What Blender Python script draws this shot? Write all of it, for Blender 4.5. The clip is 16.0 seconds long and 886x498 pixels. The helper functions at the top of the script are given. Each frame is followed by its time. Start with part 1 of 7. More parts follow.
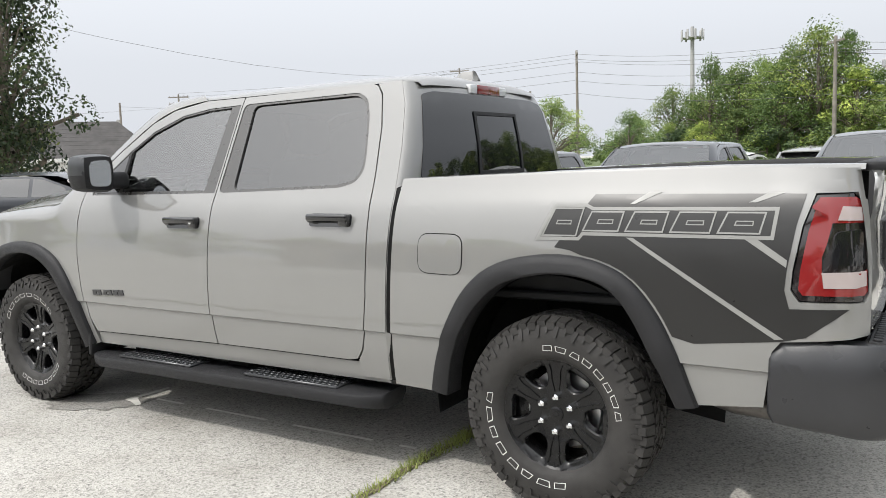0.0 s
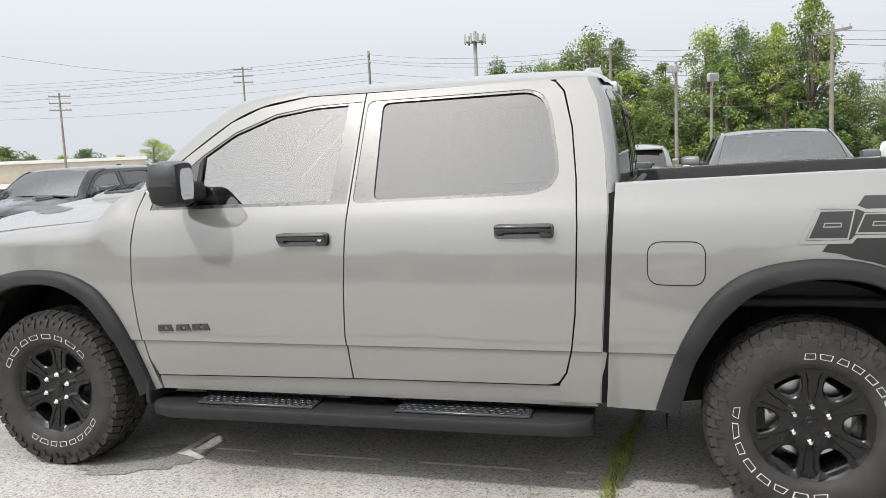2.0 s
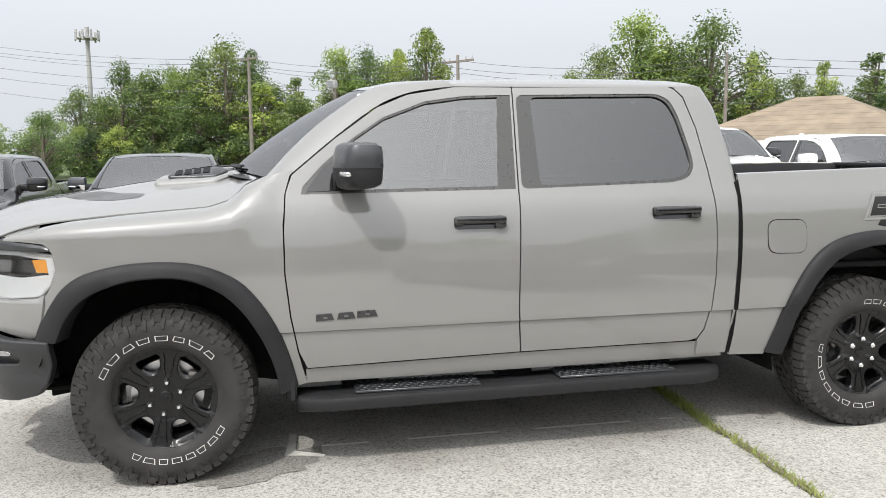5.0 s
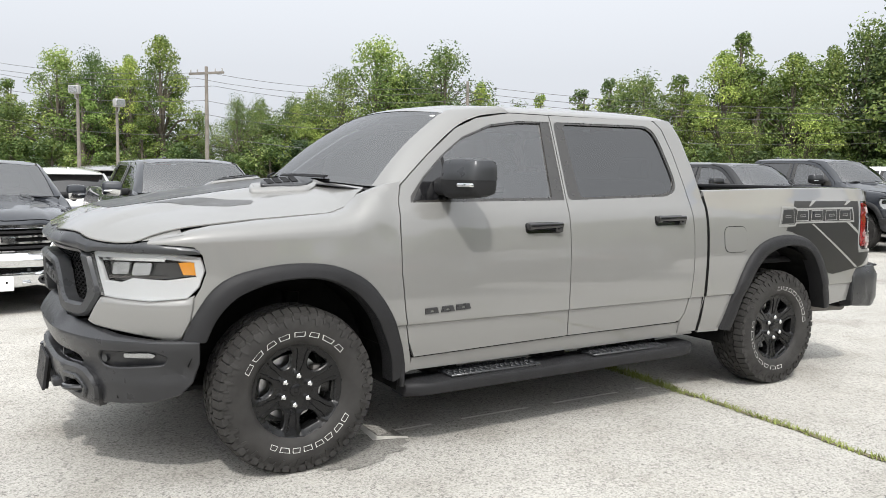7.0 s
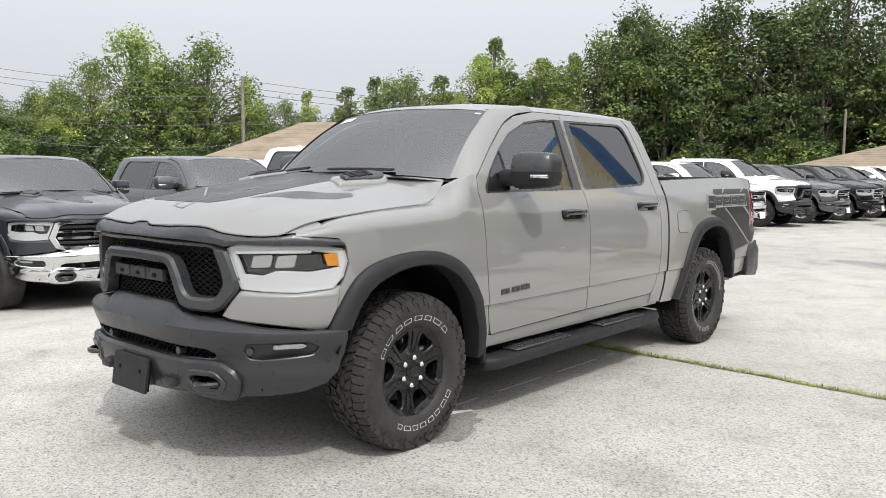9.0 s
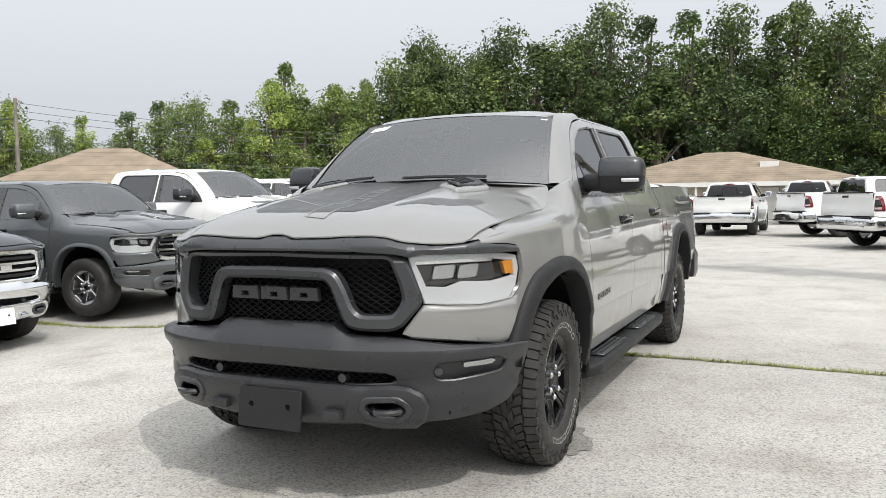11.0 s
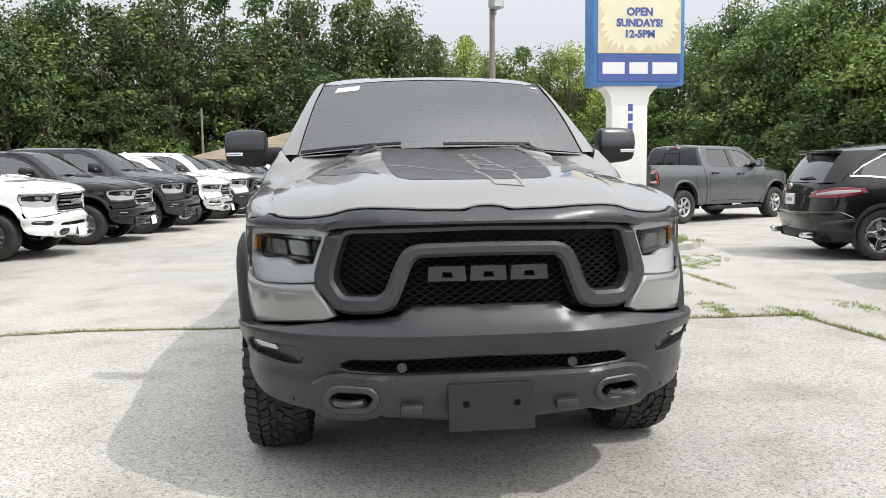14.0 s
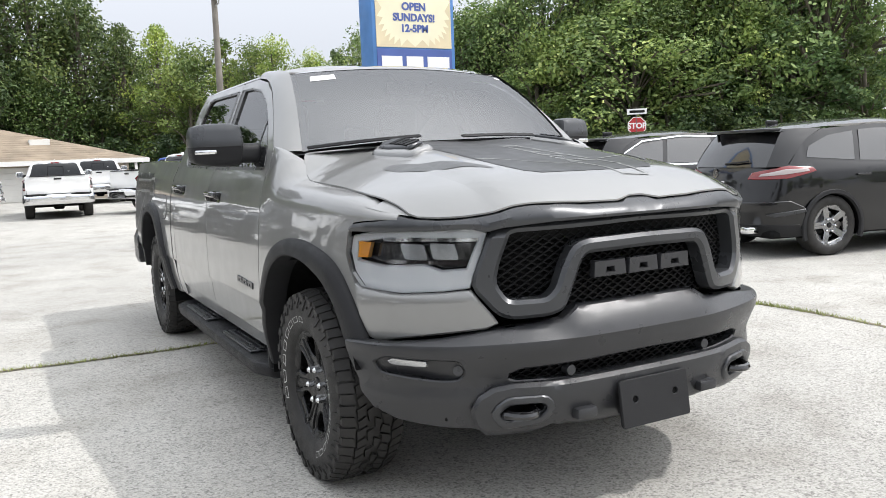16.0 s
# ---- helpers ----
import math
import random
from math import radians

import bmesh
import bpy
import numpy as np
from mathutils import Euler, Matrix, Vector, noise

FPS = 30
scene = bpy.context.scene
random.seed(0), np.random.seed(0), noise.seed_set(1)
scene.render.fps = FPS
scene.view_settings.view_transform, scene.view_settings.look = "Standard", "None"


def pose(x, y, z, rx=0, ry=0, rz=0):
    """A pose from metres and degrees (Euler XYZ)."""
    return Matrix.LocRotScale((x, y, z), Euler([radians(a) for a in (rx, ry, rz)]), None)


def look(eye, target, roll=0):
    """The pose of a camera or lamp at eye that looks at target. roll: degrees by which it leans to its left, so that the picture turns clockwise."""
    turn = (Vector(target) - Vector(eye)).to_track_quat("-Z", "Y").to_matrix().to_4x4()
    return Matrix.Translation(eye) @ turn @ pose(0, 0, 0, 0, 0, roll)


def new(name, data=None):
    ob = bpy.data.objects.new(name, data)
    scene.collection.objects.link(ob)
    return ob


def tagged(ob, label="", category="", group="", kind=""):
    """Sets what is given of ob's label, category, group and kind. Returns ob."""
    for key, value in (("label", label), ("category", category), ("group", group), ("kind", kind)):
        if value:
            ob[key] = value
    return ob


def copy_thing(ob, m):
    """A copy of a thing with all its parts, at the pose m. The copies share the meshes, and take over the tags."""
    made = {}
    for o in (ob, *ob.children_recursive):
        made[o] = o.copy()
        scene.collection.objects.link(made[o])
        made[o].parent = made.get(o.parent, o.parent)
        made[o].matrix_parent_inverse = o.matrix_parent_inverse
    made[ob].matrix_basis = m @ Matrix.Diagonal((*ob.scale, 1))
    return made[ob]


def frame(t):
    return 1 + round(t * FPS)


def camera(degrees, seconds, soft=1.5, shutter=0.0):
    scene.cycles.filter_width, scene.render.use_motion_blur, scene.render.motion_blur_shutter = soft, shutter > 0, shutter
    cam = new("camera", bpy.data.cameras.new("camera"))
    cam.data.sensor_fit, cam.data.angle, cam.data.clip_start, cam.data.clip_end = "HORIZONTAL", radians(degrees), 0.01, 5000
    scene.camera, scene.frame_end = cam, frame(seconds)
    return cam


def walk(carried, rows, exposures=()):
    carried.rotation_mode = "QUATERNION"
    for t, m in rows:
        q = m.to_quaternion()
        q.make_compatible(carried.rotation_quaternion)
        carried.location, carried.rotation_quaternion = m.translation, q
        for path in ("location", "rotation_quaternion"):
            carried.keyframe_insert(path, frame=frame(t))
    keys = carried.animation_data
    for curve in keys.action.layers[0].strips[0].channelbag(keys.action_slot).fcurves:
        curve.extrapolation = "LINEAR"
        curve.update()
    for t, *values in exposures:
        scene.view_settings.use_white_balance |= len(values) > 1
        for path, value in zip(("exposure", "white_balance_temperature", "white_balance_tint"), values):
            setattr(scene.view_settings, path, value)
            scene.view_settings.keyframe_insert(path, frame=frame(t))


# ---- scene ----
cam = camera(57.4, 16.0, soft=0.7)
PATH = [
    (0, (-3.197, 3.982, 1.48), (-2.143, 2.297, 1.262), -1.9),
    (0.5, (-2.735, 4.13, 1.485), (-1.807, 2.371, 1.271), -2.0),
    (1, (-2.266, 4.235, 1.519), (-1.455, 2.422, 1.287), -2.6),
    (1.5, (-1.823, 4.333, 1.539), (-1.123, 2.475, 1.297), -2.8),
    (2, (-1.328, 4.393, 1.564), (-0.77, 2.488, 1.326), -2.5),
    (2.5, (-0.88, 4.517, 1.578), (-0.451, 2.578, 1.343), -2.2),
    (3, (-0.43, 4.571, 1.565), (-0.164, 2.603, 1.321), -1.8),
    (3.5, (0.015, 4.676, 1.552), (0.102, 2.693, 1.308), -1.5),
    (4, (0.386, 4.781, 1.551), (0.323, 2.797, 1.301), -1.2),
    (6.5, (2.814, 4.798, 1.474), (1.918, 3.02, 1.29), 0.4),
    (7, (3.265, 4.696, 1.503), (2.232, 2.995, 1.313), 0.9),
    (7.5, (3.72, 4.605, 1.495), (2.56, 2.987, 1.299), 1.1),
    (8, (4.121, 4.349, 1.493), (2.83, 2.835, 1.295), 1.1),
    (8.5, (4.553, 4.107, 1.515), (3.144, 2.702, 1.31), 1.2),
    (9, (4.888, 3.825, 1.458), (3.384, 2.519, 1.268), 0.5),
    (11.5, (5.8, 1.737, 1.35), (3.934, 1.03, 1.215), -1.0),
    (12, (5.838, 1.3, 1.36), (3.922, 0.747, 1.206), -1.1),
    (12.5, (5.935, 0.848, 1.35), (3.978, 0.472, 1.186), -1.2),
    (13, (5.927, 0.364, 1.359), (3.944, 0.18, 1.177), -1.0),
    (13.5, (5.929, -0.103, 1.336), (3.938, -0.09, 1.151), -1.1),
    (14, (5.835, -0.509, 1.333), (3.857, -0.287, 1.138), -0.7),
    (14.5, (5.728, -0.897, 1.337), (3.784, -0.473, 1.14), -0.7),
    (15, (5.624, -1.338, 1.351), (3.731, -0.723, 1.149), -0.9),
    (15.5, (5.385, -1.718, 1.361), (3.557, -0.935, 1.15), -1.6),
    (16, (5.118, -2.08, 1.371), (3.369, -1.137, 1.143), -2.3),
]
walk(cam, [(t, look(eye, target, roll)) for t, eye, target, roll in PATH], exposures=[(0, 0.12, 6500, 10), (7, 0.10, 6500, 10), (8.5, 0.03, 6500, 10), (9.5, -0.04, 6500, 10), (11.3, -0.08, 6500, 10), (13, -0.02, 6500, 10), (14, 0.02, 6470, 10), (16, 0.14, 6340, 11)])


# ---- sky, sun ----
SUN_WAY = Vector((0.39, 0.66, 1.0)).normalized()
sky_world = bpy.data.worlds.new("hazy_sky")
scene.world = sky_world
sky_world.use_nodes = True
_n, _l = sky_world.node_tree.nodes, sky_world.node_tree.links
_sky = _n.new("ShaderNodeTexSky")
_sky.sky_type = "NISHITA"
_sky.sun_disc = False
_sky.sun_elevation, _sky.sun_rotation = math.asin(SUN_WAY.z), math.atan2(SUN_WAY.x, SUN_WAY.y)
_sky.air_density, _sky.dust_density, _sky.ozone_density = 1.0, 7.0, 0.6
# a thin milky haze takes most of the blue out of the sky
_haze = _n.new("ShaderNodeMix")
_haze.data_type = "RGBA"
_haze.inputs[0].default_value = 0.70
# the haze is brighter overhead than low down, as under any veiled sky
_up, _xyz, _lift = _n.new("ShaderNodeTexCoord"), _n.new("ShaderNodeSeparateXYZ"), _n.new("ShaderNodeValToRGB")
_l.new(_up.outputs["Generated"], _xyz.inputs[0])
_l.new(_xyz.outputs[2], _lift.inputs[0])
_lift.color_ramp.elements[0].position, _lift.color_ramp.elements[0].color = 0.12, (0.345, 0.360, 0.386, 1)
_lift.color_ramp.elements[1].position, _lift.color_ramp.elements[1].color = 1.0, (0.74, 0.765, 0.79, 1)
# the wide glow round the veiled sun
_near, _glow, _sum = _n.new("ShaderNodeVectorMath"), _n.new("ShaderNodeValToRGB"), _n.new("ShaderNodeVectorMath")
_near.operation, _sum.operation = "DOT_PRODUCT", "ADD"
_near.inputs[1].default_value = SUN_WAY
_l.new(_up.outputs["Generated"], _near.inputs[0])
_l.new(_near.outputs["Value"], _glow.inputs[0])
_glow.color_ramp.interpolation = "EASE"
_glow.color_ramp.elements[0].position, _glow.color_ramp.elements[0].color = 0.55, (0, 0, 0, 1)
_glow.color_ramp.elements[1].position, _glow.color_ramp.elements[1].color = 1.0, (0.42, 0.415, 0.405, 1)
_l.new(_lift.outputs[0], _sum.inputs[0])
_l.new(_glow.outputs[0], _sum.inputs[1])
_veil = _n.new("ShaderNodeVectorMath")
_veil.operation = "SCALE"
_veil.inputs[3].default_value = 28.5
_l.new(_sum.outputs[0], _veil.inputs[0])
_l.new(_veil.outputs[0], _haze.inputs[7])
_grey = _n.new("ShaderNodeHueSaturation")
_grey.inputs["Saturation"].default_value = 0.35
_l.new(_sky.outputs[0], _grey.inputs["Color"])
_l.new(_grey.outputs[0], _haze.inputs[6])
_l.new(_haze.outputs[2], _n["Background"].inputs[0])
_n["Background"].inputs[1].default_value = 0.095
sun = new("sun", bpy.data.lights.new("sun", "SUN"))
sun.data.energy, sun.data.angle, sun.data.color = 2.15, radians(0.9), (1.0, 0.97, 0.92)
sun.matrix_world = look(SUN_WAY * 50, (0, 0, 0))


# ---- materials ----
def material(name, base, rough=0.5, metal=0.0, coat=0.0, spec=0.5):
    m = bpy.data.materials.new(name)
    m.use_nodes = True
    b = m.node_tree.nodes["Principled BSDF"]
    b.inputs["Base Color"].default_value = (*base, 1)
    b.inputs["Roughness"].default_value = rough
    b.inputs["Metallic"].default_value = metal
    b.inputs["Coat Weight"].default_value = coat
    b.inputs["Coat Roughness"].default_value = 0.03
    b.inputs["Specular IOR Level"].default_value = spec
    return m


def tex(m, scale, detail=4.0, kind="ShaderNodeTexNoise", space="Object"):
    t = m.node_tree
    c, n = t.nodes.new("ShaderNodeTexCoord"), t.nodes.new(kind)
    n.inputs["Scale"].default_value = scale
    if kind == "ShaderNodeTexNoise":
        n.inputs["Detail"].default_value = detail
    t.links.new(c.outputs[space], n.inputs["Vector"])
    return n


def ramp(m, src, stops):
    t = m.node_tree
    r = t.nodes.new("ShaderNodeValToRGB")
    e = r.color_ramp.elements
    while len(e) < len(stops):
        e.new(0.5)
    for k, (p, c) in zip(e, stops):
        k.position, k.color = p, (*((c, c, c) if not hasattr(c, "__len__") else c), 1)
    t.links.new(src, r.inputs[0])
    return r.outputs[0]


def blend(m, mode, fac, a, b):
    t = m.node_tree
    x = t.nodes.new("ShaderNodeMix")
    x.data_type, x.blend_type = "RGBA", mode
    for k, v in ((0, fac), (6, a), (7, b)):
        if hasattr(v, "links"):
            t.links.new(v, x.inputs[k])
        else:
            x.inputs[k].default_value = v
    return x.outputs[2]


def into(m, socket, src):
    m.node_tree.links.new(src, m.node_tree.nodes["Principled BSDF"].inputs[socket])
    return m


def bump(m, src, strength, dist=0.01):
    t = m.node_tree
    b = t.nodes.new("ShaderNodeBump")
    b.inputs["Strength"].default_value, b.inputs["Distance"].default_value = strength, dist
    t.links.new(src, b.inputs["Height"])
    t.links.new(b.outputs[0], t.nodes["Principled BSDF"].inputs["Normal"])
    return m


def grained(name, base, rough, vary, scale, rel=0.0, relscale=200.0, coat=0.0, metal=0.0, spec=0.5):
    """A material whose colour drifts between two tones, with a fine relief."""
    m = material(name, base, rough, metal, coat, spec)
    lo, hi = [c * (1 - vary) for c in base], [min(1, c * (1 + vary)) for c in base]
    a = ramp(m, tex(m, scale, 5).outputs[0], ((0.3, lo), (0.7, hi)))
    into(m, "Base Color", a)
    into(m, "Roughness", ramp(m, tex(m, scale * 2.3, 4).outputs[0], ((0.3, rough * 0.85), (0.75, min(1, rough * 1.15)))))
    if rel:
        bump(m, tex(m, relscale, 3).outputs[0], rel, 0.004)
    return m


def paint(name, base, flake=0.0, gloss=1.5):
    m = grained(name, base, 0.34, 0.015, 3.0, 0.0, coat=1.0, metal=flake)
    m.node_tree.nodes["Principled BSDF"].inputs["Specular IOR Level"].default_value = 0.15
    m.node_tree.nodes["Principled BSDF"].inputs["Coat IOR"].default_value = gloss
    # road dust film
    d = tex(m, 1.2, 6)
    into(m, "Coat Roughness", ramp(m, d.outputs[0], ((0.35, 0.008), (0.8, 0.035))))
    return m


def glass(name, tint, ior):
    """A pane: tinted see-through with a mirror coat by Fresnel."""
    m = bpy.data.materials.new(name)
    m.use_nodes = True
    t = m.node_tree
    t.nodes.remove(t.nodes["Principled BSDF"])
    f, s, g, x = (t.nodes.new(k) for k in ("ShaderNodeFresnel", "ShaderNodeBsdfTransparent", "ShaderNodeBsdfGlossy", "ShaderNodeMixShader"))
    f.inputs["IOR"].default_value = ior
    s.inputs[0].default_value = (*tint, 1)
    g.inputs["Roughness"].default_value = 0.01
    t.links.new(f.outputs[0], x.inputs[0])
    t.links.new(s.outputs[0], x.inputs[1])
    t.links.new(g.outputs[0], x.inputs[2])
    t.links.new(x.outputs[0], t.nodes["Material Output"].inputs[0])
    return m


GREY = paint("warm_grey_paint", (0.208, 0.207, 0.200), 0.04, 1.8)
DARKGREY = paint("granite_paint", (0.030, 0.033, 0.040), 0.2)
BLACK = paint("black_paint", (0.004, 0.004, 0.005))
WHITE = paint("white_paint", (0.80, 0.80, 0.79))
SLATE = paint("slate_paint", (0.09, 0.095, 0.10), 0.3)
BLUE = paint("blue_paint", (0.02, 0.07, 0.34))
SILVER = paint("silver_grey_paint", (0.26, 0.26, 0.25), 0.3)
PLASTIC = grained("black_plastic", (0.022, 0.022, 0.0235), 0.48, 0.12, 6.0, 0.25, 900, spec=0.22)
SATIN = grained("gunmetal_satin", (0.050, 0.052, 0.056), 0.30, 0.06, 5.0, 0.06, 700, metal=0.35, spec=0.6)
BUMPER = grained("charcoal_bumper_coat", (0.027, 0.0275, 0.0300), 0.31, 0.08, 5.0, 0.10, 800, spec=0.5)
MESHBLACK = grained("grille_black", (0.009, 0.009, 0.0095), 0.55, 0.1, 20.0, spec=0.15)
HOLLOWGREY = grained("vent_grey", (0.085, 0.086, 0.086), 0.35, 0.06, 8.0, spec=0.4)
DECAL = grained("graphite_decal_vinyl", (0.019, 0.0187, 0.0183), 0.32, 0.08, 4.0, 0.0, spec=0.5)
GLOSS = material("gloss_black", (0.010, 0.010, 0.011), 0.10, 0, 0.8)
# black of the underbody, also laid behind gaps and openings as their shade
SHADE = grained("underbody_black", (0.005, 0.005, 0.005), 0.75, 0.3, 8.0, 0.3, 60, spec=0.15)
RUBBER = grained("tyre_rubber", (0.034, 0.0325, 0.0312), 0.62, 0.28, 9.0, 0.35, 260, spec=0.3)
WHEELBLACK = grained("satin_black_alloy", (0.007, 0.007, 0.0075), 0.26, 0.08, 9.0, 0.0, spec=0.4)
CHROME = material("chrome", (0.78, 0.79, 0.80), 0.09, 1.0)
ALLOY = material("bright_alloy", (0.55, 0.55, 0.56), 0.28, 1.0)
DARKALLOY = material("dark_alloy", (0.30, 0.30, 0.305), 0.25, 1.0)
STEEL = grained("dull_steel", (0.16, 0.15, 0.14), 0.5, 0.25, 30.0, 0.2, 120, metal=0.8)
LETTER = grained("white_tyre_mark", (0.58, 0.58, 0.56), 0.6, 0.06, 30)
BADGE = grained("dark_badge", (0.035, 0.035, 0.037), 0.3, 0.1, 20)
BADGELINE = grained("silver_decal_line", (0.24, 0.24, 0.23), 0.4, 0.05, 10)
LAMPWHITE = material("lamp_white", (0.66, 0.67, 0.68), 0.25, 0.0, 0.4)
LAMPDIM = material("lamp_reflector", (0.52, 0.53, 0.54), 0.2, 0.8, 0.4)
LAMPRED = material("lamp_red", (0.20, 0.012, 0.012), 0.15, 0, 1.0)
PINKLENS = material("frosted_lens", (0.42, 0.36, 0.35), 0.2, 0.1, 0.6)
LAMPAMBER = material("lamp_amber", (0.75, 0.30, 0.02), 0.2, 0, 1.0)
LAMPDARK = material("lamp_smoke", (0.02, 0.016, 0.016), 0.1, 0, 1.0)
INTERIOR = grained("interior_black", (0.025, 0.024, 0.024), 0.7, 0.15, 20, 0.2, 300, spec=0.2)
INTERIORGREY = grained("headliner_cloth", (0.17, 0.165, 0.155), 0.9, 0.1, 25, 0.2, 400)
PAPER = material("paper_sticker", (0.8, 0.8, 0.8), 0.6)
CLEAR = glass("clear_glass", (0.55, 0.58, 0.575), 2.8)
TINT = glass("privacy_glass", (0.085, 0.088, 0.094), 2.35)
SHIELD = glass("windshield_glass", (0.45, 0.475, 0.48), 2.9)
LENS = glass("lamp_lens", (0.94, 0.95, 0.96), 1.45)
WINTRIM = grained("satin_window_trim", (0.030, 0.028, 0.026), 0.30, 0.05, 9.0, spec=0.9)
REARGLASS = material("dark_rear_glass", (0.006, 0.007, 0.008), 0.015, 0, 0.0, 0.75)
MIRROR = material("mirror_face", (0.85, 0.87, 0.88), 0.02, 1.0)


# ---- building helpers ----
def finish(name, bm, mat, parent=None, label="", smooth=42.0, at=None):
    me = bpy.data.meshes.new(name)
    bm.to_mesh(me)
    bm.free()
    me.materials.append(mat)
    if smooth and len(me.polygons):
        me.polygons.foreach_set("use_smooth", [True] * len(me.polygons))
        me.set_sharp_from_angle(angle=radians(smooth))
    ob = new(name, me)
    if parent is not None:
        ob.parent = parent
    if at is not None:
        ob.matrix_basis = at
    if label:
        ob["label"] = label
    return ob


def part(name, bm, mat, parent, label="", smooth=42.0):
    return finish(name, bm, mat, parent, label, smooth)


def mirrored(ob, name=None):
    """The same part on the other side of the vehicle."""
    bm = bmesh.new()
    bm.from_mesh(ob.data)
    for v in bm.verts:
        v.co.y = -v.co.y
    bmesh.ops.reverse_faces(bm, faces=bm.faces)
    return finish(name or ob.name.split(".")[0], bm, ob.data.materials[0], ob.parent, "")


def turn_out(bm, probe):
    """Faces all one way round; probe(face) is positive for a face that looks the right way."""
    bmesh.ops.recalc_face_normals(bm, faces=bm.faces)
    bm.normal_update()
    if sum(probe(f) for f in bm.faces) < 0:
        bmesh.ops.reverse_faces(bm, faces=bm.faces)


def sheet(outline, holes, fun, cuts_a=(), cuts_b=(), lip=0.02, chamfer=0.0, base=0.0):
    """A shaped panel. outline and holes are drawn in the flat (a, b); fun(a, b, d) lays them into space, d metres proud."""
    bm = bmesh.new()
    for loop in (outline, *holes):
        vs = [bm.verts.new((a, b, 0)) for a, b in loop]
        for p, q in zip(vs, vs[1:] + vs[:1]):
            bm.edges.new((p, q))
    bmesh.ops.triangle_fill(bm, use_beauty=True, use_dissolve=False, edges=bm.edges[:], normal=(0, 0, 1))
    for n, cuts in ((0, cuts_a), (1, cuts_b)):
        lo, hi = min(v.co[n] for v in bm.verts), max(v.co[n] for v in bm.verts)
        for c in cuts:
            if lo + 1e-3 < c < hi - 1e-3:
                no = (1, 0, 0) if n == 0 else (0, 1, 0)
                bmesh.ops.bisect_plane(bm, geom=bm.verts[:] + bm.edges[:] + bm.faces[:], dist=1e-4, plane_co=(c, 0, 0) if n == 0 else (0, c, 0), plane_no=no)
    if lip:
        rim = [e for e in bm.edges if len(e.link_faces) == 1]
        push = {}
        for e in rim:
            f = e.link_faces[0]
            m = (e.verts[0].co + e.verts[1].co) / 2
            d = e.verts[1].co - e.verts[0].co
            o = Vector((d.y, -d.x, 0))
            if o.length < 1e-9:
                continue
            o.normalize()
            if o.dot(f.calc_center_median() - m) > 0:
                o = -o
            for v in e.verts:
                push.setdefault(v, []).append(o)
        steps = ((chamfer, -chamfer), (0, -lip)) if chamfer else ((0, -lip),)
        for out, down in steps:
            made = bmesh.ops.extrude_edge_only(bm, edges=rim)["geom"]
            old = [v for e in rim for v in e.verts]
            near = {(round(v.co.x, 6), round(v.co.y, 6)): v for v in old}
            fresh = {}
            for v in [g for g in made if isinstance(g, bmesh.types.BMVert)]:
                src = near.get((round(v.co.x, 6), round(v.co.y, 6)))
                ps = push.get(src, [])
                if out and ps:
                    s = Vector((0, 0, 0))
                    for o in ps:
                        s += o
                    if s.length > 1e-6:
                        s.normalize()
                        v.co.x += s.x * out
                        v.co.y += s.y * out
                v.co.z = down
                fresh[v] = ps
            push = fresh
            rim = [g for g in made if isinstance(g, bmesh.types.BMEdge) and len(g.link_faces) == 1]
    co = np.array([v.co for v in bm.verts])
    where = fun(co[:, 0], co[:, 1], co[:, 2] + base)
    ahead = fun(co[:, 0], co[:, 1], co[:, 2] + base + 0.01) - where
    ways = {}
    for v, w, a in zip(bm.verts, where, ahead):
        v.co = w
        ways[v] = Vector(a)
    bm.verts.index_update()
    turn_out(bm, lambda f: f.calc_area() * f.normal.dot(ways[f.verts[0]]))
    return bm


def steps(lo, hi, by):
    return list(np.arange(lo + by / 2, hi, by))


def surface(points, close_u=False):
    """A mesh from rows of points, quads between them."""
    bm = bmesh.new()
    rows = [[bm.verts.new(p) for p in row] for row in points]
    n = len(rows[0])
    for r, s in zip(rows, rows[1:]):
        for k in range(n if close_u else n - 1):
            f = [r[k], r[(k + 1) % n], s[(k + 1) % n], s[k]]
            if len(set(f)) == 4:
                bm.faces.new(f)
    return bm


def brick(lo, hi, bevel=0.0, seg=1, bm=None, m=None):
    """A box from corner to corner with its edges broken, added to bm if one is given."""
    b = bmesh.new()
    bmesh.ops.create_cube(b, size=1)
    for v in b.verts:
        v.co = Vector([(p + q) / 2 + c * (q - p) for p, q, c in zip(lo, hi, v.co)])
    if bevel:
        bmesh.ops.bevel(b, geom=b.edges[:], offset=bevel, segments=seg, profile=0.5, affect="EDGES")
    if m is not None:
        b.transform(m)
    return b if bm is None else merge(bm, b)


def merge(bm, other):
    me = bpy.data.meshes.new("tmp")
    other.to_mesh(me)
    other.free()
    bm.from_mesh(me)
    bpy.data.meshes.remove(me)
    return bm


def rod(a, b, r, seg=10, r2=None, bm=None, caps=True):
    a, b = Vector(a), Vector(b)
    o = bmesh.new()
    bmesh.ops.create_cone(o, cap_ends=caps, segments=seg, radius1=r, radius2=r if r2 is None else r2, depth=(b - a).length)
    o.transform(Matrix.Translation((a + b) / 2) @ (b - a).to_track_quat("Z", "Y").to_matrix().to_4x4())
    return o if bm is None else merge(bm, o)


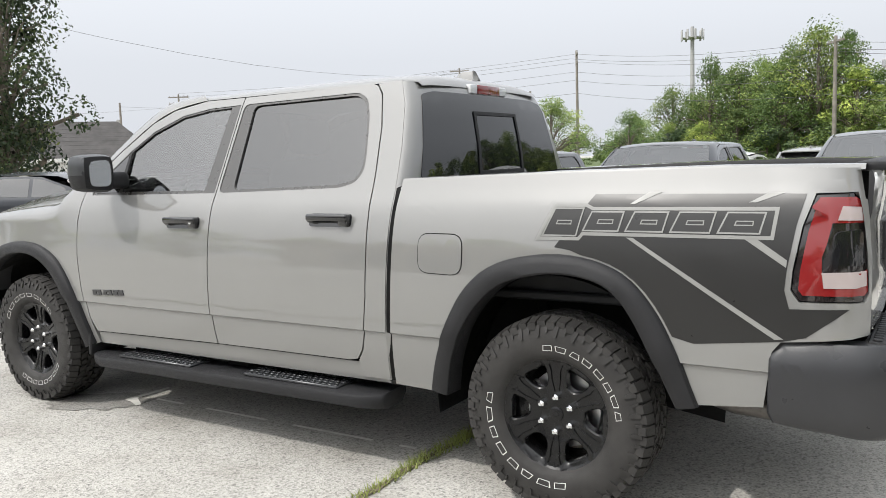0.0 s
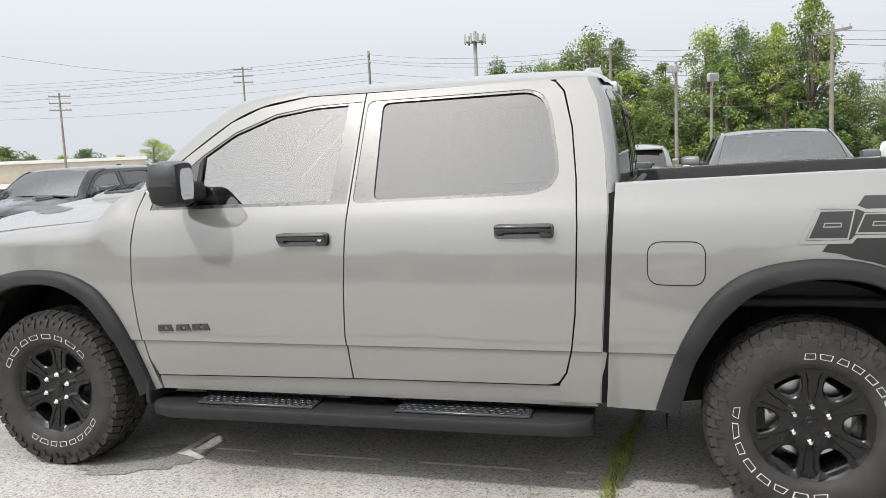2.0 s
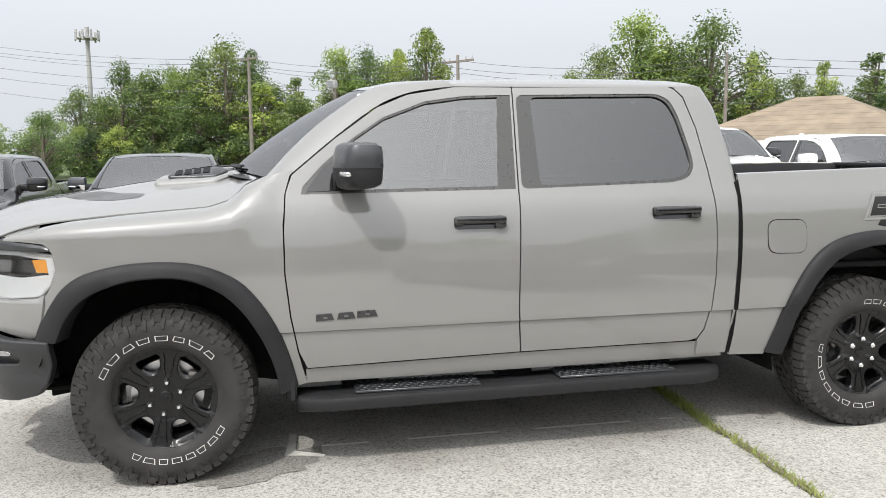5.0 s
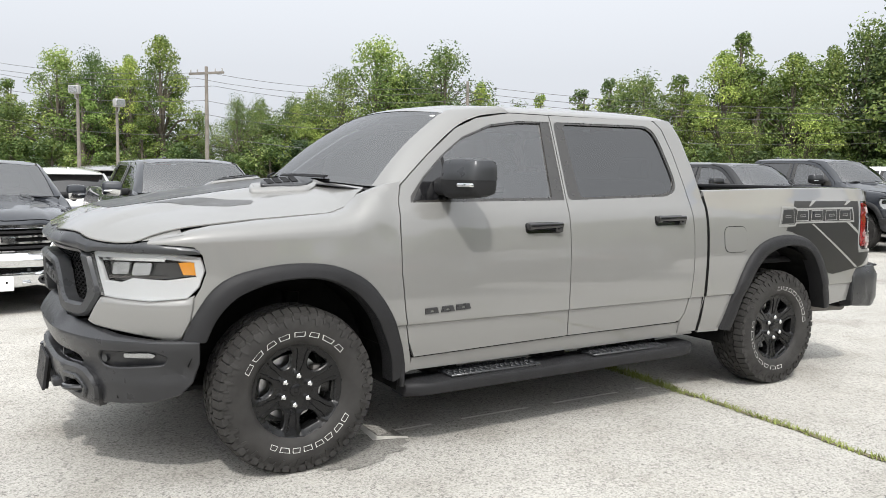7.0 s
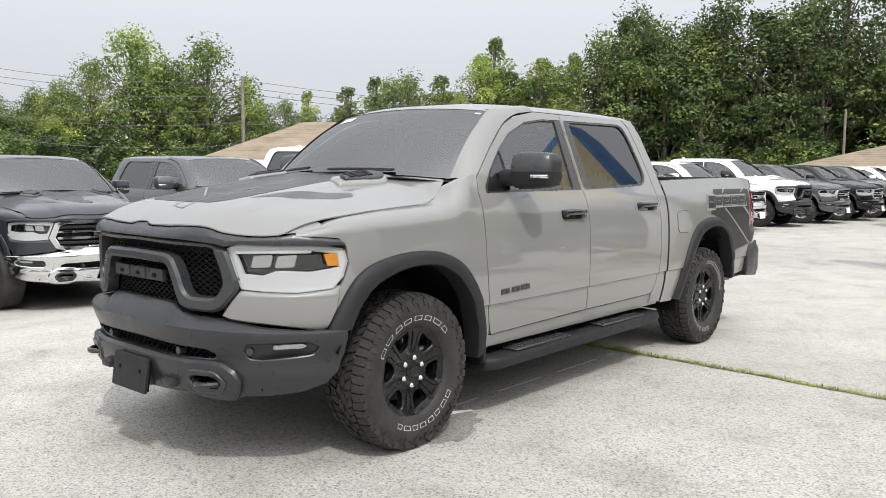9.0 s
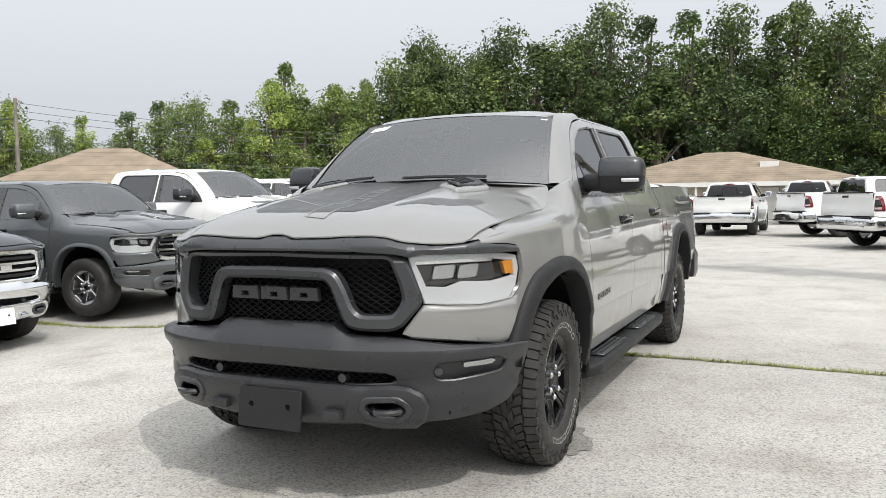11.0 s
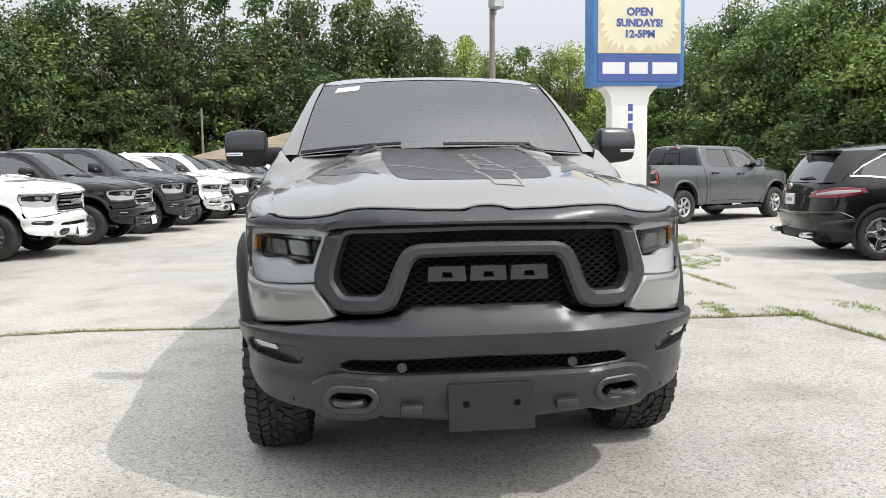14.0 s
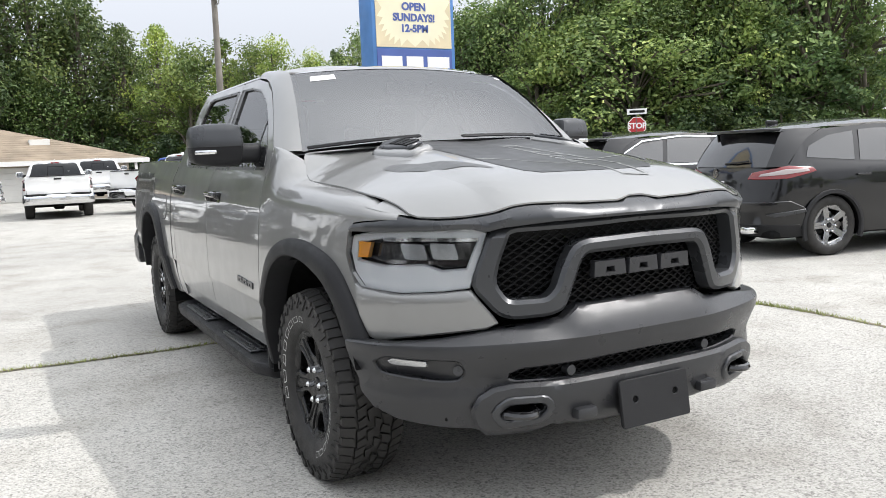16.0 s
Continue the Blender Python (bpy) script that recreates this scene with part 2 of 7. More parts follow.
def pipe(points, r, seg=8, bm=None):
    """A round bar along a polyline."""
    pts = [Vector(p) for p in points]
    rows = []
    for k, p in enumerate(pts):
        d = (pts[min(k + 1, len(pts) - 1)] - pts[max(k - 1, 0)]).normalized()
        q = d.to_track_quat("Z", "Y")
        rows.append([p + q @ Vector((r * math.cos(t), r * math.sin(t), 0)) for t in np.linspace(0, 2 * math.pi, seg, endpoint=False)])
    o = surface(rows, True)
    bmesh.ops.recalc_face_normals(o, faces=o.faces)
    return o if bm is None else merge(bm, o)


def spin(profile, seg=48, axis="y", bm=None):
    """A turned shape from (radius, along) pairs about the y axis."""
    rows = []
    for t in np.linspace(0, 2 * math.pi, seg, endpoint=False):
        rows.append([(r * math.cos(t), y, r * math.sin(t)) for r, y in profile])
    rows.append(rows[0])
    o = surface(rows)
    bmesh.ops.remove_doubles(o, verts=o.verts, dist=1e-5)
    bmesh.ops.recalc_face_normals(o, faces=o.faces)
    return o if bm is None else merge(bm, o)


def thing(name, label, category, at=None, group="", kind=""):
    ob = new(name)
    ob.empty_display_size = 0.2
    if at is not None:
        ob.matrix_basis = at
    return tagged(ob, label, category, group, kind)


def smooth_line(pts, n):
    """n points along a Catmull-Rom curve through pts."""
    p = np.array(pts, float)
    p = np.vstack([2 * p[0] - p[1], p, 2 * p[-1] - p[-2]])
    seg = len(p) - 3
    out = []
    for t in np.linspace(0, seg, n):
        k = min(int(t), seg - 1)
        f = t - k
        a, b, c, d = p[k : k + 4]
        out.append(0.5 * (2 * b + (c - a) * f + (2 * a - 5 * b + 4 * c - d) * f**2 + (3 * b - a - 3 * c + d) * f**3))
    return np.array(out)


def rounded(pts, r, n=4):
    """A polygon with its corners rounded."""
    out, m = [], len(pts)
    for k in range(m):
        p, a, b = (Vector((*pts[k], 0)), Vector((*pts[k - 1], 0)), Vector((*pts[(k + 1) % m], 0)))
        ra = min(r, (a - p).length * 0.45, (b - p).length * 0.45)
        s, e = p + (a - p).normalized() * ra, p + (b - p).normalized() * ra
        for t in np.linspace(0, 1, n):
            q = s * (1 - t) ** 2 + p * 2 * t * (1 - t) + e * t * t
            out.append((q.x, q.y))
    return out


# ---- the shape of the pickup ----
# x forward, y to its left, origin on the ground between the axles
def spaced(pts, n=400):
    c = smooth_line(pts, n)
    u = np.r_[0, np.cumsum(np.hypot(*np.diff(c, axis=0).T))]
    t = np.gradient(c, axis=0)
    t /= np.linalg.norm(t, axis=1)[:, None]
    return u, c[:, 0], c[:, 1], t[:, 1], -t[:, 0]


PLAN = [(2.825, 0), (2.82, 0.25), (2.79, 0.42), (2.725, 0.60), (2.65, 0.72), (2.545, 0.835), (2.42, 0.918), (2.28, 0.965), (2.1, 0.997), (1.9, 1.012),
        (1.6, 1.02), (1.0, 1.02), (0.0, 1.02), (-1.0, 1.02), (-2.0, 1.02), (-2.75, 1.02), (-2.86, 1.012), (-2.94, 0.985), (-2.985, 0.93), (-3.0, 0.85), (-3.0, 0.4), (-3.0, 0)]
PU, PX, PY, NX, NY = spaced(PLAN, 900)
BPLAN = [(2.865, 0), (2.855, 0.3), (2.815, 0.5), (2.725, 0.72), (2.60, 0.87), (2.47, 0.955), (2.30, 1.005), (2.1, 1.02)]
BU, BX, BY, BNX, BNY = spaced(BPLAN, 300)
SIDE_Z = [0.30, 0.44, 0.52, 0.60, 0.692, 0.700, 0.78, 0.90, 1.0, 1.10, 1.18, 1.25, 1.29, 1.33, 1.36, 1.81, 1.87, 1.95]
SIDE_Y = [0.94, 0.965, 0.985, 0.999, 1.007, 1.020, 1.0225, 1.022, 1.018, 1.009, 0.997, 0.980, 0.966, 0.946, 0.932, 0.735, 0.700, 0.640]


def ux(x):
    return np.interp(-np.asarray(x, float), -PX, PU)


def uy(y):
    return np.interp(y, PY[:330], PU[:330])


def by(y):
    return np.interp(y, BY, BU)


def skin(u, z, d):
    """The body's outer face: u metres round its plan from the nose, z the height, d proud of it."""
    x, y, nx, ny = (np.interp(u, PU, k) for k in (PX, PY, NX, NY))
    side = np.interp(x, [-3.0, -2.7, 2.0, 2.6], [0.5, 1, 1, 0.0])
    off = d - side * (1.02 - np.interp(z, SIDE_Z, SIDE_Y))
    return np.stack([x + nx * off, y + ny * off, z], 1)


HOOD_X = [1.25, 1.35, 1.447, 1.506, 1.618, 2.026, 2.256, 2.35, 2.45, 2.62]
HOOD_Z = [1.45, 1.425, 1.384, 1.318, 1.284, 1.254, 1.232, 1.215, 1.185, 1.150]


def wing(u, s, d):
    """The front wing: as the skin up to 1.15, from there it rolls in to the hood's edge at s = 1.40."""
    x, y, nx, ny = (np.interp(u, PU, k) for k in (PX, PY, NX, NY))
    side = np.interp(x, [2.0, 2.6], [1, 0.0])
    t = np.clip((s - 1.15) / 0.25, 0, 1)
    low = side * (1.02 - np.interp(np.minimum(s, 1.15), SIDE_Z, SIDE_Y))
    inn = np.interp(x, [1.25, 1.46, 1.62, 2.0, 2.3, 2.5], [0.175, 0.185, 0.155, 0.15, 0.11, 0.05])
    high = np.interp(x, HOOD_X, HOOD_Z)
    roll = low + (inn - low) * (1 - np.cos(t * np.pi / 2)) ** 1.1
    z = np.where(s <= 1.15, s, 1.15 + (high - 1.15) * np.sin(t * np.pi / 2) ** 0.85)
    # beside the door the wing keeps to the door's own curve
    near = np.clip((1.46 - x) / 0.16, 0, 1)
    off = d - roll * (1 - near) - near * (1.02 - np.interp(z, SIDE_Z, SIDE_Y))
    return np.stack([x + nx * off, y + ny * off, z], 1)


_e = wing(ux(np.array([1.46, 1.62, 2.0, 2.3, 2.5])), np.full(5, 1.4), np.zeros(5))
HOOD_EDGE = [(p[0], p[1] - 0.004) for p in _e]


# the hood's front edge: how far forward it lies and how high, by the distance from the middle
_EDGE = smooth_line([(0.0, 2.815, 1.188), (0.25, 2.808, 1.190), (0.40, 2.790, 1.196), (0.52, 2.757, 1.190), (0.60, 2.722, 1.170), (0.695, 2.665, 1.158), (0.757, 2.615, 1.157), (0.818, 2.555, 1.163), (0.87, 2.485, 1.178), (1.02, 2.28, 1.215)], 120)


def dome(x, a):
    """The hood's surface before its front edge rolls down."""
    zc = np.interp(x, [1.4, 1.5, 1.8, 2.0, 2.3, 2.55, 2.81], [1.476, 1.472, 1.436, 1.408, 1.36, 1.312, 1.262])
    ye = np.interp(x, [1.4, 1.5, 1.62], [0.83, 0.85, 0.865])
    zs = np.interp(x, HOOD_X[:7] + [2.81], HOOD_Z[:7] + [1.180])
    z = zs + (zc - 0.018 - zs) * (1 - np.clip(a / ye, 0, 1) ** 2.3)
    k = np.clip((np.interp(x, [1.5, 2.7], [0.43, 0.56]) - a) / 0.09 + 0.5, 0, 1)
    return z + 0.018 * k * k * (3 - 2 * k) - 0.006 * np.exp(-((a / 0.16) ** 2)) * np.clip((2.75 - x) / 0.5, 0, 1) - 0.020 * np.clip(1 - (a / 0.40) ** 2, 0, 1) * np.clip((2.65 - x) / 0.35, 0, 1)


def hood_map(x, y, d):
    a = np.abs(y)
    xe, ze = np.interp(a, _EDGE[:, 0], _EDGE[:, 1]), np.interp(a, _EDGE[:, 0], _EDGE[:, 2])
    roll = np.clip(1 - (xe - x) / 0.30, 0, 1.1) ** 2.3
    return np.stack([x, y, dome(x, a) - (dome(xe, a) - ze) * roll + d], 1)


def shield_map(s, v, d):
    """The windscreen: s across from -1 to 1, v from its base to the roof."""
    xb, zb, yb = 1.545 - 0.20 * s**2, 1.452 - 0.034 * s**2, 0.795 * s
    xt, zt, yt = 0.885 - 0.055 * s**2, 1.873 - 0.033 * s**2, 0.665 * s
    b = 0.03 * np.sin(np.pi * v)
    return np.stack([xb + (xt - xb) * v + (b + d) * 0.55, yb + (yt - yb) * v, zb + (zt - zb) * v + (b + d) * 0.83], 1)


def bumper_map(u, z, d):
    x, y, nx, ny = (np.interp(u, BU, k) for k in (BX, BY, BNX, BNY))
    out = np.interp(z, [0.34, 0.40, 0.50, 0.54, 0.56, 0.63, 0.67, 0.700, 0.712, 0.735, 0.765, 0.82], [-0.11, -0.06, -0.035, -0.035, -0.042, -0.014, 0.0, 0.005, 0.002, -0.022, -0.050, -0.085])
    off = out + d
    return np.stack([x + nx * off, y + ny * off, z], 1)


ARCH_F_OUT = [(2.385, 0.705), (2.32, 0.84), (2.235, 0.955), (2.118, 1.016), (1.911, 1.05), (1.683, 1.038), (1.505, 0.968), (1.399, 0.863), (1.317, 0.727), (1.262, 0.581), (1.227, 0.433)]
ARCH_F_IN = [(2.28, 0.70), (2.235, 0.80), (2.17, 0.88), (2.09, 0.93), (1.94, 0.972), (1.74, 0.973), (1.578, 0.911), (1.469, 0.808), (1.392, 0.681), (1.335, 0.533), (1.31, 0.396)]
ARCH_R_OUT = [(-1.232, 0.45), (-1.285, 0.62), (-1.35, 0.776), (-1.45, 0.935), (-1.59, 1.04), (-1.8, 1.088), (-2.0, 1.079), (-2.16, 1.017), (-2.275, 0.895), (-2.362, 0.726), (-2.431, 0.531)]
ARCH_R_IN = [(-1.325, 0.435), (-1.375, 0.62), (-1.435, 0.75), (-1.52, 0.87), (-1.64, 0.965), (-1.83, 1.012), (-2.0, 1.003), (-2.11, 0.957), (-2.19, 0.863), (-2.276, 0.695), (-2.352, 0.52)]


def between(a, b, f, n=22):
    return [tuple(p) for p in smooth_line([(p[0] + (q[0] - p[0]) * f, p[1] + (q[1] - p[1]) * f) for p, q in zip(a, b)], n)]


def side(pts):
    """Side-view points (x, z) as (u, z) on the skin."""
    return [(float(ux(x)), z) for x, z in pts]


def nose(pts):
    """Front-view points (y, z) as (u, z) on the skin."""
    return [(float(uy(y)), z) for y, z in pts]


def loops(n, f, m):
    return [f(k / m) for k in range(n)]


# ---- wheels ----
WHEELS = {}


def polar_blocks(bm, polys, lift):
    """Raised blocks on a tyre. A poly is a list of (turn, y); lift(y) gives the foot and top radius."""
    for poly in polys:
        top = [bm.verts.new((lift(y)[1] * math.cos(t), y, lift(y)[1] * math.sin(t))) for t, y in poly]
        foot = [bm.verts.new((lift(y)[0] * math.cos(t), y, lift(y)[0] * math.sin(t))) for t, y in poly]
        n = len(poly)
        bm.faces.new(top)
        for k in range(n):
            bm.faces.new((top[k], foot[k], foot[(k + 1) % n], top[(k + 1) % n]))


def wheel_meshes(style, fine):
    key = (style, fine)
    if key in WHEELS:
        return WHEELS[key]
    out = []

    def keep(name, bm, mat, smooth=40.0, label=""):
        if style == "five" and name != "tyre":
            bm.transform(Matrix.Diagonal((1.18, 1.04, 1.18, 1)))
        me = bpy.data.meshes.new(name)
        bm.to_mesh(me)
        bm.free()
        me.materials.append(mat)
        me.polygons.foreach_set("use_smooth", [True] * len(me.polygons))
        me.set_sharp_from_angle(angle=radians(smooth))
        out.append((name, me, label))

    keep("wheel", spin([(0.236, 0.112), (0.226, 0.105), (0.222, 0.06), (0.205, 0.03), (0.205, -0.09), (0.235, -0.115)], 40), WHEELBLACK if style != "chrome" else ALLOY)
    # tyre
    prof = [(0.233, 0.108), (0.243, 0.124), (0.268, 0.136), (0.305, 0.1425), (0.34, 0.141), (0.372, 0.134), (0.393, 0.122), (0.402, 0.105), (0.404, 0.05), (0.405, 0.0)]
    if style == "five":
        prof = [(0.272, 0.106), (0.282, 0.119), (0.300, 0.129), (0.325, 0.135), (0.350, 0.136), (0.378, 0.130), (0.397, 0.119), (0.408, 0.100), (0.412, 0.05), (0.413, 0.0)]
    t = spin(prof + [(r, -y) for r, y in prof[-2::-1]], 72 if fine else 40)
    pitch = 2 * math.pi / 28
    if style == "offroad":
        def lift(y):
            a = abs(y)
            drop = 0.0 if a < 0.105 else 0.55 * (a - 0.105)
            return 0.398 - drop * 1.6, 0.4165 - drop
        polys = []
        for k in range(28):
            o = k * pitch
            def add(p, flip):
                q = [(o + a * pitch + (0.5 * pitch if flip else 0), -y if flip else y) for a, y in p]
                polys.append(q[::-1] if flip else q)
            for flip in (False, True):
                add([(0.04, 0.080), (0.02, 0.1395), (0.42, 0.1395), (0.47, 0.083)], flip)
                add([(0.54, 0.086), (0.50, 0.132), (0.90, 0.132), (0.96, 0.077)], flip)
                add([(0.05, 0.030), (0.22, 0.074), (0.66, 0.070), (0.46, 0.040)], flip)
                add([(0.58, 0.036), (0.78, 0.070), (1.10, 0.066), (0.92, 0.026)], flip)
                add([(0.20, 0.003), (0.34, 0.031), (0.84, 0.022), (0.66, 0.003)], flip)
        polar_blocks(t, polys, lift)
        if fine:
            # lugs on the shoulder of both side walls
            for k in range(56):
                for sgn in (1, -1):
                    c, w, lo = k * pitch / 2, 0.034 if k % 2 else 0.020, 0.338 if k % 2 else 0.356
                    quad = [(lo, -w * 0.45), (0.384, -w), (0.384, w), (lo, w * 0.45)]
                    f = lambda r, a, up: (r * math.cos(c + a), sgn * (np.interp(r, [0.34, 0.372, 0.393], [0.141, 0.134, 0.122]) + up), r * math.sin(c + a))
                    top = [t.verts.new(f(r, a, 0.009)) for r, a in quad]
                    low = [t.verts.new(f(r, a, -0.003)) for r, a in quad]
                    t.faces.new(top)
                    for i in range(4):
                        t.faces.new((top[i], low[i], low[(i + 1) % 4], top[(i + 1) % 4]))
        bmesh.ops.recalc_face_normals(t, faces=t.faces)
    keep("tyre", t, RUBBER, 35, "chunky all-terrain tyre" if style == "offroad" else "road tyre")
    if fine and style == "offroad":
        for start, end, n in ((166, 44, 8), (-20, -116, 8)):
            for k in range(n):
                w = bmesh.new()
                a0 = radians(start + (end - start) * (k + 0.10) / n)
                a1 = radians(start + (end - start) * (k + (0.84, 0.80, 0.86, 0.78)[k % 4]) / n)
                r0, r1 = (0.279, 0.304)
                lean = (0.10, -0.12, 0.22, -0.05, 0.0)[k % 5]
                ring = [(r0, a0), (r1, a0 + lean * (a1 - a0)), (r1, a1 - 0.5 * lean * (a1 - a0)), (r0, a1)]
                mid = (sum(r for r, _ in ring) / 4, sum(a for _, a in ring) / 4)
                inner = [(mid[0] + (r - mid[0]) * 0.80, mid[1] + (a - mid[1]) * 0.84) for r, a in ring]
                f = lambda r, a: (-r * math.cos(a), float(np.interp(r, [0.268, 0.305, 0.34], [0.136, 0.1425, 0.141])) + 0.0015, r * math.sin(a))
                vo, vi = [w.verts.new(f(*p)) for p in ring], [w.verts.new(f(*p)) for p in inner]
                for i in range(4):
                    w.faces.new((vo[i], vo[(i + 1) % 4], vi[(i + 1) % 4], vi[i]))
                turn_out(w, lambda f: f.normal.y)
                keep("sidewall_mark", w, LETTER, 30, "white outlined mark on the tyre wall")
    # rim face
    def dish(x, z, d):
        r = np.hypot(x, z)
        y = np.interp(r, [0, 0.06, 0.085, 0.12, 0.19, 0.222, 0.236, 0.25], [0.086, 0.086, 0.078, 0.088, 0.098, 0.101, 0.116, 0.112])
        return np.stack([x, y + d, z], 1)
    ring = [(0.249 * math.cos(a), 0.249 * math.sin(a)) for a in np.linspace(0, 2 * math.pi, 48, endpoint=False)]
    holes, n = [], 5 if style == "five" else 6
    for k in range(n):
        c = radians(360 / n * k)
        if style == "offroad":
            q = [(0.118, -0.16), (0.148, -0.30), (0.200, -0.31), (0.216, -0.24), (0.216, 0.24), (0.200, 0.31), (0.148, 0.30), (0.118, 0.16)]
        elif style == "five":
            q = [(0.085, -0.26), (0.215, -0.47), (0.217, 0.47), (0.085, 0.26)]
        else:
            q = [(0.075, -0.16), (0.215, -0.36), (0.217, 0.36), (0.075, 0.16)]
        holes.append(rounded([(r * math.cos(c + a), r * math.sin(c + a)) for r, a in q], 0.014, 3))
    g = steps(-0.25, 0.25, 0.045)
    keep("rim", sheet(ring, holes, dish, g, g, 0.045, 0.006), WHEELBLACK if style == "offroad" else DARKALLOY if style == "five" else ALLOY, 30, "six-spoke satin black alloy rim" if style == "offroad" else "five-spoke dark alloy rim" if style == "five" else "bright alloy rim")
    if style == "offroad" and fine:
        # raised flanks on each spoke
        s = bmesh.new()
        for k in range(6):
            c = radians(60 * k + 30)
            for w in (-1, 1):
                pts = [(0.095, 0.10), (0.150, 0.13), (0.185, 0.11), (0.214, 0.14)]
                rows = []
                for r, a in pts:
                    row = []
                    for da, up in ((-0.035, 0.0), (0.0, 0.0065), (0.018, 0.0)):
                        t0 = c + w * (a + da * 0.1 / r)
                        x, z = r * math.cos(t0), r * math.sin(t0)
                        row.append(tuple(dish(np.array([x]), np.array([z]), np.array([up]))[0]))
                    rows.append(row)
                merge(s, surface(rows))
        turn_out(s, lambda f: f.normal.y)
        keep("spoke_ridge", s, WHEELBLACK, 20)
    for k in range(6):
        a = radians(60 * k + 30)
        c = Vector((0.074 * math.cos(a), 0, 0.074 * math.sin(a)))
        nut = rod(c + Vector((0, 0.078, 0)), c + Vector((0, 0.106, 0)), 0.0155, 6)
        rod(c + Vector((0, 0.106, 0)), c + Vector((0, 0.114, 0)), 0.0155, 6, 0.008, nut)
        keep("lug_nut", nut, CHROME, 20)
    cap = spin([(0.0001, 0.094), (0.024, 0.094), (0.030, 0.091), (0.034, 0.080)], 24)
    brick((-0.010, 0.093, -0.012), (0.010, 0.0965, 0.012), 0.002, 1, cap)
    keep("centre_cap", cap, WHEELBLACK, 30)
    keep("brake_disc", spin([(0.06, 0.025), (0.072, 0.010), (0.165, 0.010), (0.167, -0.008), (0.07, -0.010)], 40), ALLOY, 30)
    cal = brick((-0.165, 0.005, 0.045), (-0.085, 0.062, 0.125), 0.012, 2)
    keep("brake_caliper", cal, STEEL, 30)
    WHEELS[key] = out
    return out


def add_wheel(root, x, y, turned, style, fine):
    """A wheel of a vehicle; turned: degrees by which it has rolled."""
    first = None
    for name, me, label in wheel_meshes(style, fine):
        ob = new(name, me)
        ob.parent = root if first is None else first
        if label:
            ob["label"] = label
        if first is None:
            first = ob
            ob.matrix_basis = pose(x, y, 0.411, 0, turned, 0 if y > 0 else 180)
    return first


# ---- the pickup, part by part ----
DOOR_F = [(1.183, 0.515), (0.70, 0.525), (0.134, 0.535), (0.150, 0.75), (0.146, 0.929), (0.130, 1.341), (0.100, 1.858), (0.399, 1.858), (0.644, 1.818),
          (0.803, 1.752), (1.02, 1.598), (1.229, 1.429), (1.26, 1.347), (1.273, 1.172), (1.273, 0.974), (1.252, 0.769), (1.221, 0.60)]
OPEN_F = [(1.190, 1.338), (1.182, 1.372), (1.089, 1.470), (0.935, 1.598), (0.776, 1.702), (0.560, 1.783), (0.350, 1.812), (0.112, 1.818), (0.140, 1.345)]
PANE_F = [(0.935, 1.355), (0.925, 1.592), (0.776, 1.690), (0.560, 1.771), (0.350, 1.800), (0.182, 1.806), (0.226, 1.361)]
DOOR_R = [(0.128, 0.535), (-0.78, 0.540), (-0.825, 0.55), (-0.86, 0.60), (-0.888, 0.711), (-0.906, 0.865), (-0.913, 1.04), (-0.917, 1.232), (-0.909, 1.426),
          (-0.886, 1.645), (-0.846, 1.807), (-0.806, 1.854), (-0.775, 1.866), (0.095, 1.858), (0.125, 1.341), (0.141, 0.929), (0.145, 0.75)]
OPEN_R = [(0.110, 1.345), (0.082, 1.818), (-0.70, 1.828), (-0.768, 1.795), (-0.802, 1.70), (-0.834, 1.516), (-0.838, 1.44), (-0.80, 1.388), (-0.71, 1.364)]
PANE_R = [(0.010, 1.360), (0.008, 1.806), (-0.690, 1.815), (-0.752, 1.782), (-0.786, 1.70), (-0.819, 1.516), (-0.822, 1.446), (-0.788, 1.401), (-0.705, 1.379)]
CAB_EDGE = [(-0.945, 1.872), (-0.995, 1.756), (-1.030, 1.55), (-1.043, 1.36), (-1.046, 1.29), (-1.030, 0.974), (-1.012, 0.64), (-1.000, 0.46)]
CORNER = [(-0.832, 0.46), (-0.832, 0.545), (-0.866, 0.597), (-0.893, 0.71), (-0.911, 0.865), (-0.918, 1.04), (-0.922, 1.232), (-0.914, 1.426), (-0.891, 1.648),
          (-0.851, 1.812), (-0.805, 1.864)] + CAB_EDGE
TAIL = [(-2.822, 1.322), (-2.785, 1.215), (-2.757, 1.062), (-2.752, 0.995), (-2.778, 0.958), (-2.975, 0.958), (-2.987, 1.0), (-2.987, 1.30), (-2.975, 1.325)]
SCALE_A = steps(0, 7.2, 0.08) + steps(0.3, 1.3, 0.04)
SCALE_Z = [0.48, 0.56, 0.62, 0.692, 0.70, 0.76, 0.83, 0.90, 0.97, 1.04, 1.11, 1.16, 1.20, 1.24, 1.28, 1.31, 1.34, 1.37, 1.44, 1.52, 1.60, 1.68, 1.76, 1.82]


def shrink(pts, by):
    """The polygon drawn in by a few millimetres: the shut line."""
    n, out = len(pts), []
    area = sum(a[0] * b[1] - b[0] * a[1] for a, b in zip(pts, pts[1:] + pts[:1]))
    for k in range(n):
        a, p, b = (Vector((*pts[j % n], 0)) for j in (k - 1, k, k + 1))
        n1, n2 = (p - a).normalized(), (b - p).normalized()
        v = Vector((-n1.y - n2.y, n1.x + n2.x, 0))
        if v.length > 1e-6:
            v = v.normalized() * by / max(0.4, v.normalized().dot(Vector((-n1.y, n1.x, 0))))
        out.append((p.x + v.x * (1 if area > 0 else -1), p.y + v.y * (1 if area > 0 else -1)))
    return out


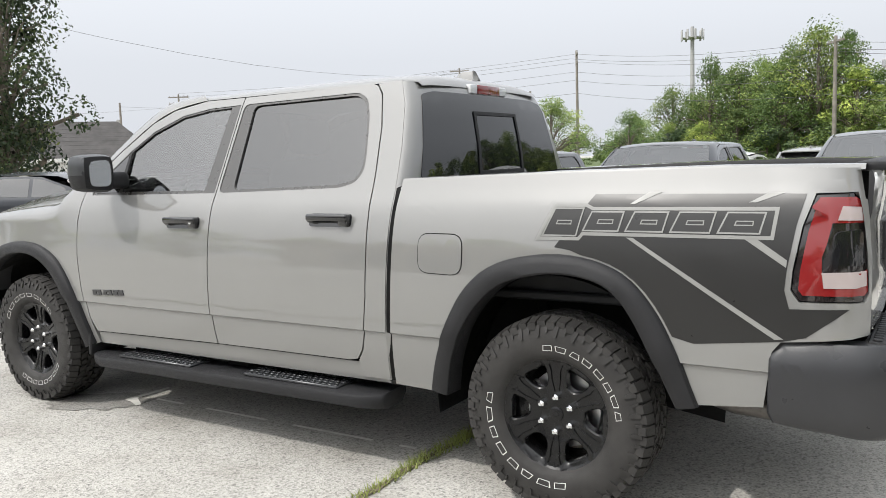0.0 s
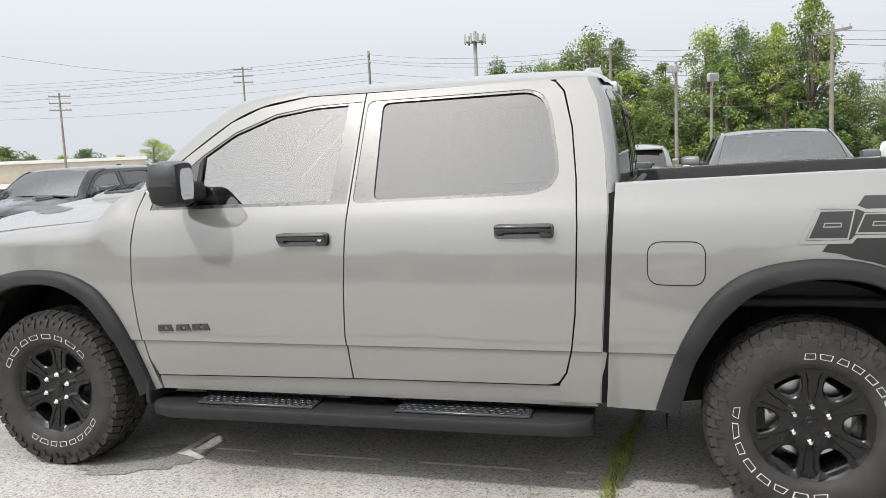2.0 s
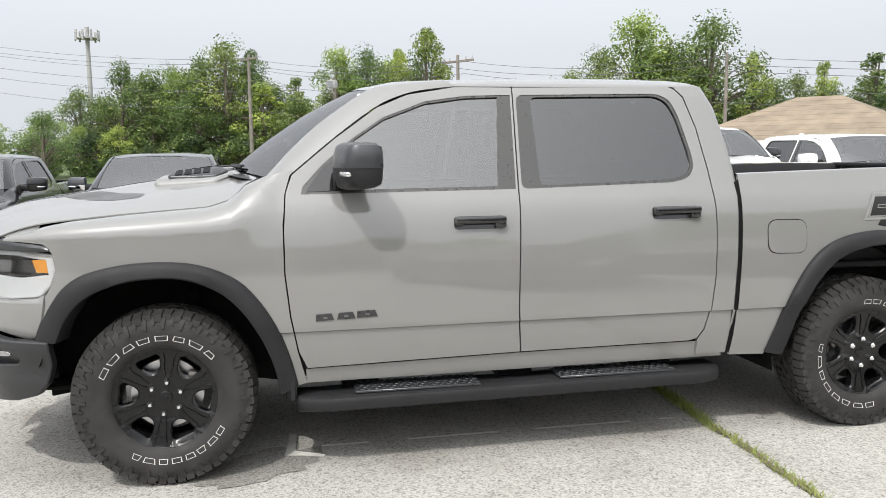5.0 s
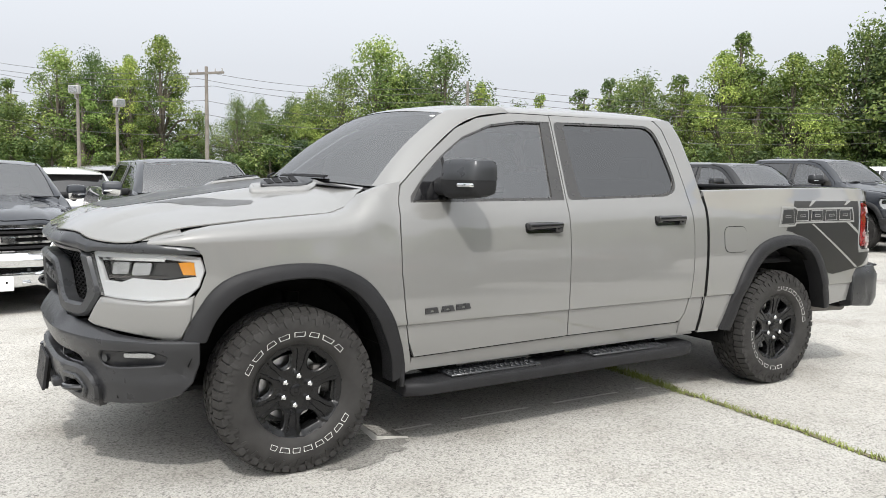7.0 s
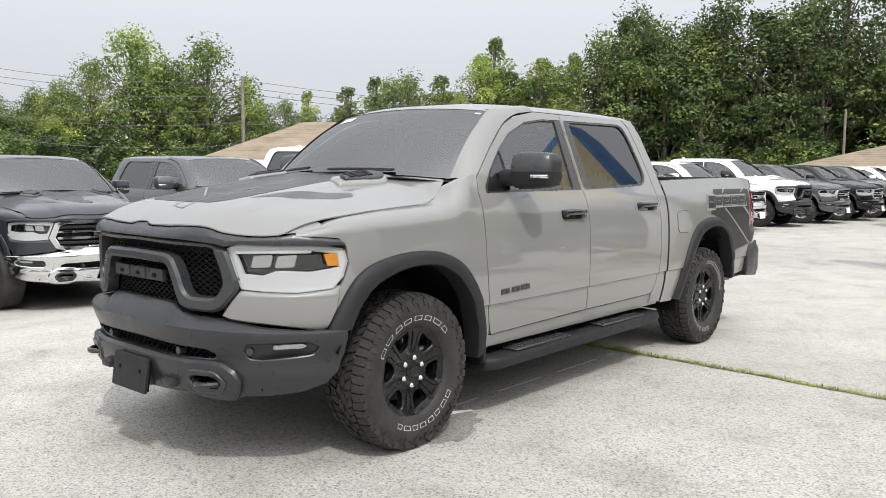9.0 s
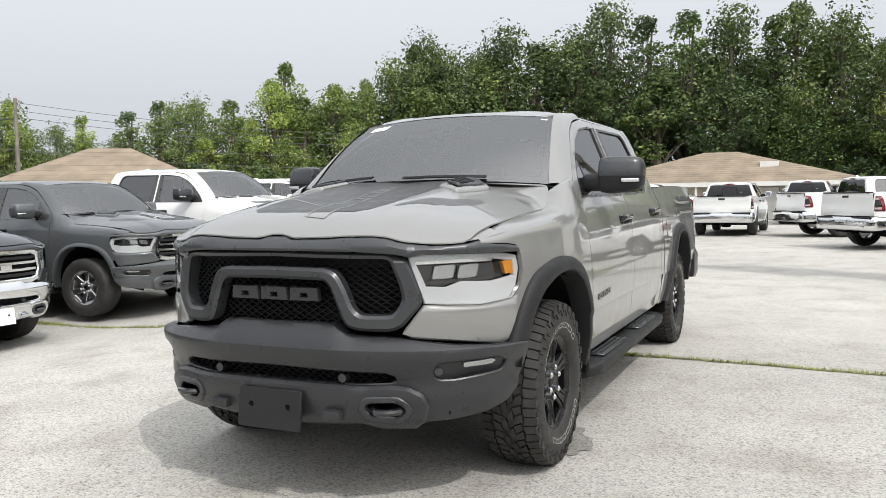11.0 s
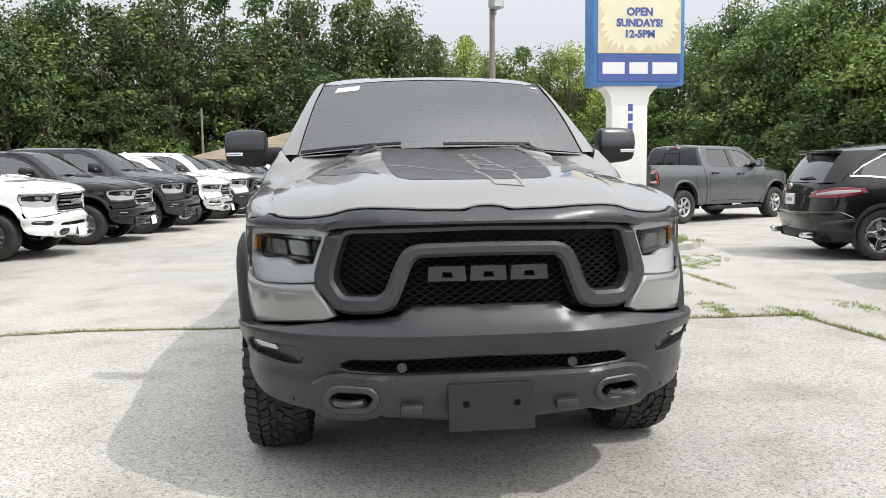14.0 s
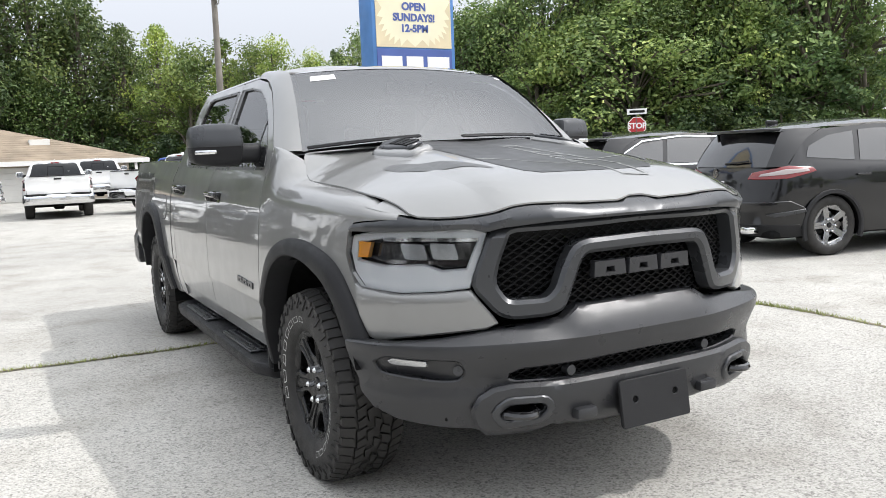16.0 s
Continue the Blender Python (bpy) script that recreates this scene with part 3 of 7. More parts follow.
def build_pickup(at, label, paintwork, style="offroad", fine=True, group="", roof_lamps=False):
    root = thing("pickup_truck", label, "pickup truck", at, group)
    sa, sz = (SCALE_A, SCALE_Z) if fine else (steps(0, 7.2, 0.2) + steps(0.3, 1.3, 0.1), SCALE_Z[::2])
    flare = PLASTIC if style == "offroad" else paintwork
    trim = SATIN if style == "offroad" else CHROME

    def panel(name, outline, holes=(), mat=None, fun=skin, parent=None, gap=0.0008, lip=0.02, chamfer=0.0, base=0.0, both=True, text="", a=None, b=None, smooth=42.0):
        bm = sheet(shrink(outline, gap) if gap else outline, holes, fun, sa if a is None else a, sz if b is None else b, lip, chamfer, base)
        ob = part(name, bm, mat or paintwork, root if parent is None else parent, text, smooth)
        return (ob, mirrored(ob)) if both else ob

    def twin(name, bm, mat, parents=None, text="", smooth=42.0):
        ob = part(name, bm, mat, root if parents is None else parents[0], text, smooth)
        other = mirrored(ob)
        if parents is not None:
            other.parent = parents[1]
        return ob, other

    def on(pair, name, outline, holes=(), mat=None, text="", **k):
        got = panel(name, outline, holes, mat, parent=pair[0], text=text, **k)
        got[1].parent = pair[1]
        return got

    # inner shell: near-black sheet put in as shade behind the shut lines, floor, arches
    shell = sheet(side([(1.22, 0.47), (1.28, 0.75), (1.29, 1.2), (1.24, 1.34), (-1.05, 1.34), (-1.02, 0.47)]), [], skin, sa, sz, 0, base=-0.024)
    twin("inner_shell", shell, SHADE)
    # front wing
    cut = between(ARCH_F_OUT, ARCH_F_IN, 0.45)
    wing_line = [(1.186, 0.44), (1.226, 0.60), (1.257, 0.769), (1.278, 0.974), (1.278, 1.172), (1.271, 1.20), (1.265, 1.25), (1.246, 1.30), (1.233, 1.35), (1.224, 1.40)] + [(x, 1.40) for x in (1.35, 1.46, 1.6, 1.8, 2.0, 2.2, 2.35, 2.46, 2.50)]
    wing_line += [(2.515, 1.30), (2.515, 1.158), (2.45, 1.150), (2.38, 1.145), (2.325, 1.138), (2.29, 1.10), (2.275, 1.02), (2.30, 0.95), (2.33, 0.90), (2.34, 0.80)] + [p for p in cut if p[1] < 2][1:]
    wb = sz + [1.175, 1.21, 1.23, 1.26, 1.29, 1.32, 1.35, 1.38] if fine else sz
    panel("front_wing", side(wing_line), fun=wing, b=[z for z in sorted(wb) if z < 1.4])
    # doors
    front = panel("front_door", side(DOOR_F), [side(OPEN_F)])
    rear = panel("rear_door", side(DOOR_R), [side(rounded(OPEN_R, 0.035, 4))])
    for pair, hole, pane, mat in ((front, OPEN_F, PANE_F, CLEAR), (rear, rounded(OPEN_R, 0.035, 4), rounded(PANE_R, 0.035, 4), TINT)):
        on(pair, "window_trim", side(hole), [side(pane)], WINTRIM, "satin black window surround", gap=0.0, base=-0.004, lip=0.012)
        for g in on(pair, "door_glass", side(shrink(pane, -0.008)), (), mat, "", gap=0.0, base=-0.014, lip=0.0):
            g.visible_shadow = False
    if fine:
        on(front, "mirror_sail", side(rounded([(1.168, 1.350), (0.952, 1.354), (0.948, 1.572), (1.082, 1.464)], 0.012)), (), GLOSS, "gloss black mirror sail", gap=0.0, base=-0.0005, lip=0.006)
        on(front, "quarter_seal", side([(0.950, 1.374), (0.942, 1.578), (0.928, 1.588), (0.921, 1.374)]), (), PLASTIC, gap=0.0, base=0.001, lip=0.01)
    # door handles
    for pair, x, z in ((front, 0.338, 1.190), (rear, -0.694, 1.214)):
        y = float(np.interp(z, SIDE_Z, SIDE_Y))
        bar = brick((x - 0.125, y + 0.014, z - 0.004), (x + 0.125, y + 0.042, z + 0.030), 0.011, 3)
        brick((x - 0.125, y - 0.01, z - 0.028), (x - 0.07, y + 0.036, z + 0.028), 0.010, 3, bar)
        brick((x + 0.085, y - 0.01, z - 0.014), (x + 0.125, y + 0.032, z + 0.028), 0.010, 2, bar)
        twin("door_handle", bar, GLOSS, pair, "gloss black handle")
        cup = sheet(side(rounded([(x - 0.13, z - 0.032), (x + 0.13, z - 0.032), (x + 0.13, z + 0.03), (x - 0.13, z + 0.03)], 0.02)), [], skin, [], [], 0.004, base=0.0025)
        twin("handle_cup", cup, GLOSS, pair)
        if fine and x > 0:
            lock = rod((x - 0.098, y + 0.036, z + 0.004), (x - 0.098, y + 0.041, z + 0.004), 0.011, 14)
            twin("door_lock", lock, CHROME, pair)
    # cab corner, sill
    panel("cab_corner", side(CORNER))
    panel("rocker_panel", side([(1.19, 0.435), (1.19, 0.508), (0.13, 0.528), (-0.835, 0.533), (-0.99, 0.45), (-0.99, 0.44)]), base=-0.012)
    if fine:
        panel("sill_seal", side([(1.18, 0.505), (0.13, 0.522), (-0.83, 0.528), (-0.83, 0.538), (0.13, 0.534), (1.18, 0.516)]), (), SHADE, gap=0.0, base=-0.016, lip=0.0)
    # near-black strip over the gap between cab and bed, standing for its shade
    panel("cab_gap_seal", side([(-1.005, 0.46), (-1.017, 0.64), (-1.035, 0.974), (-1.051, 1.29), (-1.048, 1.36), (-1.100, 1.38), (-1.070, 0.973), (-1.048, 0.545), (-1.040, 0.46)]), (), SHADE, gap=0.0, base=-0.003, lip=0.0)
    # cab back
    rows = []
    for z in (0.46, 0.7, 0.974, 1.2, 1.29, 1.36, 1.45, 1.55, 1.65, 1.756, 1.82, 1.868):
        x0 = float(np.interp(z, [p[1] for p in CAB_EDGE][::-1], [p[0] for p in CAB_EDGE][::-1]))
        y0 = float(np.interp(z, SIDE_Z, SIDE_Y)) - 0.002
        r = 0.075
        arc = [(x0 - 0.6 * r * math.sin(t), y0 - r * (1 - math.cos(t)) * 1.1, z) for t in np.linspace(0, math.pi / 2, 6)]
        rows.append(arc + [(arc[-1][0] - 0.018, 0.5 * arc[-1][1], z), (arc[-1][0] - 0.024, 0, z)])
    full = [[*r, *[(x, -y, z) for x, y, z in r[-2::-1]]] for r in rows]
    back = surface(full)
    turn_out(back, lambda f: -f.normal.x)
    wall = part("cab_back", back, paintwork, root)
    def back_map(y, z, d):
        x0 = np.interp(z, [p[1] for p in CAB_EDGE][::-1], [p[0] for p in CAB_EDGE][::-1]) - 0.045
        y0 = np.interp(z, SIDE_Z, SIDE_Y) - 0.085
        return np.stack([x0 - 0.024 * np.cos(np.clip(y / y0, -1, 1) * np.pi / 2) - 0.004 - d, y, z], 1)
    g = panel("rear_window", rounded([(0.79, 1.385), (0.665, 1.80), (0.55, 1.822), (-0.55, 1.822), (-0.665, 1.80), (-0.79, 1.385)], 0.03), (), REARGLASS, back_map, wall, 0, 0.004, a=steps(-0.8, 0.8, 0.1), both=False, text="dark tinted rear window")
    pane = panel("slider_frame", [(0.26, 1.40), (0.24, 1.73), (-0.24, 1.73), (-0.26, 1.40)], [[(0.235, 1.42), (0.22, 1.712), (-0.22, 1.712), (-0.235, 1.42)]], PLASTIC, back_map, wall, 0, 0.004, a=steps(-0.8, 0.8, 0.1), both=False, base=0.006)
    lamp = brick((-1.040, -0.125, 1.826), (-0.97, 0.125, 1.878), 0.008, 2)
    part("high_brake_lamp", lamp, LAMPRED, root, "red high-level brake lamp")
    for s in (-1, 1):
        part("cargo_lamp", brick((-1.040, s * 0.165 - 0.038, 1.827), (-0.97, s * 0.165 + 0.038, 1.877), 0.008, 2), LAMPWHITE, root)
    # roof
    rows = []
    arc = np.sin(np.linspace(0, 1, 13) * np.pi / 2) ** 0.85
    arc = np.r_[-arc[:0:-1], arc]
    for back, up in ((0.0, 0.002), (0.03, 0.014), (0.08, 0.026)):
        p = shield_map(arc, np.ones(25), np.zeros(25))
        rows.append([(a - back + 0.002, b * 0.995, c + up * (1 - 0.75 * abs(b / 0.665) ** 3)) for a, b, c in p])
    for x, zc, ze in ((0.68, 1.912, 1.862), (0.5, 1.921, 1.862), (0.2, 1.932, 1.862), (-0.2, 1.938, 1.862), (-0.6, 1.938, 1.863), (-0.85, 1.930, 1.865), (-0.93, 1.921, 1.866), (-0.975, 1.908, 1.866), (-1.005, 1.888, 1.860), (-1.022, 1.856, 1.842)):
        ye = float(np.interp(x, [-1.03, -0.96, -0.9, 0.4, 0.5, 0.68, 0.92], [0.635, 0.680, 0.703, 0.703, 0.698, 0.668, 0.662]))
        half = []
        for f in np.linspace(0, 1, 13):
            y = ye * math.sin(f * math.pi / 2) ** 0.85
            t = y / ye
            half.append((x, y, ze + (zc - ze) * (1 - t**3.4) ** 0.62))
        rows.append([(a, -b, c) for a, b, c in half[:0:-1]] + half)
    roof = surface(rows)
    turn_out(roof, lambda f: f.normal.z)
    part("roof", roof, paintwork, root)
    fin = surface([[(-0.79 - 0.185 * f + 0.03 * k * f ** 3, q * (0.042 - 0.026 * k ** 2) * (0.35 + 0.65 * min(1, 2.5 * f)), 1.884 + 0.085 * math.sin(min(1, f / 0.55) * math.pi / 2) * k) for k, q in ((0, -1), (0.5, -1), (0.92, -1), (1, 0), (0.92, 1), (0.5, 1), (0, 1))] for f in np.linspace(0, 1, 12)])
    bmesh.ops.contextual_create(fin, geom=[e for e in fin.edges if len(e.link_faces) == 1 and all(v.co.x < -0.94 for v in e.verts)])
    bmesh.ops.recalc_face_normals(fin, faces=fin.faces)
    part("shark_fin_antenna", fin, paintwork, root)
    if roof_lamps:
        for y in (-0.5, -0.25, 0, 0.25, 0.5):
            part("roof_marker_lamp", brick((0.62, y - 0.05, 1.90), (0.78, y + 0.05, 1.945), 0.015, 2), LAMPAMBER, root)
    # windscreen and pillars
    ga, gb = steps(-1, 1, 0.1), steps(0, 1, 0.125)
    ws = sheet([(s, 0.0) for s in np.linspace(-1, 1, 15)] + [(s, 1.0) for s in np.linspace(1, -1, 15)], [], shield_map, ga, gb, 0)
    ws = part("windscreen", ws, SHIELD, root)
    ws.visible_shadow = False
    band = sheet([(s, 0.0) for s in np.linspace(-1, 1, 15)] + [(s, 1.0) for s in np.linspace(1, -1, 15)], [[(s, 0.07) for s in np.linspace(-0.955, 0.955, 15)] + [(s, 0.985) for s in np.linspace(0.96, -0.96, 15)]], shield_map, ga, gb, 0.004, base=-0.004)
    part("windscreen_border", band, GLOSS, ws, "black ceramic border")
    if fine:
        hub = sheet(rounded([(-0.16, 0.80), (-0.07, 0.80), (-0.04, 0.74), (0.08, 0.74), (0.11, 0.80), (0.16, 0.80), (0.16, 0.965), (-0.16, 0.965)], 0.02), [], shield_map, ga, gb, 0.02, base=-0.012)
        part("sensor_housing", hub, INTERIOR, ws)
        part("window_sticker", sheet([(-0.86, 0.835), (-0.66, 0.845), (-0.655, 0.93), (-0.85, 0.92)], [], shield_map, ga, gb, 0, base=0.002), PAPER, ws, "white paper sticker on the glass")
        part("inspection_sticker", sheet([(0.89, 0.925), (0.95, 0.92), (0.95, 0.945), (0.90, 0.95)], [], shield_map, ga, gb, 0, base=0.002), PAPER, ws)
    cuts = smooth_line([(1.275, 1.405), (1.229, 1.437), (1.02, 1.605), (0.803, 1.759), (0.644, 1.825), (0.52, 1.848), (0.40, 1.862)], 26)
    edge = smooth_line([tuple(shield_map(np.array([1.0]), np.array([v]), np.array([0.0]))[0]) for v in (0, 0.25, 0.5, 0.75, 1.0)] + [(0.70, 0.66, 1.872), (0.45, 0.66, 1.895)], 26)
    rows = []
    for (x, z), e in zip(cuts, edge):
        a = Vector(skin(np.array([ux(x)]), np.array([z]), np.array([0.0]))[0])
        b = Vector(e) + Vector((0.004, 0, 0.004))
        m = (a + b) / 2 + Vector((0.012, 0.016, 0.016))
        rows.append([a - Vector((0, 0.02, 0)), *[a * (1 - t) ** 2 + m * 2 * t * (1 - t) + b * t * t for t in (0, 0.2, 0.4, 0.6, 0.8, 1.0)]])
    pil = surface(rows)
    turn_out(pil, lambda f: f.normal.y + f.normal.z)
    twin("windscreen_pillar", pil, paintwork)
    # hood
    edge = [(x, y) for x, y in HOOD_EDGE]
    half = [(1.535, 0.0), (1.525, 0.2), (1.50, 0.4), (1.445, 0.55), (1.405, 0.70), (1.385, 0.795)] + edge + [(2.555, 0.818), (2.615, 0.757), (2.665, 0.695), (2.700, 0.640), (2.742, 0.565), (2.790, 0.40), (2.808, 0.25), (2.815, 0.082), (2.795, 0.045)]
    hood_out = half + [(x, -y) for x, y in half[:0:-1]]
    hood = panel("hood", rounded(hood_out, 0.02, 2), (), paintwork, hood_map, gap=0.0025, a=steps(1.4, 2.5, 0.05) + steps(2.5, 2.85, 0.022), b=steps(-0.9, 0.9, 0.05) + [-0.6, -0.58, -0.62, 0.58, 0.6, 0.62], lip=0.006, both=False)
    rows = []
    for x in np.linspace(2.36, 2.60, 8):
        ymax = float(np.interp(ux(x), PU, PY)) - 0.03
        rows.append([tuple(hood_map(np.array([x]), np.array([y]), np.array([-0.011]))[0]) for y in np.linspace(0.68, ymax, 6)])
    bm = surface(rows)
    turn_out(bm, lambda f: f.normal.z)
    twin("hood_corner", bm, paintwork)
    decal = [(1.56, 0.36), (2.0, 0.36), (2.36, 0.345), (2.53, 0.32), (2.585, 0.27), (2.60, 0.12), (2.60, -0.12), (2.585, -0.27), (2.53, -0.32), (2.36, -0.345), (2.0, -0.36), (1.56, -0.36)]
    if fine:
        part("hood_decal", sheet(decal, [], hood_map, steps(1.4, 2.85, 0.05), steps(-0.9, 0.9, 0.05), 0.0, base=0.0015), DECAL, hood, "matt graphite vinyl panel")
        for o in ([(2.36, 0.015), (2.665, 0.055), (2.685, 0.175), (2.53, 0.165), (2.50, 0.185), (2.37, 0.165)], [(2.20, 0.03), (2.33, 0.045), (2.335, 0.165), (2.21, 0.145)], [(2.06, 0.025), (2.17, 0.035), (2.175, 0.14), (2.07, 0.125)],
                  [(1.94, 0.02), (2.03, 0.03), (2.035, 0.12), (1.95, 0.11)], [(1.83, 0.02), (1.91, 0.025), (1.915, 0.105), (1.84, 0.10)]):
            part("decal_mark", sheet(o, [shrink(o, 0.011)], hood_map, steps(1.4, 2.85, 0.05), [], 0.0, base=0.003), BADGELINE, hood, "outlined silver mark")
        st = bmesh.new()
        for o in ([(2.22, -0.345), (2.225, -0.30), (2.45, 0.02), (2.46, 0.02), (2.24, -0.30), (2.235, -0.345)], [(2.35, 0.18), (2.30, 0.34), (2.31, 0.34), (2.36, 0.18)]):
            merge(st, sheet(o, [], hood_map, steps(1.4, 2.85, 0.05), steps(-.9, .9, .05), 0.0, base=0.003))
        part("decal_stripe", st, BADGELINE, hood)
    # hood scoops: a raised badge block; ahead of it a hollow's shade in grey
    for s in (1, -1):
        o = [(1.525, s * 0.46), (1.60, s * 0.53), (1.90, s * 0.475), (1.87, s * 0.37), (1.62, s * 0.36)]
        if s < 0:
            o = o[::-1]
        body = panel("hood_scoop", rounded(o, 0.015, 3), (), paintwork, hood_map, hood, 0.0, 0.03, 0.012, 0.020, False, "painted scoop with a black insert", a=steps(1.4, 2.1, 0.05), b=[])
        q = [(1.545, s * 0.455), (1.60, s * 0.50), (1.84, s * 0.455), (1.815, s * 0.385), (1.62, s * 0.375)]
        part("scoop_insert", sheet(rounded(q if s > 0 else q[::-1], 0.012, 3), [], hood_map, steps(1.4, 2.1, 0.05), [], 0.014, 0.005, 0.033), SATIN, body, "black slotted insert")
        if fine:
            for k in range(4):
                x = 1.635 + 0.046 * k
                o2 = [(x, s * 0.395), (x + 0.034, s * 0.395), (x + 0.034, s * 0.465), (x, s * 0.465)]
                part("scoop_mark", sheet(o2 if s > 0 else o2[::-1], [], hood_map, [], [], 0.004, 0, 0.038), MESHBLACK, body)
        v = [(1.93, s * 0.60), (1.96, s * 0.655), (2.08, s * 0.645), (2.26, s * 0.53), (2.44, s * 0.385), (2.24, s * 0.435), (2.08, s * 0.51)]
        hollow = panel("hood_vent", rounded(v if s > 0 else v[::-1], 0.02, 3), (), HOLLOWGREY, hood_map, hood, 0.0, 0.0, 0.0, 0.0015, False, "shallow dark vent", a=steps(1.4, 2.5, 0.05), b=steps(-0.9, 0.9, 0.05))
    # cowl and wipers
    cow = bmesh.new()
    merge(cow, surface([[(1.60 - 0.30 * (s / 0.86) ** 2 * 0.8 + dx, s, z - 0.035 * (s / 0.86) ** 2) for s in np.linspace(-0.86, 0.86, 15)] for dx, z in ((0.02, 1.435), (-0.06, 1.438), (-0.12, 1.452))]))
    turn_out(cow, lambda f: f.normal.z)
    part("cowl", cow, PLASTIC, root)
    if fine:
        for y0, y1 in ((-0.24, -0.76), (0.46, -0.02)):
            arm = []
            for t in np.linspace(0, 1, 7):
                y = y0 + (y1 - y0) * t
                arm.append(tuple(shield_map(np.array([y / 0.78]), np.array([0.012 + 0.022 * (1 - t)]), np.array([0.016]))[0]))
            w = pipe(arm, 0.006, 6)
            pipe([(p[0] + 0.012, p[1], p[2] - 0.006) for p in arm], 0.006, 6, w)
            part("wiper", w, PLASTIC, root)
    # bed sides
    cutr = between(ARCH_R_OUT, ARCH_R_IN, 0.45)
    bed = [(-1.076, 1.395), (-1.057, 0.973), (-1.035, 0.545), (-1.027, 0.445), (-1.23, 0.437)] + cutr[1:-1] + [(-2.41, 0.535), (-2.66, 0.56), (-2.69, 0.77), (-2.72, 0.81), (-2.988, 0.84), (-2.99, 1.41), (-2.5, 1.42), (-1.9, 1.413)]
    bedp = panel("bed_side", side(bed), [side(shrink(TAIL, -0.004))])
    rim = [(x, z) for x, z in ((-1.076, 1.397), (-1.9, 1.415), (-2.5, 1.422), (-2.96, 1.415))]
    rows = []
    for x, z in rim:
        yo = float(np.interp(z, SIDE_Z, SIDE_Y)) - (0.03 if x < -2.9 else 0)
        yo = min(yo, 0.918)
        rows.append([(x, yo + 0.004, z - 0.012), (x, yo - 0.006, z + 0.004), (x, yo - 0.03, z + 0.008), (x, yo - 0.12, z + 0.004), (x, yo - 0.13, z - 0.01), (x, yo - 0.13, 0.90)])
    for name, lo, hi, mat, text in (("bed_rail", 0, 4, paintwork, ""), ("bed_liner", 3, 6, PLASTIC, "black plastic bed liner")):
        r = surface([row[lo:hi] for row in rows])
        turn_out(r, lambda f: f.normal.z - f.normal.y * 0.2)
        twin(name, r, mat, bedp, text)
    fl = bmesh.new()
    brick((-2.94, -0.82, 0.86), (-1.13, 0.82, 0.90), 0.01, 1, fl)
    brick((-1.15, -0.82, 0.88), (-1.11, 0.82, 1.38), 0.01, 1, fl)
    part("cargo_bed", fl, PLASTIC, root, "black lined cargo bed")
    gate = surface([[(x + 0.020 * abs(f) ** 5, 0.905 * f, z) for f in np.linspace(-1, 1, 15)] for x, z in ((-2.96, 0.835), (-2.998, 0.842), (-3.004, 0.90), (-3.004, 1.02), (-2.996, 1.05), (-2.996, 1.22), (-3.004, 1.26), (-3.010, 1.37), (-3.004, 1.398), (-2.95, 1.402))])
    turn_out(gate, lambda f: -f.normal.x)
    gate = part("tailgate", gate, paintwork, root)
    part("tailgate_handle", brick((-3.016, -0.11, 1.285), (-3.0, 0.11, 1.345), 0.008, 2), GLOSS, gate)
    part("tailgate_cap", brick((-3.03, -0.80, 1.395), (-2.92, 0.80, 1.428), 0.01, 2), PLASTIC, root)
    if style == "offroad":
        part("tailgate_badge", brick((-3.012, -0.5, 1.0), (-2.99, 0.5, 1.2), 0.01, 2), BADGE, root)
    # tail lamp
    tl = panel("tail_lamp", side(TAIL), (), LAMPDARK, gap=0.0, base=-0.012, lip=0.03, text="red tail lamp with smoked lens")
    redo = [(-2.832, 1.312), (-2.80, 1.20), (-2.776, 1.06), (-2.772, 0.998), (-2.785, 0.978), (-2.975, 0.978), (-2.985, 0.99), (-2.985, 1.065), (-2.965, 1.055), (-2.845, 1.055), (-2.852, 1.12), (-2.878, 1.225), (-2.985, 1.225), (-2.985, 1.30), (-2.97, 1.312)]
    on(tl, "red_lens", side(redo), (), LAMPRED, gap=0.0, base=-0.006, lip=0.006)
    for o in ([(-2.853, 1.005), (-2.95, 1.005), (-2.98, 1.012), (-2.98, 1.062), (-2.85, 1.058)], [(-2.895, 1.235), (-2.98, 1.232), (-2.98, 1.278), (-2.915, 1.282)]):
        on(tl, "reverse_lens", side(o), (), PINKLENS, gap=0.0, base=-0.003, lip=0.006)
    on(tl, "lamp_core", side(rounded([(-2.868, 1.085), (-2.975, 1.08), (-2.975, 1.205), (-2.888, 1.195)], 0.015)), (), GLOSS, gap=0.0, base=-0.002, lip=0.01)
    # graphite panel and stripes on the bed side
    if style == "offroad" and fine:
        arch = [p for p in between(ARCH_R_OUT, ARCH_R_IN, -0.10, 30) if p[0] < -1.93]
        dec = [(-2.02, 1.328), (-1.862, 1.118), (-1.93, 1.108)] + arch[:-4] + [(-2.42, 0.778), (-2.72, 0.812), (-2.80, 0.833), (-2.93, 0.935), (-2.745, 0.930), (-2.728, 0.995), (-2.735, 1.065), (-2.762, 1.22), (-2.790, 1.325)]
        on(bedp, "graphite_panel", side(dec), (), DECAL, "matt graphite vinyl panel", gap=0.0, base=0.0015, lip=0.0)
        band = [(-1.778, 1.146), (-1.852, 1.292), (-1.995, 1.290), (-2.02, 1.278), (-2.705, 1.280), (-2.690, 1.166), (-1.985, 1.168), (-1.968, 1.148)]
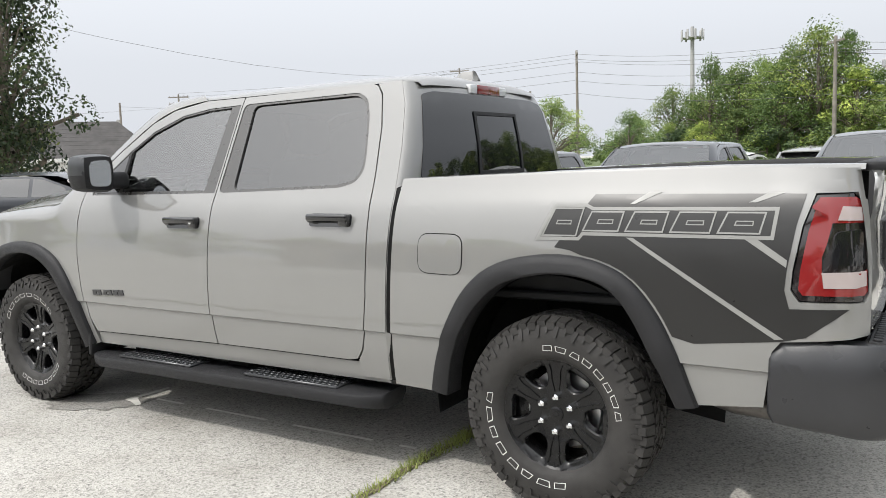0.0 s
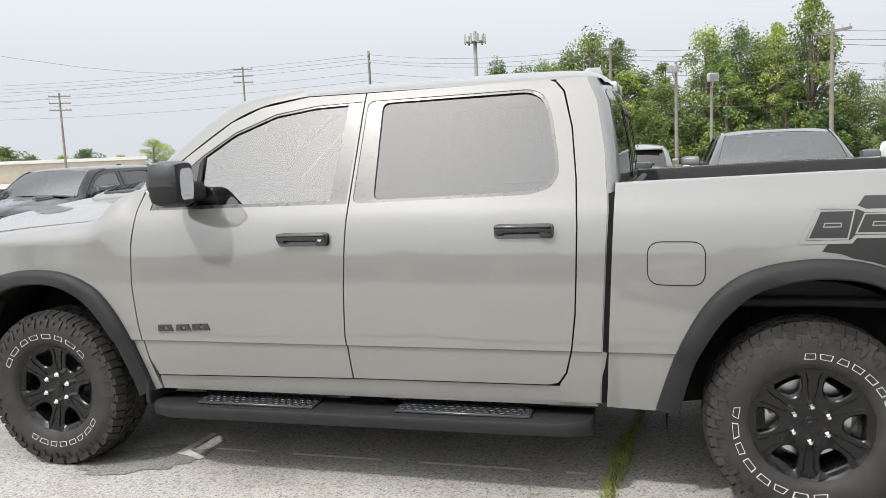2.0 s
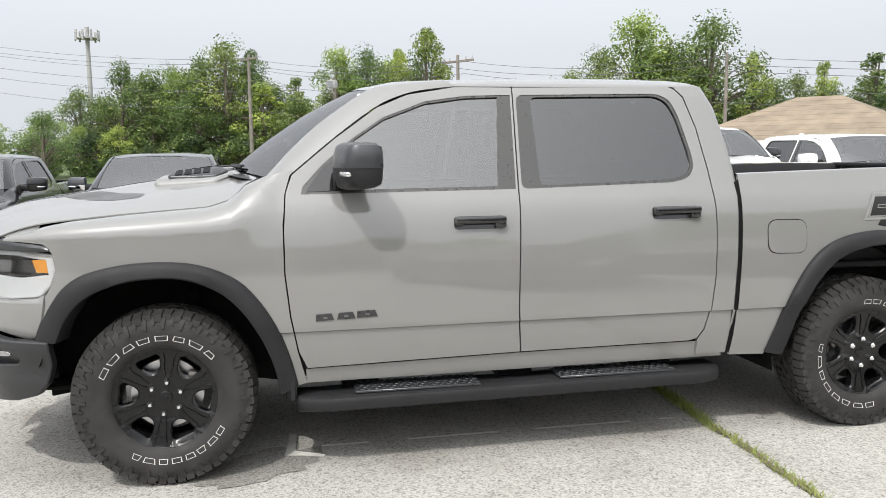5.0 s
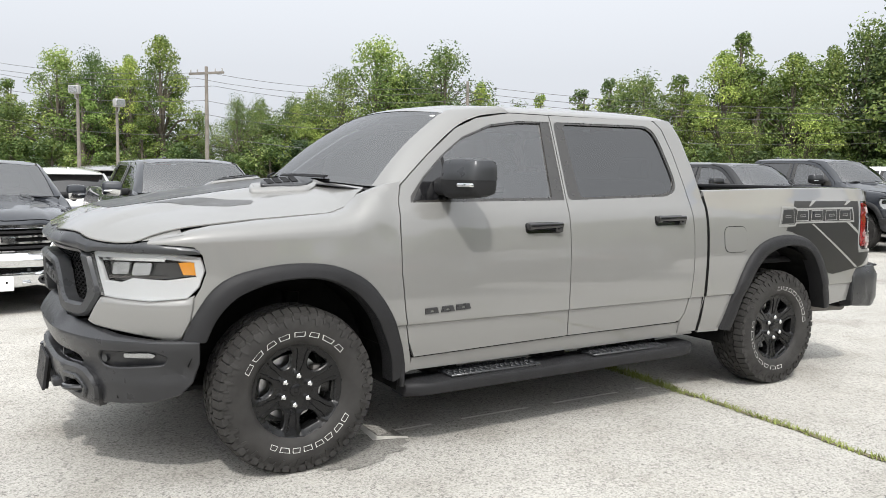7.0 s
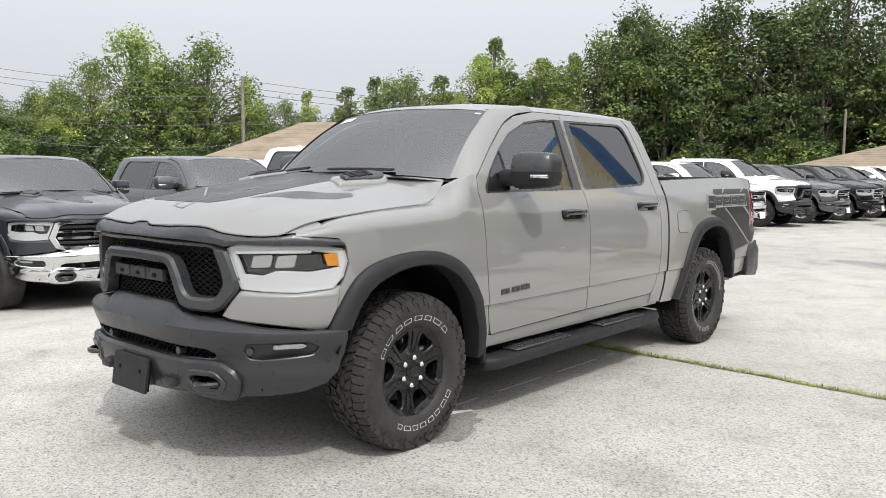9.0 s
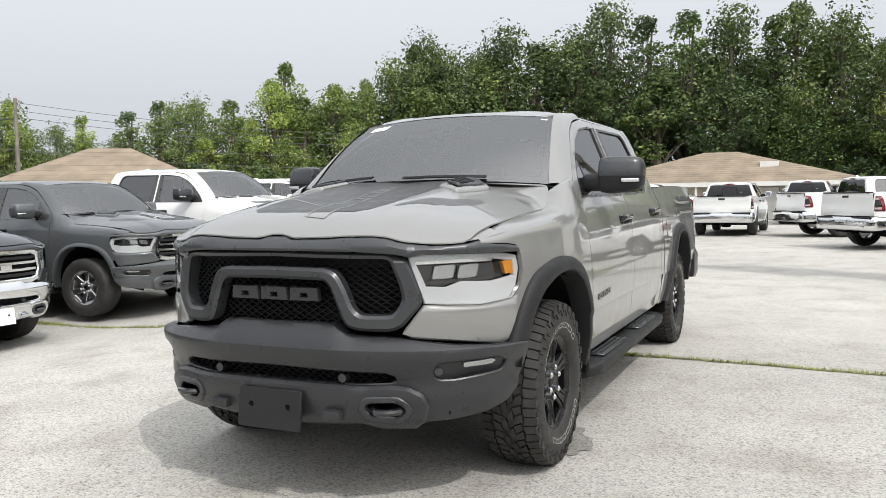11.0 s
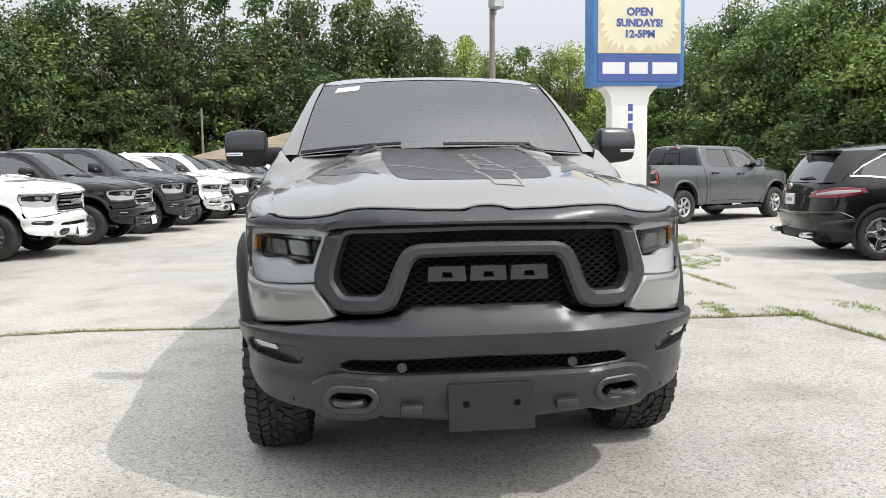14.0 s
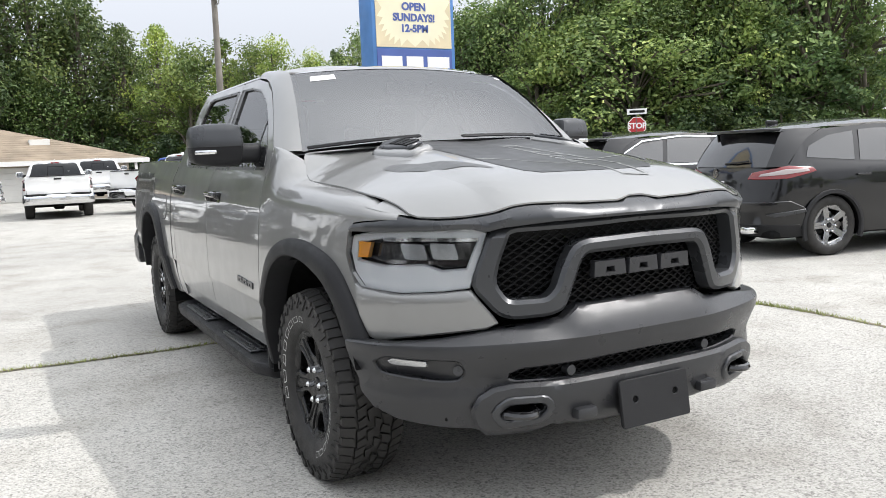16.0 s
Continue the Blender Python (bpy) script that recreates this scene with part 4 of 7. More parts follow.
        on(bedp, "panel_mark", side(band), [side(shrink(band, 0.013))], BADGELINE, "silver outline round dark marks", gap=0.0, base=0.004, lip=0.0)
        x = -1.806
        for k in range(5):
            lo, hi = (1.163, 1.276) if k == 0 else (1.184, 1.263)
            o = [(x, lo), (x - 0.45 * (hi - lo), hi), (x - 0.155 - 0.2 * (hi - lo), hi), (x - 0.150, lo)]
            on(bedp, "panel_mark_block", side(o), (), DECAL, "", gap=0.0, base=0.003, lip=0.0)
            on(bedp, "panel_mark_edge", side(o), [side(shrink(o, 0.006))], BADGELINE, "", gap=0.0, base=0.0045, lip=0.0)
            m = (lo + hi) / 2
            q = [(x - 0.060, m - 0.010), (x - 0.066, m + 0.008), (x - 0.128, m + 0.008), (x - 0.126, m - 0.010)]
            on(bedp, "panel_mark_core", side(q), [side(shrink(q, 0.004))], BADGELINE, "", gap=0.0, base=0.0045, lip=0.0)
            x -= 0.172
        st = bmesh.new()
        for o in ([(-2.16, 1.163), (-2.185, 1.163), (-2.728, 0.822), (-2.70, 0.818)], [(-2.585, 1.172), (-2.625, 1.174), (-2.735, 1.098), (-2.733, 1.072)],
                  [(-2.165, 1.29), (-2.235, 1.335), (-2.285, 1.335), (-2.185, 1.29)], [(-2.60, 1.295), (-2.665, 1.33), (-2.72, 1.33), (-2.625, 1.295)]):
            merge(st, sheet(side(o), [], skin, sa, sz, 0.0, base=0.0035))
        twin("panel_stripe", st, BADGELINE, bedp, "silver diagonal stripes")
    fuel = rounded([(-1.208, 0.990), (-1.430, 0.985), (-1.432, 1.158), (-1.208, 1.160)], 0.055, 6)
    on(bedp, "fuel_door", side(fuel), (), paintwork, gap=0.0, base=0.0035, lip=0.003)
    on(bedp, "fuel_gap", side(shrink(fuel, -0.004)), (), SHADE, gap=0.0, base=0.0008, lip=0.0)
    # wheel-arch flares
    for outer, inner, name in ((ARCH_F_OUT, ARCH_F_IN, "front"), (ARCH_R_OUT, ARCH_R_IN, "rear")):
        n = 40 if fine else 20
        o, i = smooth_line(outer, n), smooth_line(inner, n)
        rows = []
        prof = ((0.0, -0.004), (0.02, 0.012), (0.10, 0.024), (0.45, 0.034), (0.90, 0.037), (1.0, 0.031), (1.04, 0.0), (1.05, -0.08))
        if style != "offroad":
            prof = ((0.3, -0.004), (0.34, 0.006), (0.6, 0.016), (0.92, 0.020), (1.0, 0.016), (1.04, -0.01), (1.05, -0.08))
        for p, q in zip(o, i):
            a = np.array([ux(p[0] + (q[0] - p[0]) * f) for f, _ in prof])
            b = np.array([p[1] + (q[1] - p[1]) * f for f, _ in prof])
            rows.append([tuple(v) for v in skin(a, b, np.array([d for _, d in prof]))])
        fb = surface(rows)
        turn_out(fb, lambda f: f.normal.y)
        twin("wheel_arch_flare", fb, flare, None, "black plastic wheel-arch flare" if style == "offroad" else "")
        c = 1.836 if name == "front" else -1.836
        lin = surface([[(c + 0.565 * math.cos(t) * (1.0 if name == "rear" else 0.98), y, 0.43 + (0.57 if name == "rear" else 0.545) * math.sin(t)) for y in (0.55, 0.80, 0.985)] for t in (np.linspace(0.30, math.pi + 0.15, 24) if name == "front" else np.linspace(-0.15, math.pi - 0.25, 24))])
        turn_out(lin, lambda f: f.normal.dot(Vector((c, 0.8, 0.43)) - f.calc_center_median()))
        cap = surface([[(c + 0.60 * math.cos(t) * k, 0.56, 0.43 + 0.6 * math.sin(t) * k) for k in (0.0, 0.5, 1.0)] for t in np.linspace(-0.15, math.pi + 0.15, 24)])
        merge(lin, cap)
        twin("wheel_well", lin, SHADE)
    # wheels
    if style == "offroad":
        tw = ((1.836, 0.868, -8), (-1.836, 0.868, 118), (1.836, -0.868, 40), (-1.836, -0.868, 70))
    else:
        tw = ((1.836, 0.868, 10), (-1.836, 0.868, 30), (1.836, -0.868, 50), (-1.836, -0.868, 20))
    for x, y, a in tw:
        add_wheel(root, x, y, a, style, fine)
    # mirrors
    head = bmesh.new()
    bmesh.ops.create_cube(head, size=2)
    bmesh.ops.subdivide_edges(head, edges=head.edges[:], cuts=5, use_grid_fill=True)
    for v in head.verts:
        p = np.array(v.co)
        q = np.abs(p) ** 4
        s = max(1e-6, q.sum()) ** -0.25
        p = p * (0.24 + 0.76 * s)
        x = 0.940 + 0.088 * p[0] * (1 - 0.25 * max(0, p[0]) * abs(p[2]))
        v.co = (x - 0.03 * p[1], 1.115 + 0.124 * p[1], 1.470 + 0.106 * p[2] * (1 - 0.06 * p[1]) + 0.004 * p[1])
    cap = head.copy()
    bmesh.ops.bisect_plane(cap, geom=cap.verts[:] + cap.edges[:] + cap.faces[:], plane_co=(0.9, 1.1, 1.462), plane_no=(0, 0, -1), clear_outer=True)
    bmesh.ops.delete(cap, geom=[f for f in cap.faces if f.normal.x < -0.8], context="FACES")
    for v in cap.verts:
        v.co = Vector((0.945, 1.115, 1.470)) + (v.co - Vector((0.945, 1.115, 1.470))) * 1.018
    mir = twin("mirror_head", head, PLASTIC if style == "offroad" else CHROME, None, "black door mirror")
    twin("mirror_cap", cap, SATIN if style == "offroad" else paintwork, mir, "glossy upper mirror cap")
    arm = brick((0.885, 0.885, 1.376), (1.03, 1.07, 1.476), 0.036, 4)
    twin("mirror_arm", arm, PLASTIC, mir)
    gl = sheet(rounded([(1.032, 1.395), (1.198, 1.398), (1.196, 1.540), (1.032, 1.544)], 0.045, 6), [], lambda a, b, d: np.stack([0.8510 - d - 0.03 * (a - 1.115) / 0.124, a, b], 1), [], [], 0.004)
    twin("mirror_glass", gl, MIRROR, mir)
    sig = brick((0.905, 1.125, 1.424), (1.018, 1.226, 1.448), 0.008, 2, None, None)
    for v in sig.verts:
        v.co.x -= 0.24 * (v.co.y - 1.15)
    twin("turn_signal", sig, CHROME, mir, "clear turn-signal strip")
    # running boards
    yb0, yb1 = 0.80, 1.045
    sec = [(yb0, 0.345), (yb0, 0.372), (yb0 + 0.03, 0.380), (yb1 - 0.03, 0.378), (yb1 - 0.008, 0.370), (yb1, 0.352), (yb1 - 0.01, 0.312), (yb1 - 0.04, 0.300), (yb0 + 0.05, 0.305)]
    rows = []
    for x, k in ((1.235, 0.72), (1.225, 0.80), (1.13, 0.97), (1.10, 1.0), (-0.82, 1.0), (-0.88, 0.97), (-0.955, 0.80), (-0.965, 0.72)):
        rows.append([(x, yb0 + (y - yb0) * k, z + 0.012 * (1.1 - x) / 2) for y, z in sec])
    st = surface(rows, True)
    bmesh.ops.contextual_create(st, geom=[e for e in st.edges if e.is_boundary and all(v.co.x > 1.2 for v in e.verts)])
    bmesh.ops.contextual_create(st, geom=[e for e in st.edges if e.is_boundary and all(v.co.x < -0.95 for v in e.verts)])
    bmesh.ops.recalc_face_normals(st, faces=st.faces)
    board = twin("running_board", st, PLASTIC, None, "black running board with grey tread pads")
    for x0, x1 in ((0.34, 0.96), (-0.70, -0.07)):
        pad = bmesh.new()
        brick((x0, 0.845, 0.376), (x1, 1.012, 0.390), 0.004, 1, pad, pose(0, 0, 0.003 + 0.012 * (1.1 - (x0 + x1) / 2) / 2 - 0.0))
        if fine:
            n = 17
            for i in range(n):
                for j in range(5):
                    x, y = x0 + (x1 - x0) * (i + 0.5 + 0.5 * (j % 2)) / (n + 0.5), 0.862 + 0.033 * j
                    brick((x - 0.013, y - 0.010, 0.390), (x + 0.013, y + 0.010, 0.3945), 0.002, 1, pad, pose(0, 0, 0.003 + 0.012 * (1.1 - (x0 + x1) / 2) / 2))
        twin("tread_pad", pad, SATIN, board, "grey moulded tread pad")
    for x in (0.92, 0.12, -0.66):
        twin("board_bracket", brick((x - 0.09, 0.66, 0.36), (x + 0.09, 0.86, 0.425), 0.01, 1), SHADE, board)
    # underbody
    ub = bmesh.new()
    for s in (1, -1):
        brick((-2.9, s * 0.45 - 0.06, 0.42), (2.5, s * 0.45 + 0.06, 0.58), 0.01, 1, ub)
    brick((-1.0, -0.92, 0.50), (1.2, 0.92, 0.56), 0.01, 1, ub)
    brick((-0.9, -0.4, 0.36), (0.9, 0.3, 0.5), 0.05, 2, ub)
    brick((1.2, -0.55, 0.38), (2.45, 0.55, 0.75), 0.05, 2, ub)
    rod((-1.836, -0.8, 0.41), (-1.836, 0.8, 0.41), 0.05, 12, None, ub)
    rod((1.836, -0.8, 0.40), (1.836, 0.8, 0.40), 0.035, 12, None, ub)
    brick((-2.0, -0.16, 0.28), (-1.68, 0.16, 0.54), 0.06, 2, ub)
    for s in (1, -1):
        rod((-1.70, s * 0.58, 0.38), (-1.60, s * 0.56, 0.85), 0.035, 10, None, ub)
        rod((1.78, s * 0.60, 0.42), (1.72, s * 0.58, 0.85), 0.045, 10, None, ub)
        brick((-2.75, s * 0.72 - 0.1, 0.53), (-2.45, s * 0.72 + 0.1, 0.62), 0.02, 1, ub)
    part("chassis", ub, SHADE, root, "black frame, axles and tank under the body")
    if fine:
        ex = pipe([(-1.2, -0.62, 0.48), (-2.2, -0.66, 0.46), (-2.75, -0.68, 0.44)], 0.045, 12)
        pipe([(-2.30, 0.62, 0.50), (-2.5, 0.68, 0.47), (-3.05, 0.70, 0.45)], 0.045, 12, ex)
        part("exhaust", ex, STEEL, root)
        twin("mud_guard", brick((1.24, 0.80, 0.36), (1.27, 1.0, 0.50), 0.008, 1), PLASTIC)
    # two unseen plates added to stop sun leaking through the nose
    part("splash_shield", brick((2.02, -0.76, 0.425), (2.64, 0.76, 0.445), 0.004, 1), SHADE, root)
    part("radiator_support", brick((2.40, -0.72, 0.42), (2.46, 0.72, 1.10), 0.01, 1), SHADE, root)
    build_front(root, style, fine, paintwork, trim, panel, twin, on)
    build_tail_bumper(root, style, fine, panel, twin)
    build_cabin(root, fine, twin)
    if style == "offroad" and fine:
        # raised badge blocks low on the front doors
        for k, (x0, x1) in enumerate(((1.138, 1.055), (1.04, 0.955), (0.945, 0.85))):
            z0 = 0.748 + 0.004 * k
            o = [(x0, z0), (x1, z0 + 0.003), (x1 + 0.012, z0 + 0.033), (x0 - 0.008 * (k == 1), z0 + 0.030)]
            hole = [[((x0 + x1) / 2 + 0.012, z0 + 0.008), ((x0 + x1) / 2 - 0.012, z0 + 0.008), ((x0 + x1) / 2 - 0.01, z0 + 0.020), ((x0 + x1) / 2 + 0.01, z0 + 0.020)]]
            on(front, "door_badge", side(o), [side(hole[0])], BADGE, "dark badge block", gap=0.0, base=0.006, lip=0.006, chamfer=0.001)
    return root


def honeycomb(fun, outline_ok, a0, a1, z0, z1, pitch, rise, base):
    """A mesh insert of wavy bars."""
    bm = bmesh.new()
    z, row = z0, 0
    while z < z1:
        n = max(2, int((a1 - a0) / pitch))
        prev = None
        for k in range(2 * n + 1):
            a = a0 + (a1 - a0) * k / (2 * n)
            up = rise * (0.5 if (k + row) % 2 else -0.5)
            ok = outline_ok(a, z + up)
            if ok:
                p = fun(np.array([a] * 4), np.array([z + up - 0.0028, z + up + 0.0028, z + up + 0.0028, z + up - 0.0028]), np.array([base, base, base - 0.014, base - 0.014]))
                vs = [bm.verts.new(q) for q in p]
                if prev:
                    for i in range(4):
                        bm.faces.new((prev[i], vs[i], vs[(i + 1) % 4], prev[(i + 1) % 4]))
                prev = vs
            else:
                prev = None
        z += rise * 1.25
        row += 1
    bmesh.ops.recalc_face_normals(bm, faces=bm.faces)
    return bm


def inside(poly):
    def f(a, z):
        r = False
        for (x0, y0), (x1, y1) in zip(poly, poly[1:] + poly[:1]):
            if (y0 > z) != (y1 > z) and a < (x1 - x0) * (z - y0) / (y1 - y0) + x0:
                r = not r
        return r
    return f


def flipped(pts):
    return [(-a, b) for a, b in pts[::-1]]


def face(fun):
    """A front map that takes both sides: a negative a lies on the right."""
    def f(a, b, d):
        p = fun(np.abs(a), b, d)
        p[:, 1] *= np.where(a < 0, -1, 1)
        return p
    return f


NOSE, BNOSE = face(skin), face(bumper_map)


def build_front(root, style, fine, paintwork, trim, panel, twin, on):
    fa = steps(-1.7, 1.7, 0.06)
    fz = [0.84, 0.90, 0.96, 1.02, 1.08]
    # moulding over the grille and lamps
    ht = np.array([(2.795, 0.0), (2.795, 0.045), (2.815, 0.082), (2.808, 0.25), (2.790, 0.40), (2.742, 0.565), (2.700, 0.640), (2.665, 0.695), (2.615, 0.757), (2.555, 0.818), (2.515, 0.845)])
    end = wing(ux(np.array([2.45, 2.38, 2.325, 2.30])), np.array([1.146, 1.141, 1.134, 1.12]), np.full(4, 0.0))
    tops = np.vstack([np.c_[ht, np.zeros(len(ht))], end])
    ys = np.r_[0, 0.045, 0.082, 0.25, 0.40, 0.565, 0.61, 0.66, 0.73, 0.80, 0.845, [np.interp(x, [2.28, 2.42, 2.545], [0.965, 0.918, 0.835]) for x in (2.45, 2.38, 2.325, 2.30)]]
    low = np.interp(ys, [0, 0.25, 0.511, 0.569, 0.61, 0.664, 0.80, 0.93, 0.96], [1.132, 1.131, 1.127, 1.115, 1.104, 1.116, 1.112, 1.108, 1.106])
    us = np.array([float(uy(y)) for y in ys[:11]] + [float(ux(x)) for x in (2.45, 2.38, 2.325, 2.30)])
    swell = np.interp(ys, [0, 0.58, 0.68, 0.95], [0.028, 0.024, 0.006, 0.002])
    foot = skin(us, low, swell)
    rows = []
    for t in np.linspace(0, 1, 113 if fine else 43):
        k = t * (len(us) - 1)
        at_ = lambda m: np.array([np.interp(k, np.arange(len(us)), m[:, j]) for j in range(3)])
        a, b, s = at_(tops), at_(foot), float(np.interp(k, np.arange(len(us)), swell))
        if k <= len(ht) - 1:
            a = hood_map(a[:1], a[1:2], np.array([-0.010]))[0]
        elif k < len(ht):
            f, c = k - len(ht) + 1, hood_map(ht[-1:, 0], ht[-1:, 1], np.array([-0.010]))[0]
            a = c * (1 - f) + end[0] * f
        o = np.array([float(np.interp(np.interp(k, np.arange(len(us)), us), PU, m)) for m in (NX, NY)] + [0.0])
        rows.append([tuple(q) for q in (a - 0.03 * o, a + 0.002 * o, a + 0.10 * (b - a) + 0.006 * o, a + 0.45 * (b - a) + (0.008 + 0.3 * s) * o, b + 0.004 * o + np.array([0, 0, 0.010]), b, b - 0.045 * o)])
    strip = [[(x, -y, z) for x, y, z in r] for r in rows[:0:-1]] + rows
    bm = surface(strip)
    turn_out(bm, lambda f: f.normal.x + 0.4 * f.normal.z)
    part("grille_moulding", bm, SATIN if style == "offroad" else paintwork, root, "satin gunmetal moulding" if style == "offroad" else "", 35)
    # near-black strip added behind the moulding, so its gaps read as deep shade
    fill = surface([[tuple(q) for q in NOSE(np.full(3, u), np.array([1.06, 1.11, 1.150]), np.array([-0.06, -0.05, -0.055]))] for u in np.linspace(-1.18, 1.18, 49)])
    turn_out(fill, lambda f: f.normal.x)
    part("nose_filler", fill, SHADE, root)
    if style == "offroad":
        o = [(0.0, 1.130), (0.505, 1.125), (0.567, 1.112), (0.602, 1.098), (0.667, 0.914), (0.583, 0.806), (0.535, 0.790), (0.408, 0.796), (0.362, 0.812), (0.345, 0.840), (0.313, 0.921), (0.289, 0.985), (0.262, 1.010), (0.0, 1.014)]
        h = [(0.0, 1.108), (0.515, 1.098), (0.540, 1.090), (0.578, 0.984), (0.590, 0.918), (0.548, 0.853), (0.418, 0.855), (0.384, 0.886), (0.357, 0.964), (0.318, 1.038), (0.266, 1.056), (0.0, 1.060)]
        ou, hu = nose(o), nose(h)
        fr = ou + [(-a, b) for a, b in ou[-2:0:-1]]
        ho = hu + [(-a, b) for a, b in hu[-2:0:-1]]
        def fmap(a, b, d):
            return NOSE(a, b, d + 0.012 + np.interp(np.abs(a), [0.25, 0.42, 0.6], [0.018, 0.012, 0.0]) - 0.03 * np.interp(b, [1.08, 1.13], [0, 1]))
        grille = part("grille_frame", sheet(rounded(shrink(fr, 0.010), 0.03, 3), [rounded(shrink(ho, -0.012), 0.028, 3)], fmap, fa, fz, 0.07, 0.014), SATIN, root, "satin gunmetal grille surround", 30)
        big = nose([(0.0, 1.12), (0.60, 1.12), (0.66, 0.91), (0.56, 0.79), (0.0, 0.78)])
        big = big + [(-a, b) for a, b in big[-2:0:-1]]
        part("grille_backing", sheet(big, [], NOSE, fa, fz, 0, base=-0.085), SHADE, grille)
        part("grille_mesh", honeycomb(NOSE, inside(big), -0.62, 0.62, 0.80, 1.115, 0.046, 0.0115, -0.052), MESHBLACK, grille, "black honeycomb grille mesh")
        for k, (y0, y1) in enumerate(((0.230, 0.085), (0.070, -0.070), (-0.085, -0.230))):
            b = [(y0, 0.915), (y0 - 0.006, 0.970), (y1 + 0.004, 0.970), (y1, 0.915)]
            m = (y0 + y1) / 2
            hole = [(m + 0.022, 0.927), (m + 0.018, 0.949), (m - 0.018, 0.949), (m - 0.022, 0.927)]
            bu = [(math.copysign(float(uy(abs(a))), a), z) for a, z in b]
            hl = [(math.copysign(float(uy(abs(a))), a), z) for a, z in hole]
            part("grille_badge", sheet(bu, [hl], NOSE, [], [], 0.03, 0.003, 0.012), BUMPER, grille, "gunmetal badge block")
    else:
        o = nose([(0.0, 1.130), (0.50, 1.125), (0.60, 1.095), (0.66, 0.92), (0.60, 0.80), (0.50, 0.775), (0.0, 0.775)])
        h = nose([(0.0, 1.100), (0.49, 1.096), (0.56, 1.075), (0.61, 0.92), (0.565, 0.83), (0.49, 0.81), (0.0, 0.81)])
        fr, ho = o + [(-a, b) for a, b in o[-2:0:-1]], h + [(-a, b) for a, b in h[-2:0:-1]]
        grille = part("grille_frame", sheet(fr, [ho], NOSE, fa, fz, 0.06, 0.012), trim, root, "bright grille surround", 30)
        part("grille_backing", sheet(ho, [], NOSE, fa, fz, 0, base=-0.06), SHADE, grille)
        for z in (0.86, 0.915, 0.99, 1.045):
            b = nose([(0.0, z - 0.012), (0.58, z - 0.012), (0.58, z + 0.012), (0.0, z + 0.012)])
            bar = [(-b[1][0], z - 0.012), (b[1][0], z - 0.012), (b[2][0], z + 0.012), (-b[2][0], z + 0.012)]
            part("grille_bar", sheet(bar, [], NOSE, fa, [], 0.03, 0.004, -0.02), trim if z in (0.915, 0.99) else PLASTIC, grille)
        for y0, y1 in ((0.20, 0.075), (0.06, -0.06), (-0.075, -0.20)):
            bu = [(math.copysign(float(uy(abs(a))), a), z) for a, z in ((y0, 0.925), (y0, 0.98), (y1, 0.98), (y1, 0.925))]
            part("grille_badge", sheet(bu, [], NOSE, [], [], 0.03, 0.003, 0.01), CHROME, grille)
    # head lamps
    ends = [(2.30, 1.085), (2.285, 1.03), (2.31, 0.955), (2.36, 0.905)]
    lamp = nose([(0.612, 1.098), (0.66, 1.112), (0.80, 1.108), (0.91, 1.106)]) + side(ends) + nose([(0.86, 0.890), (0.75, 0.897), (0.671, 0.906)])
    inner = nose([(0.632, 1.082), (0.80, 1.088), (0.90, 1.088)]) + side([(2.325, 1.07), (2.315, 0.995)]) + nose([(0.90, 0.978), (0.80, 0.985), (0.75, 0.962), (0.675, 0.968)])
    housing = panel("head_lamp", lamp, [inner], LAMPWHITE, gap=0.0, base=-0.020, lip=0.02, chamfer=0.006, text="clear head lamp with white light strip and amber reflector")
    def put(name, outline, mat, base, text=""):
        return on(housing, name, outline, (), mat, text, gap=0.0, base=base, lip=0.018)
    put("lamp_back", lamp, GLOSS, -0.060)
    for y0, y1 in ((0.70, 0.775), (0.79, 0.855)):
        put("projector", rounded(nose([(y0, 1.002), (y1, 1.006), (y1 + 0.01, 1.064), (y0 + 0.012, 1.060)]), 0.012), LAMPDIM, -0.034)
    put("lamp_brow", nose([(0.640, 1.068), (0.80, 1.072), (0.90, 1.072), (0.905, 1.088), (0.80, 1.092), (0.636, 1.086)]), CHROME, -0.022)
    put("lamp_bar", nose([(0.685, 0.985), (0.90, 0.992), (0.90, 1.004), (0.688, 0.998)]), LAMPDARK, -0.030)
    if fine:
        put("amber_reflector", side([(2.375, 1.010), (2.395, 1.066), (2.325, 1.070), (2.308, 1.03), (2.318, 1.008)]), LAMPAMBER, -0.024, "amber side reflector")
    for g in put("lamp_lens", lamp, LENS, 0.001):
        g.visible_shadow = False
    # body-coloured cheek under the lamp
    cheek = nose([(0.585, 0.776), (0.668, 0.893), (0.75, 0.885), (0.86, 0.878)]) + side([(2.365, 0.893), (2.325, 0.915), (2.345, 0.80), (2.385, 0.715), (2.42, 0.706)]) + nose([(0.86, 0.725), (0.75, 0.745), (0.62, 0.762)])
    def cheek_map(u, z, d):
        return skin(u, z, d + np.interp(z, [0.70, 0.74, 0.80, 0.868, 0.885], [-0.006, 0.002, 0.007, 0.009, 0.004]))
    panel("front_cheek", cheek, (), paintwork, cheek_map, gap=0.003, lip=0.03, chamfer=0.008, b=[0.73, 0.76, 0.79, 0.82, 0.85, 0.87])
    # bumper
    bmat = BUMPER if style == "offroad" else CHROME
    B = lambda pts: [(math.copysign(float(by(abs(a))), a), z) for a, z in pts]
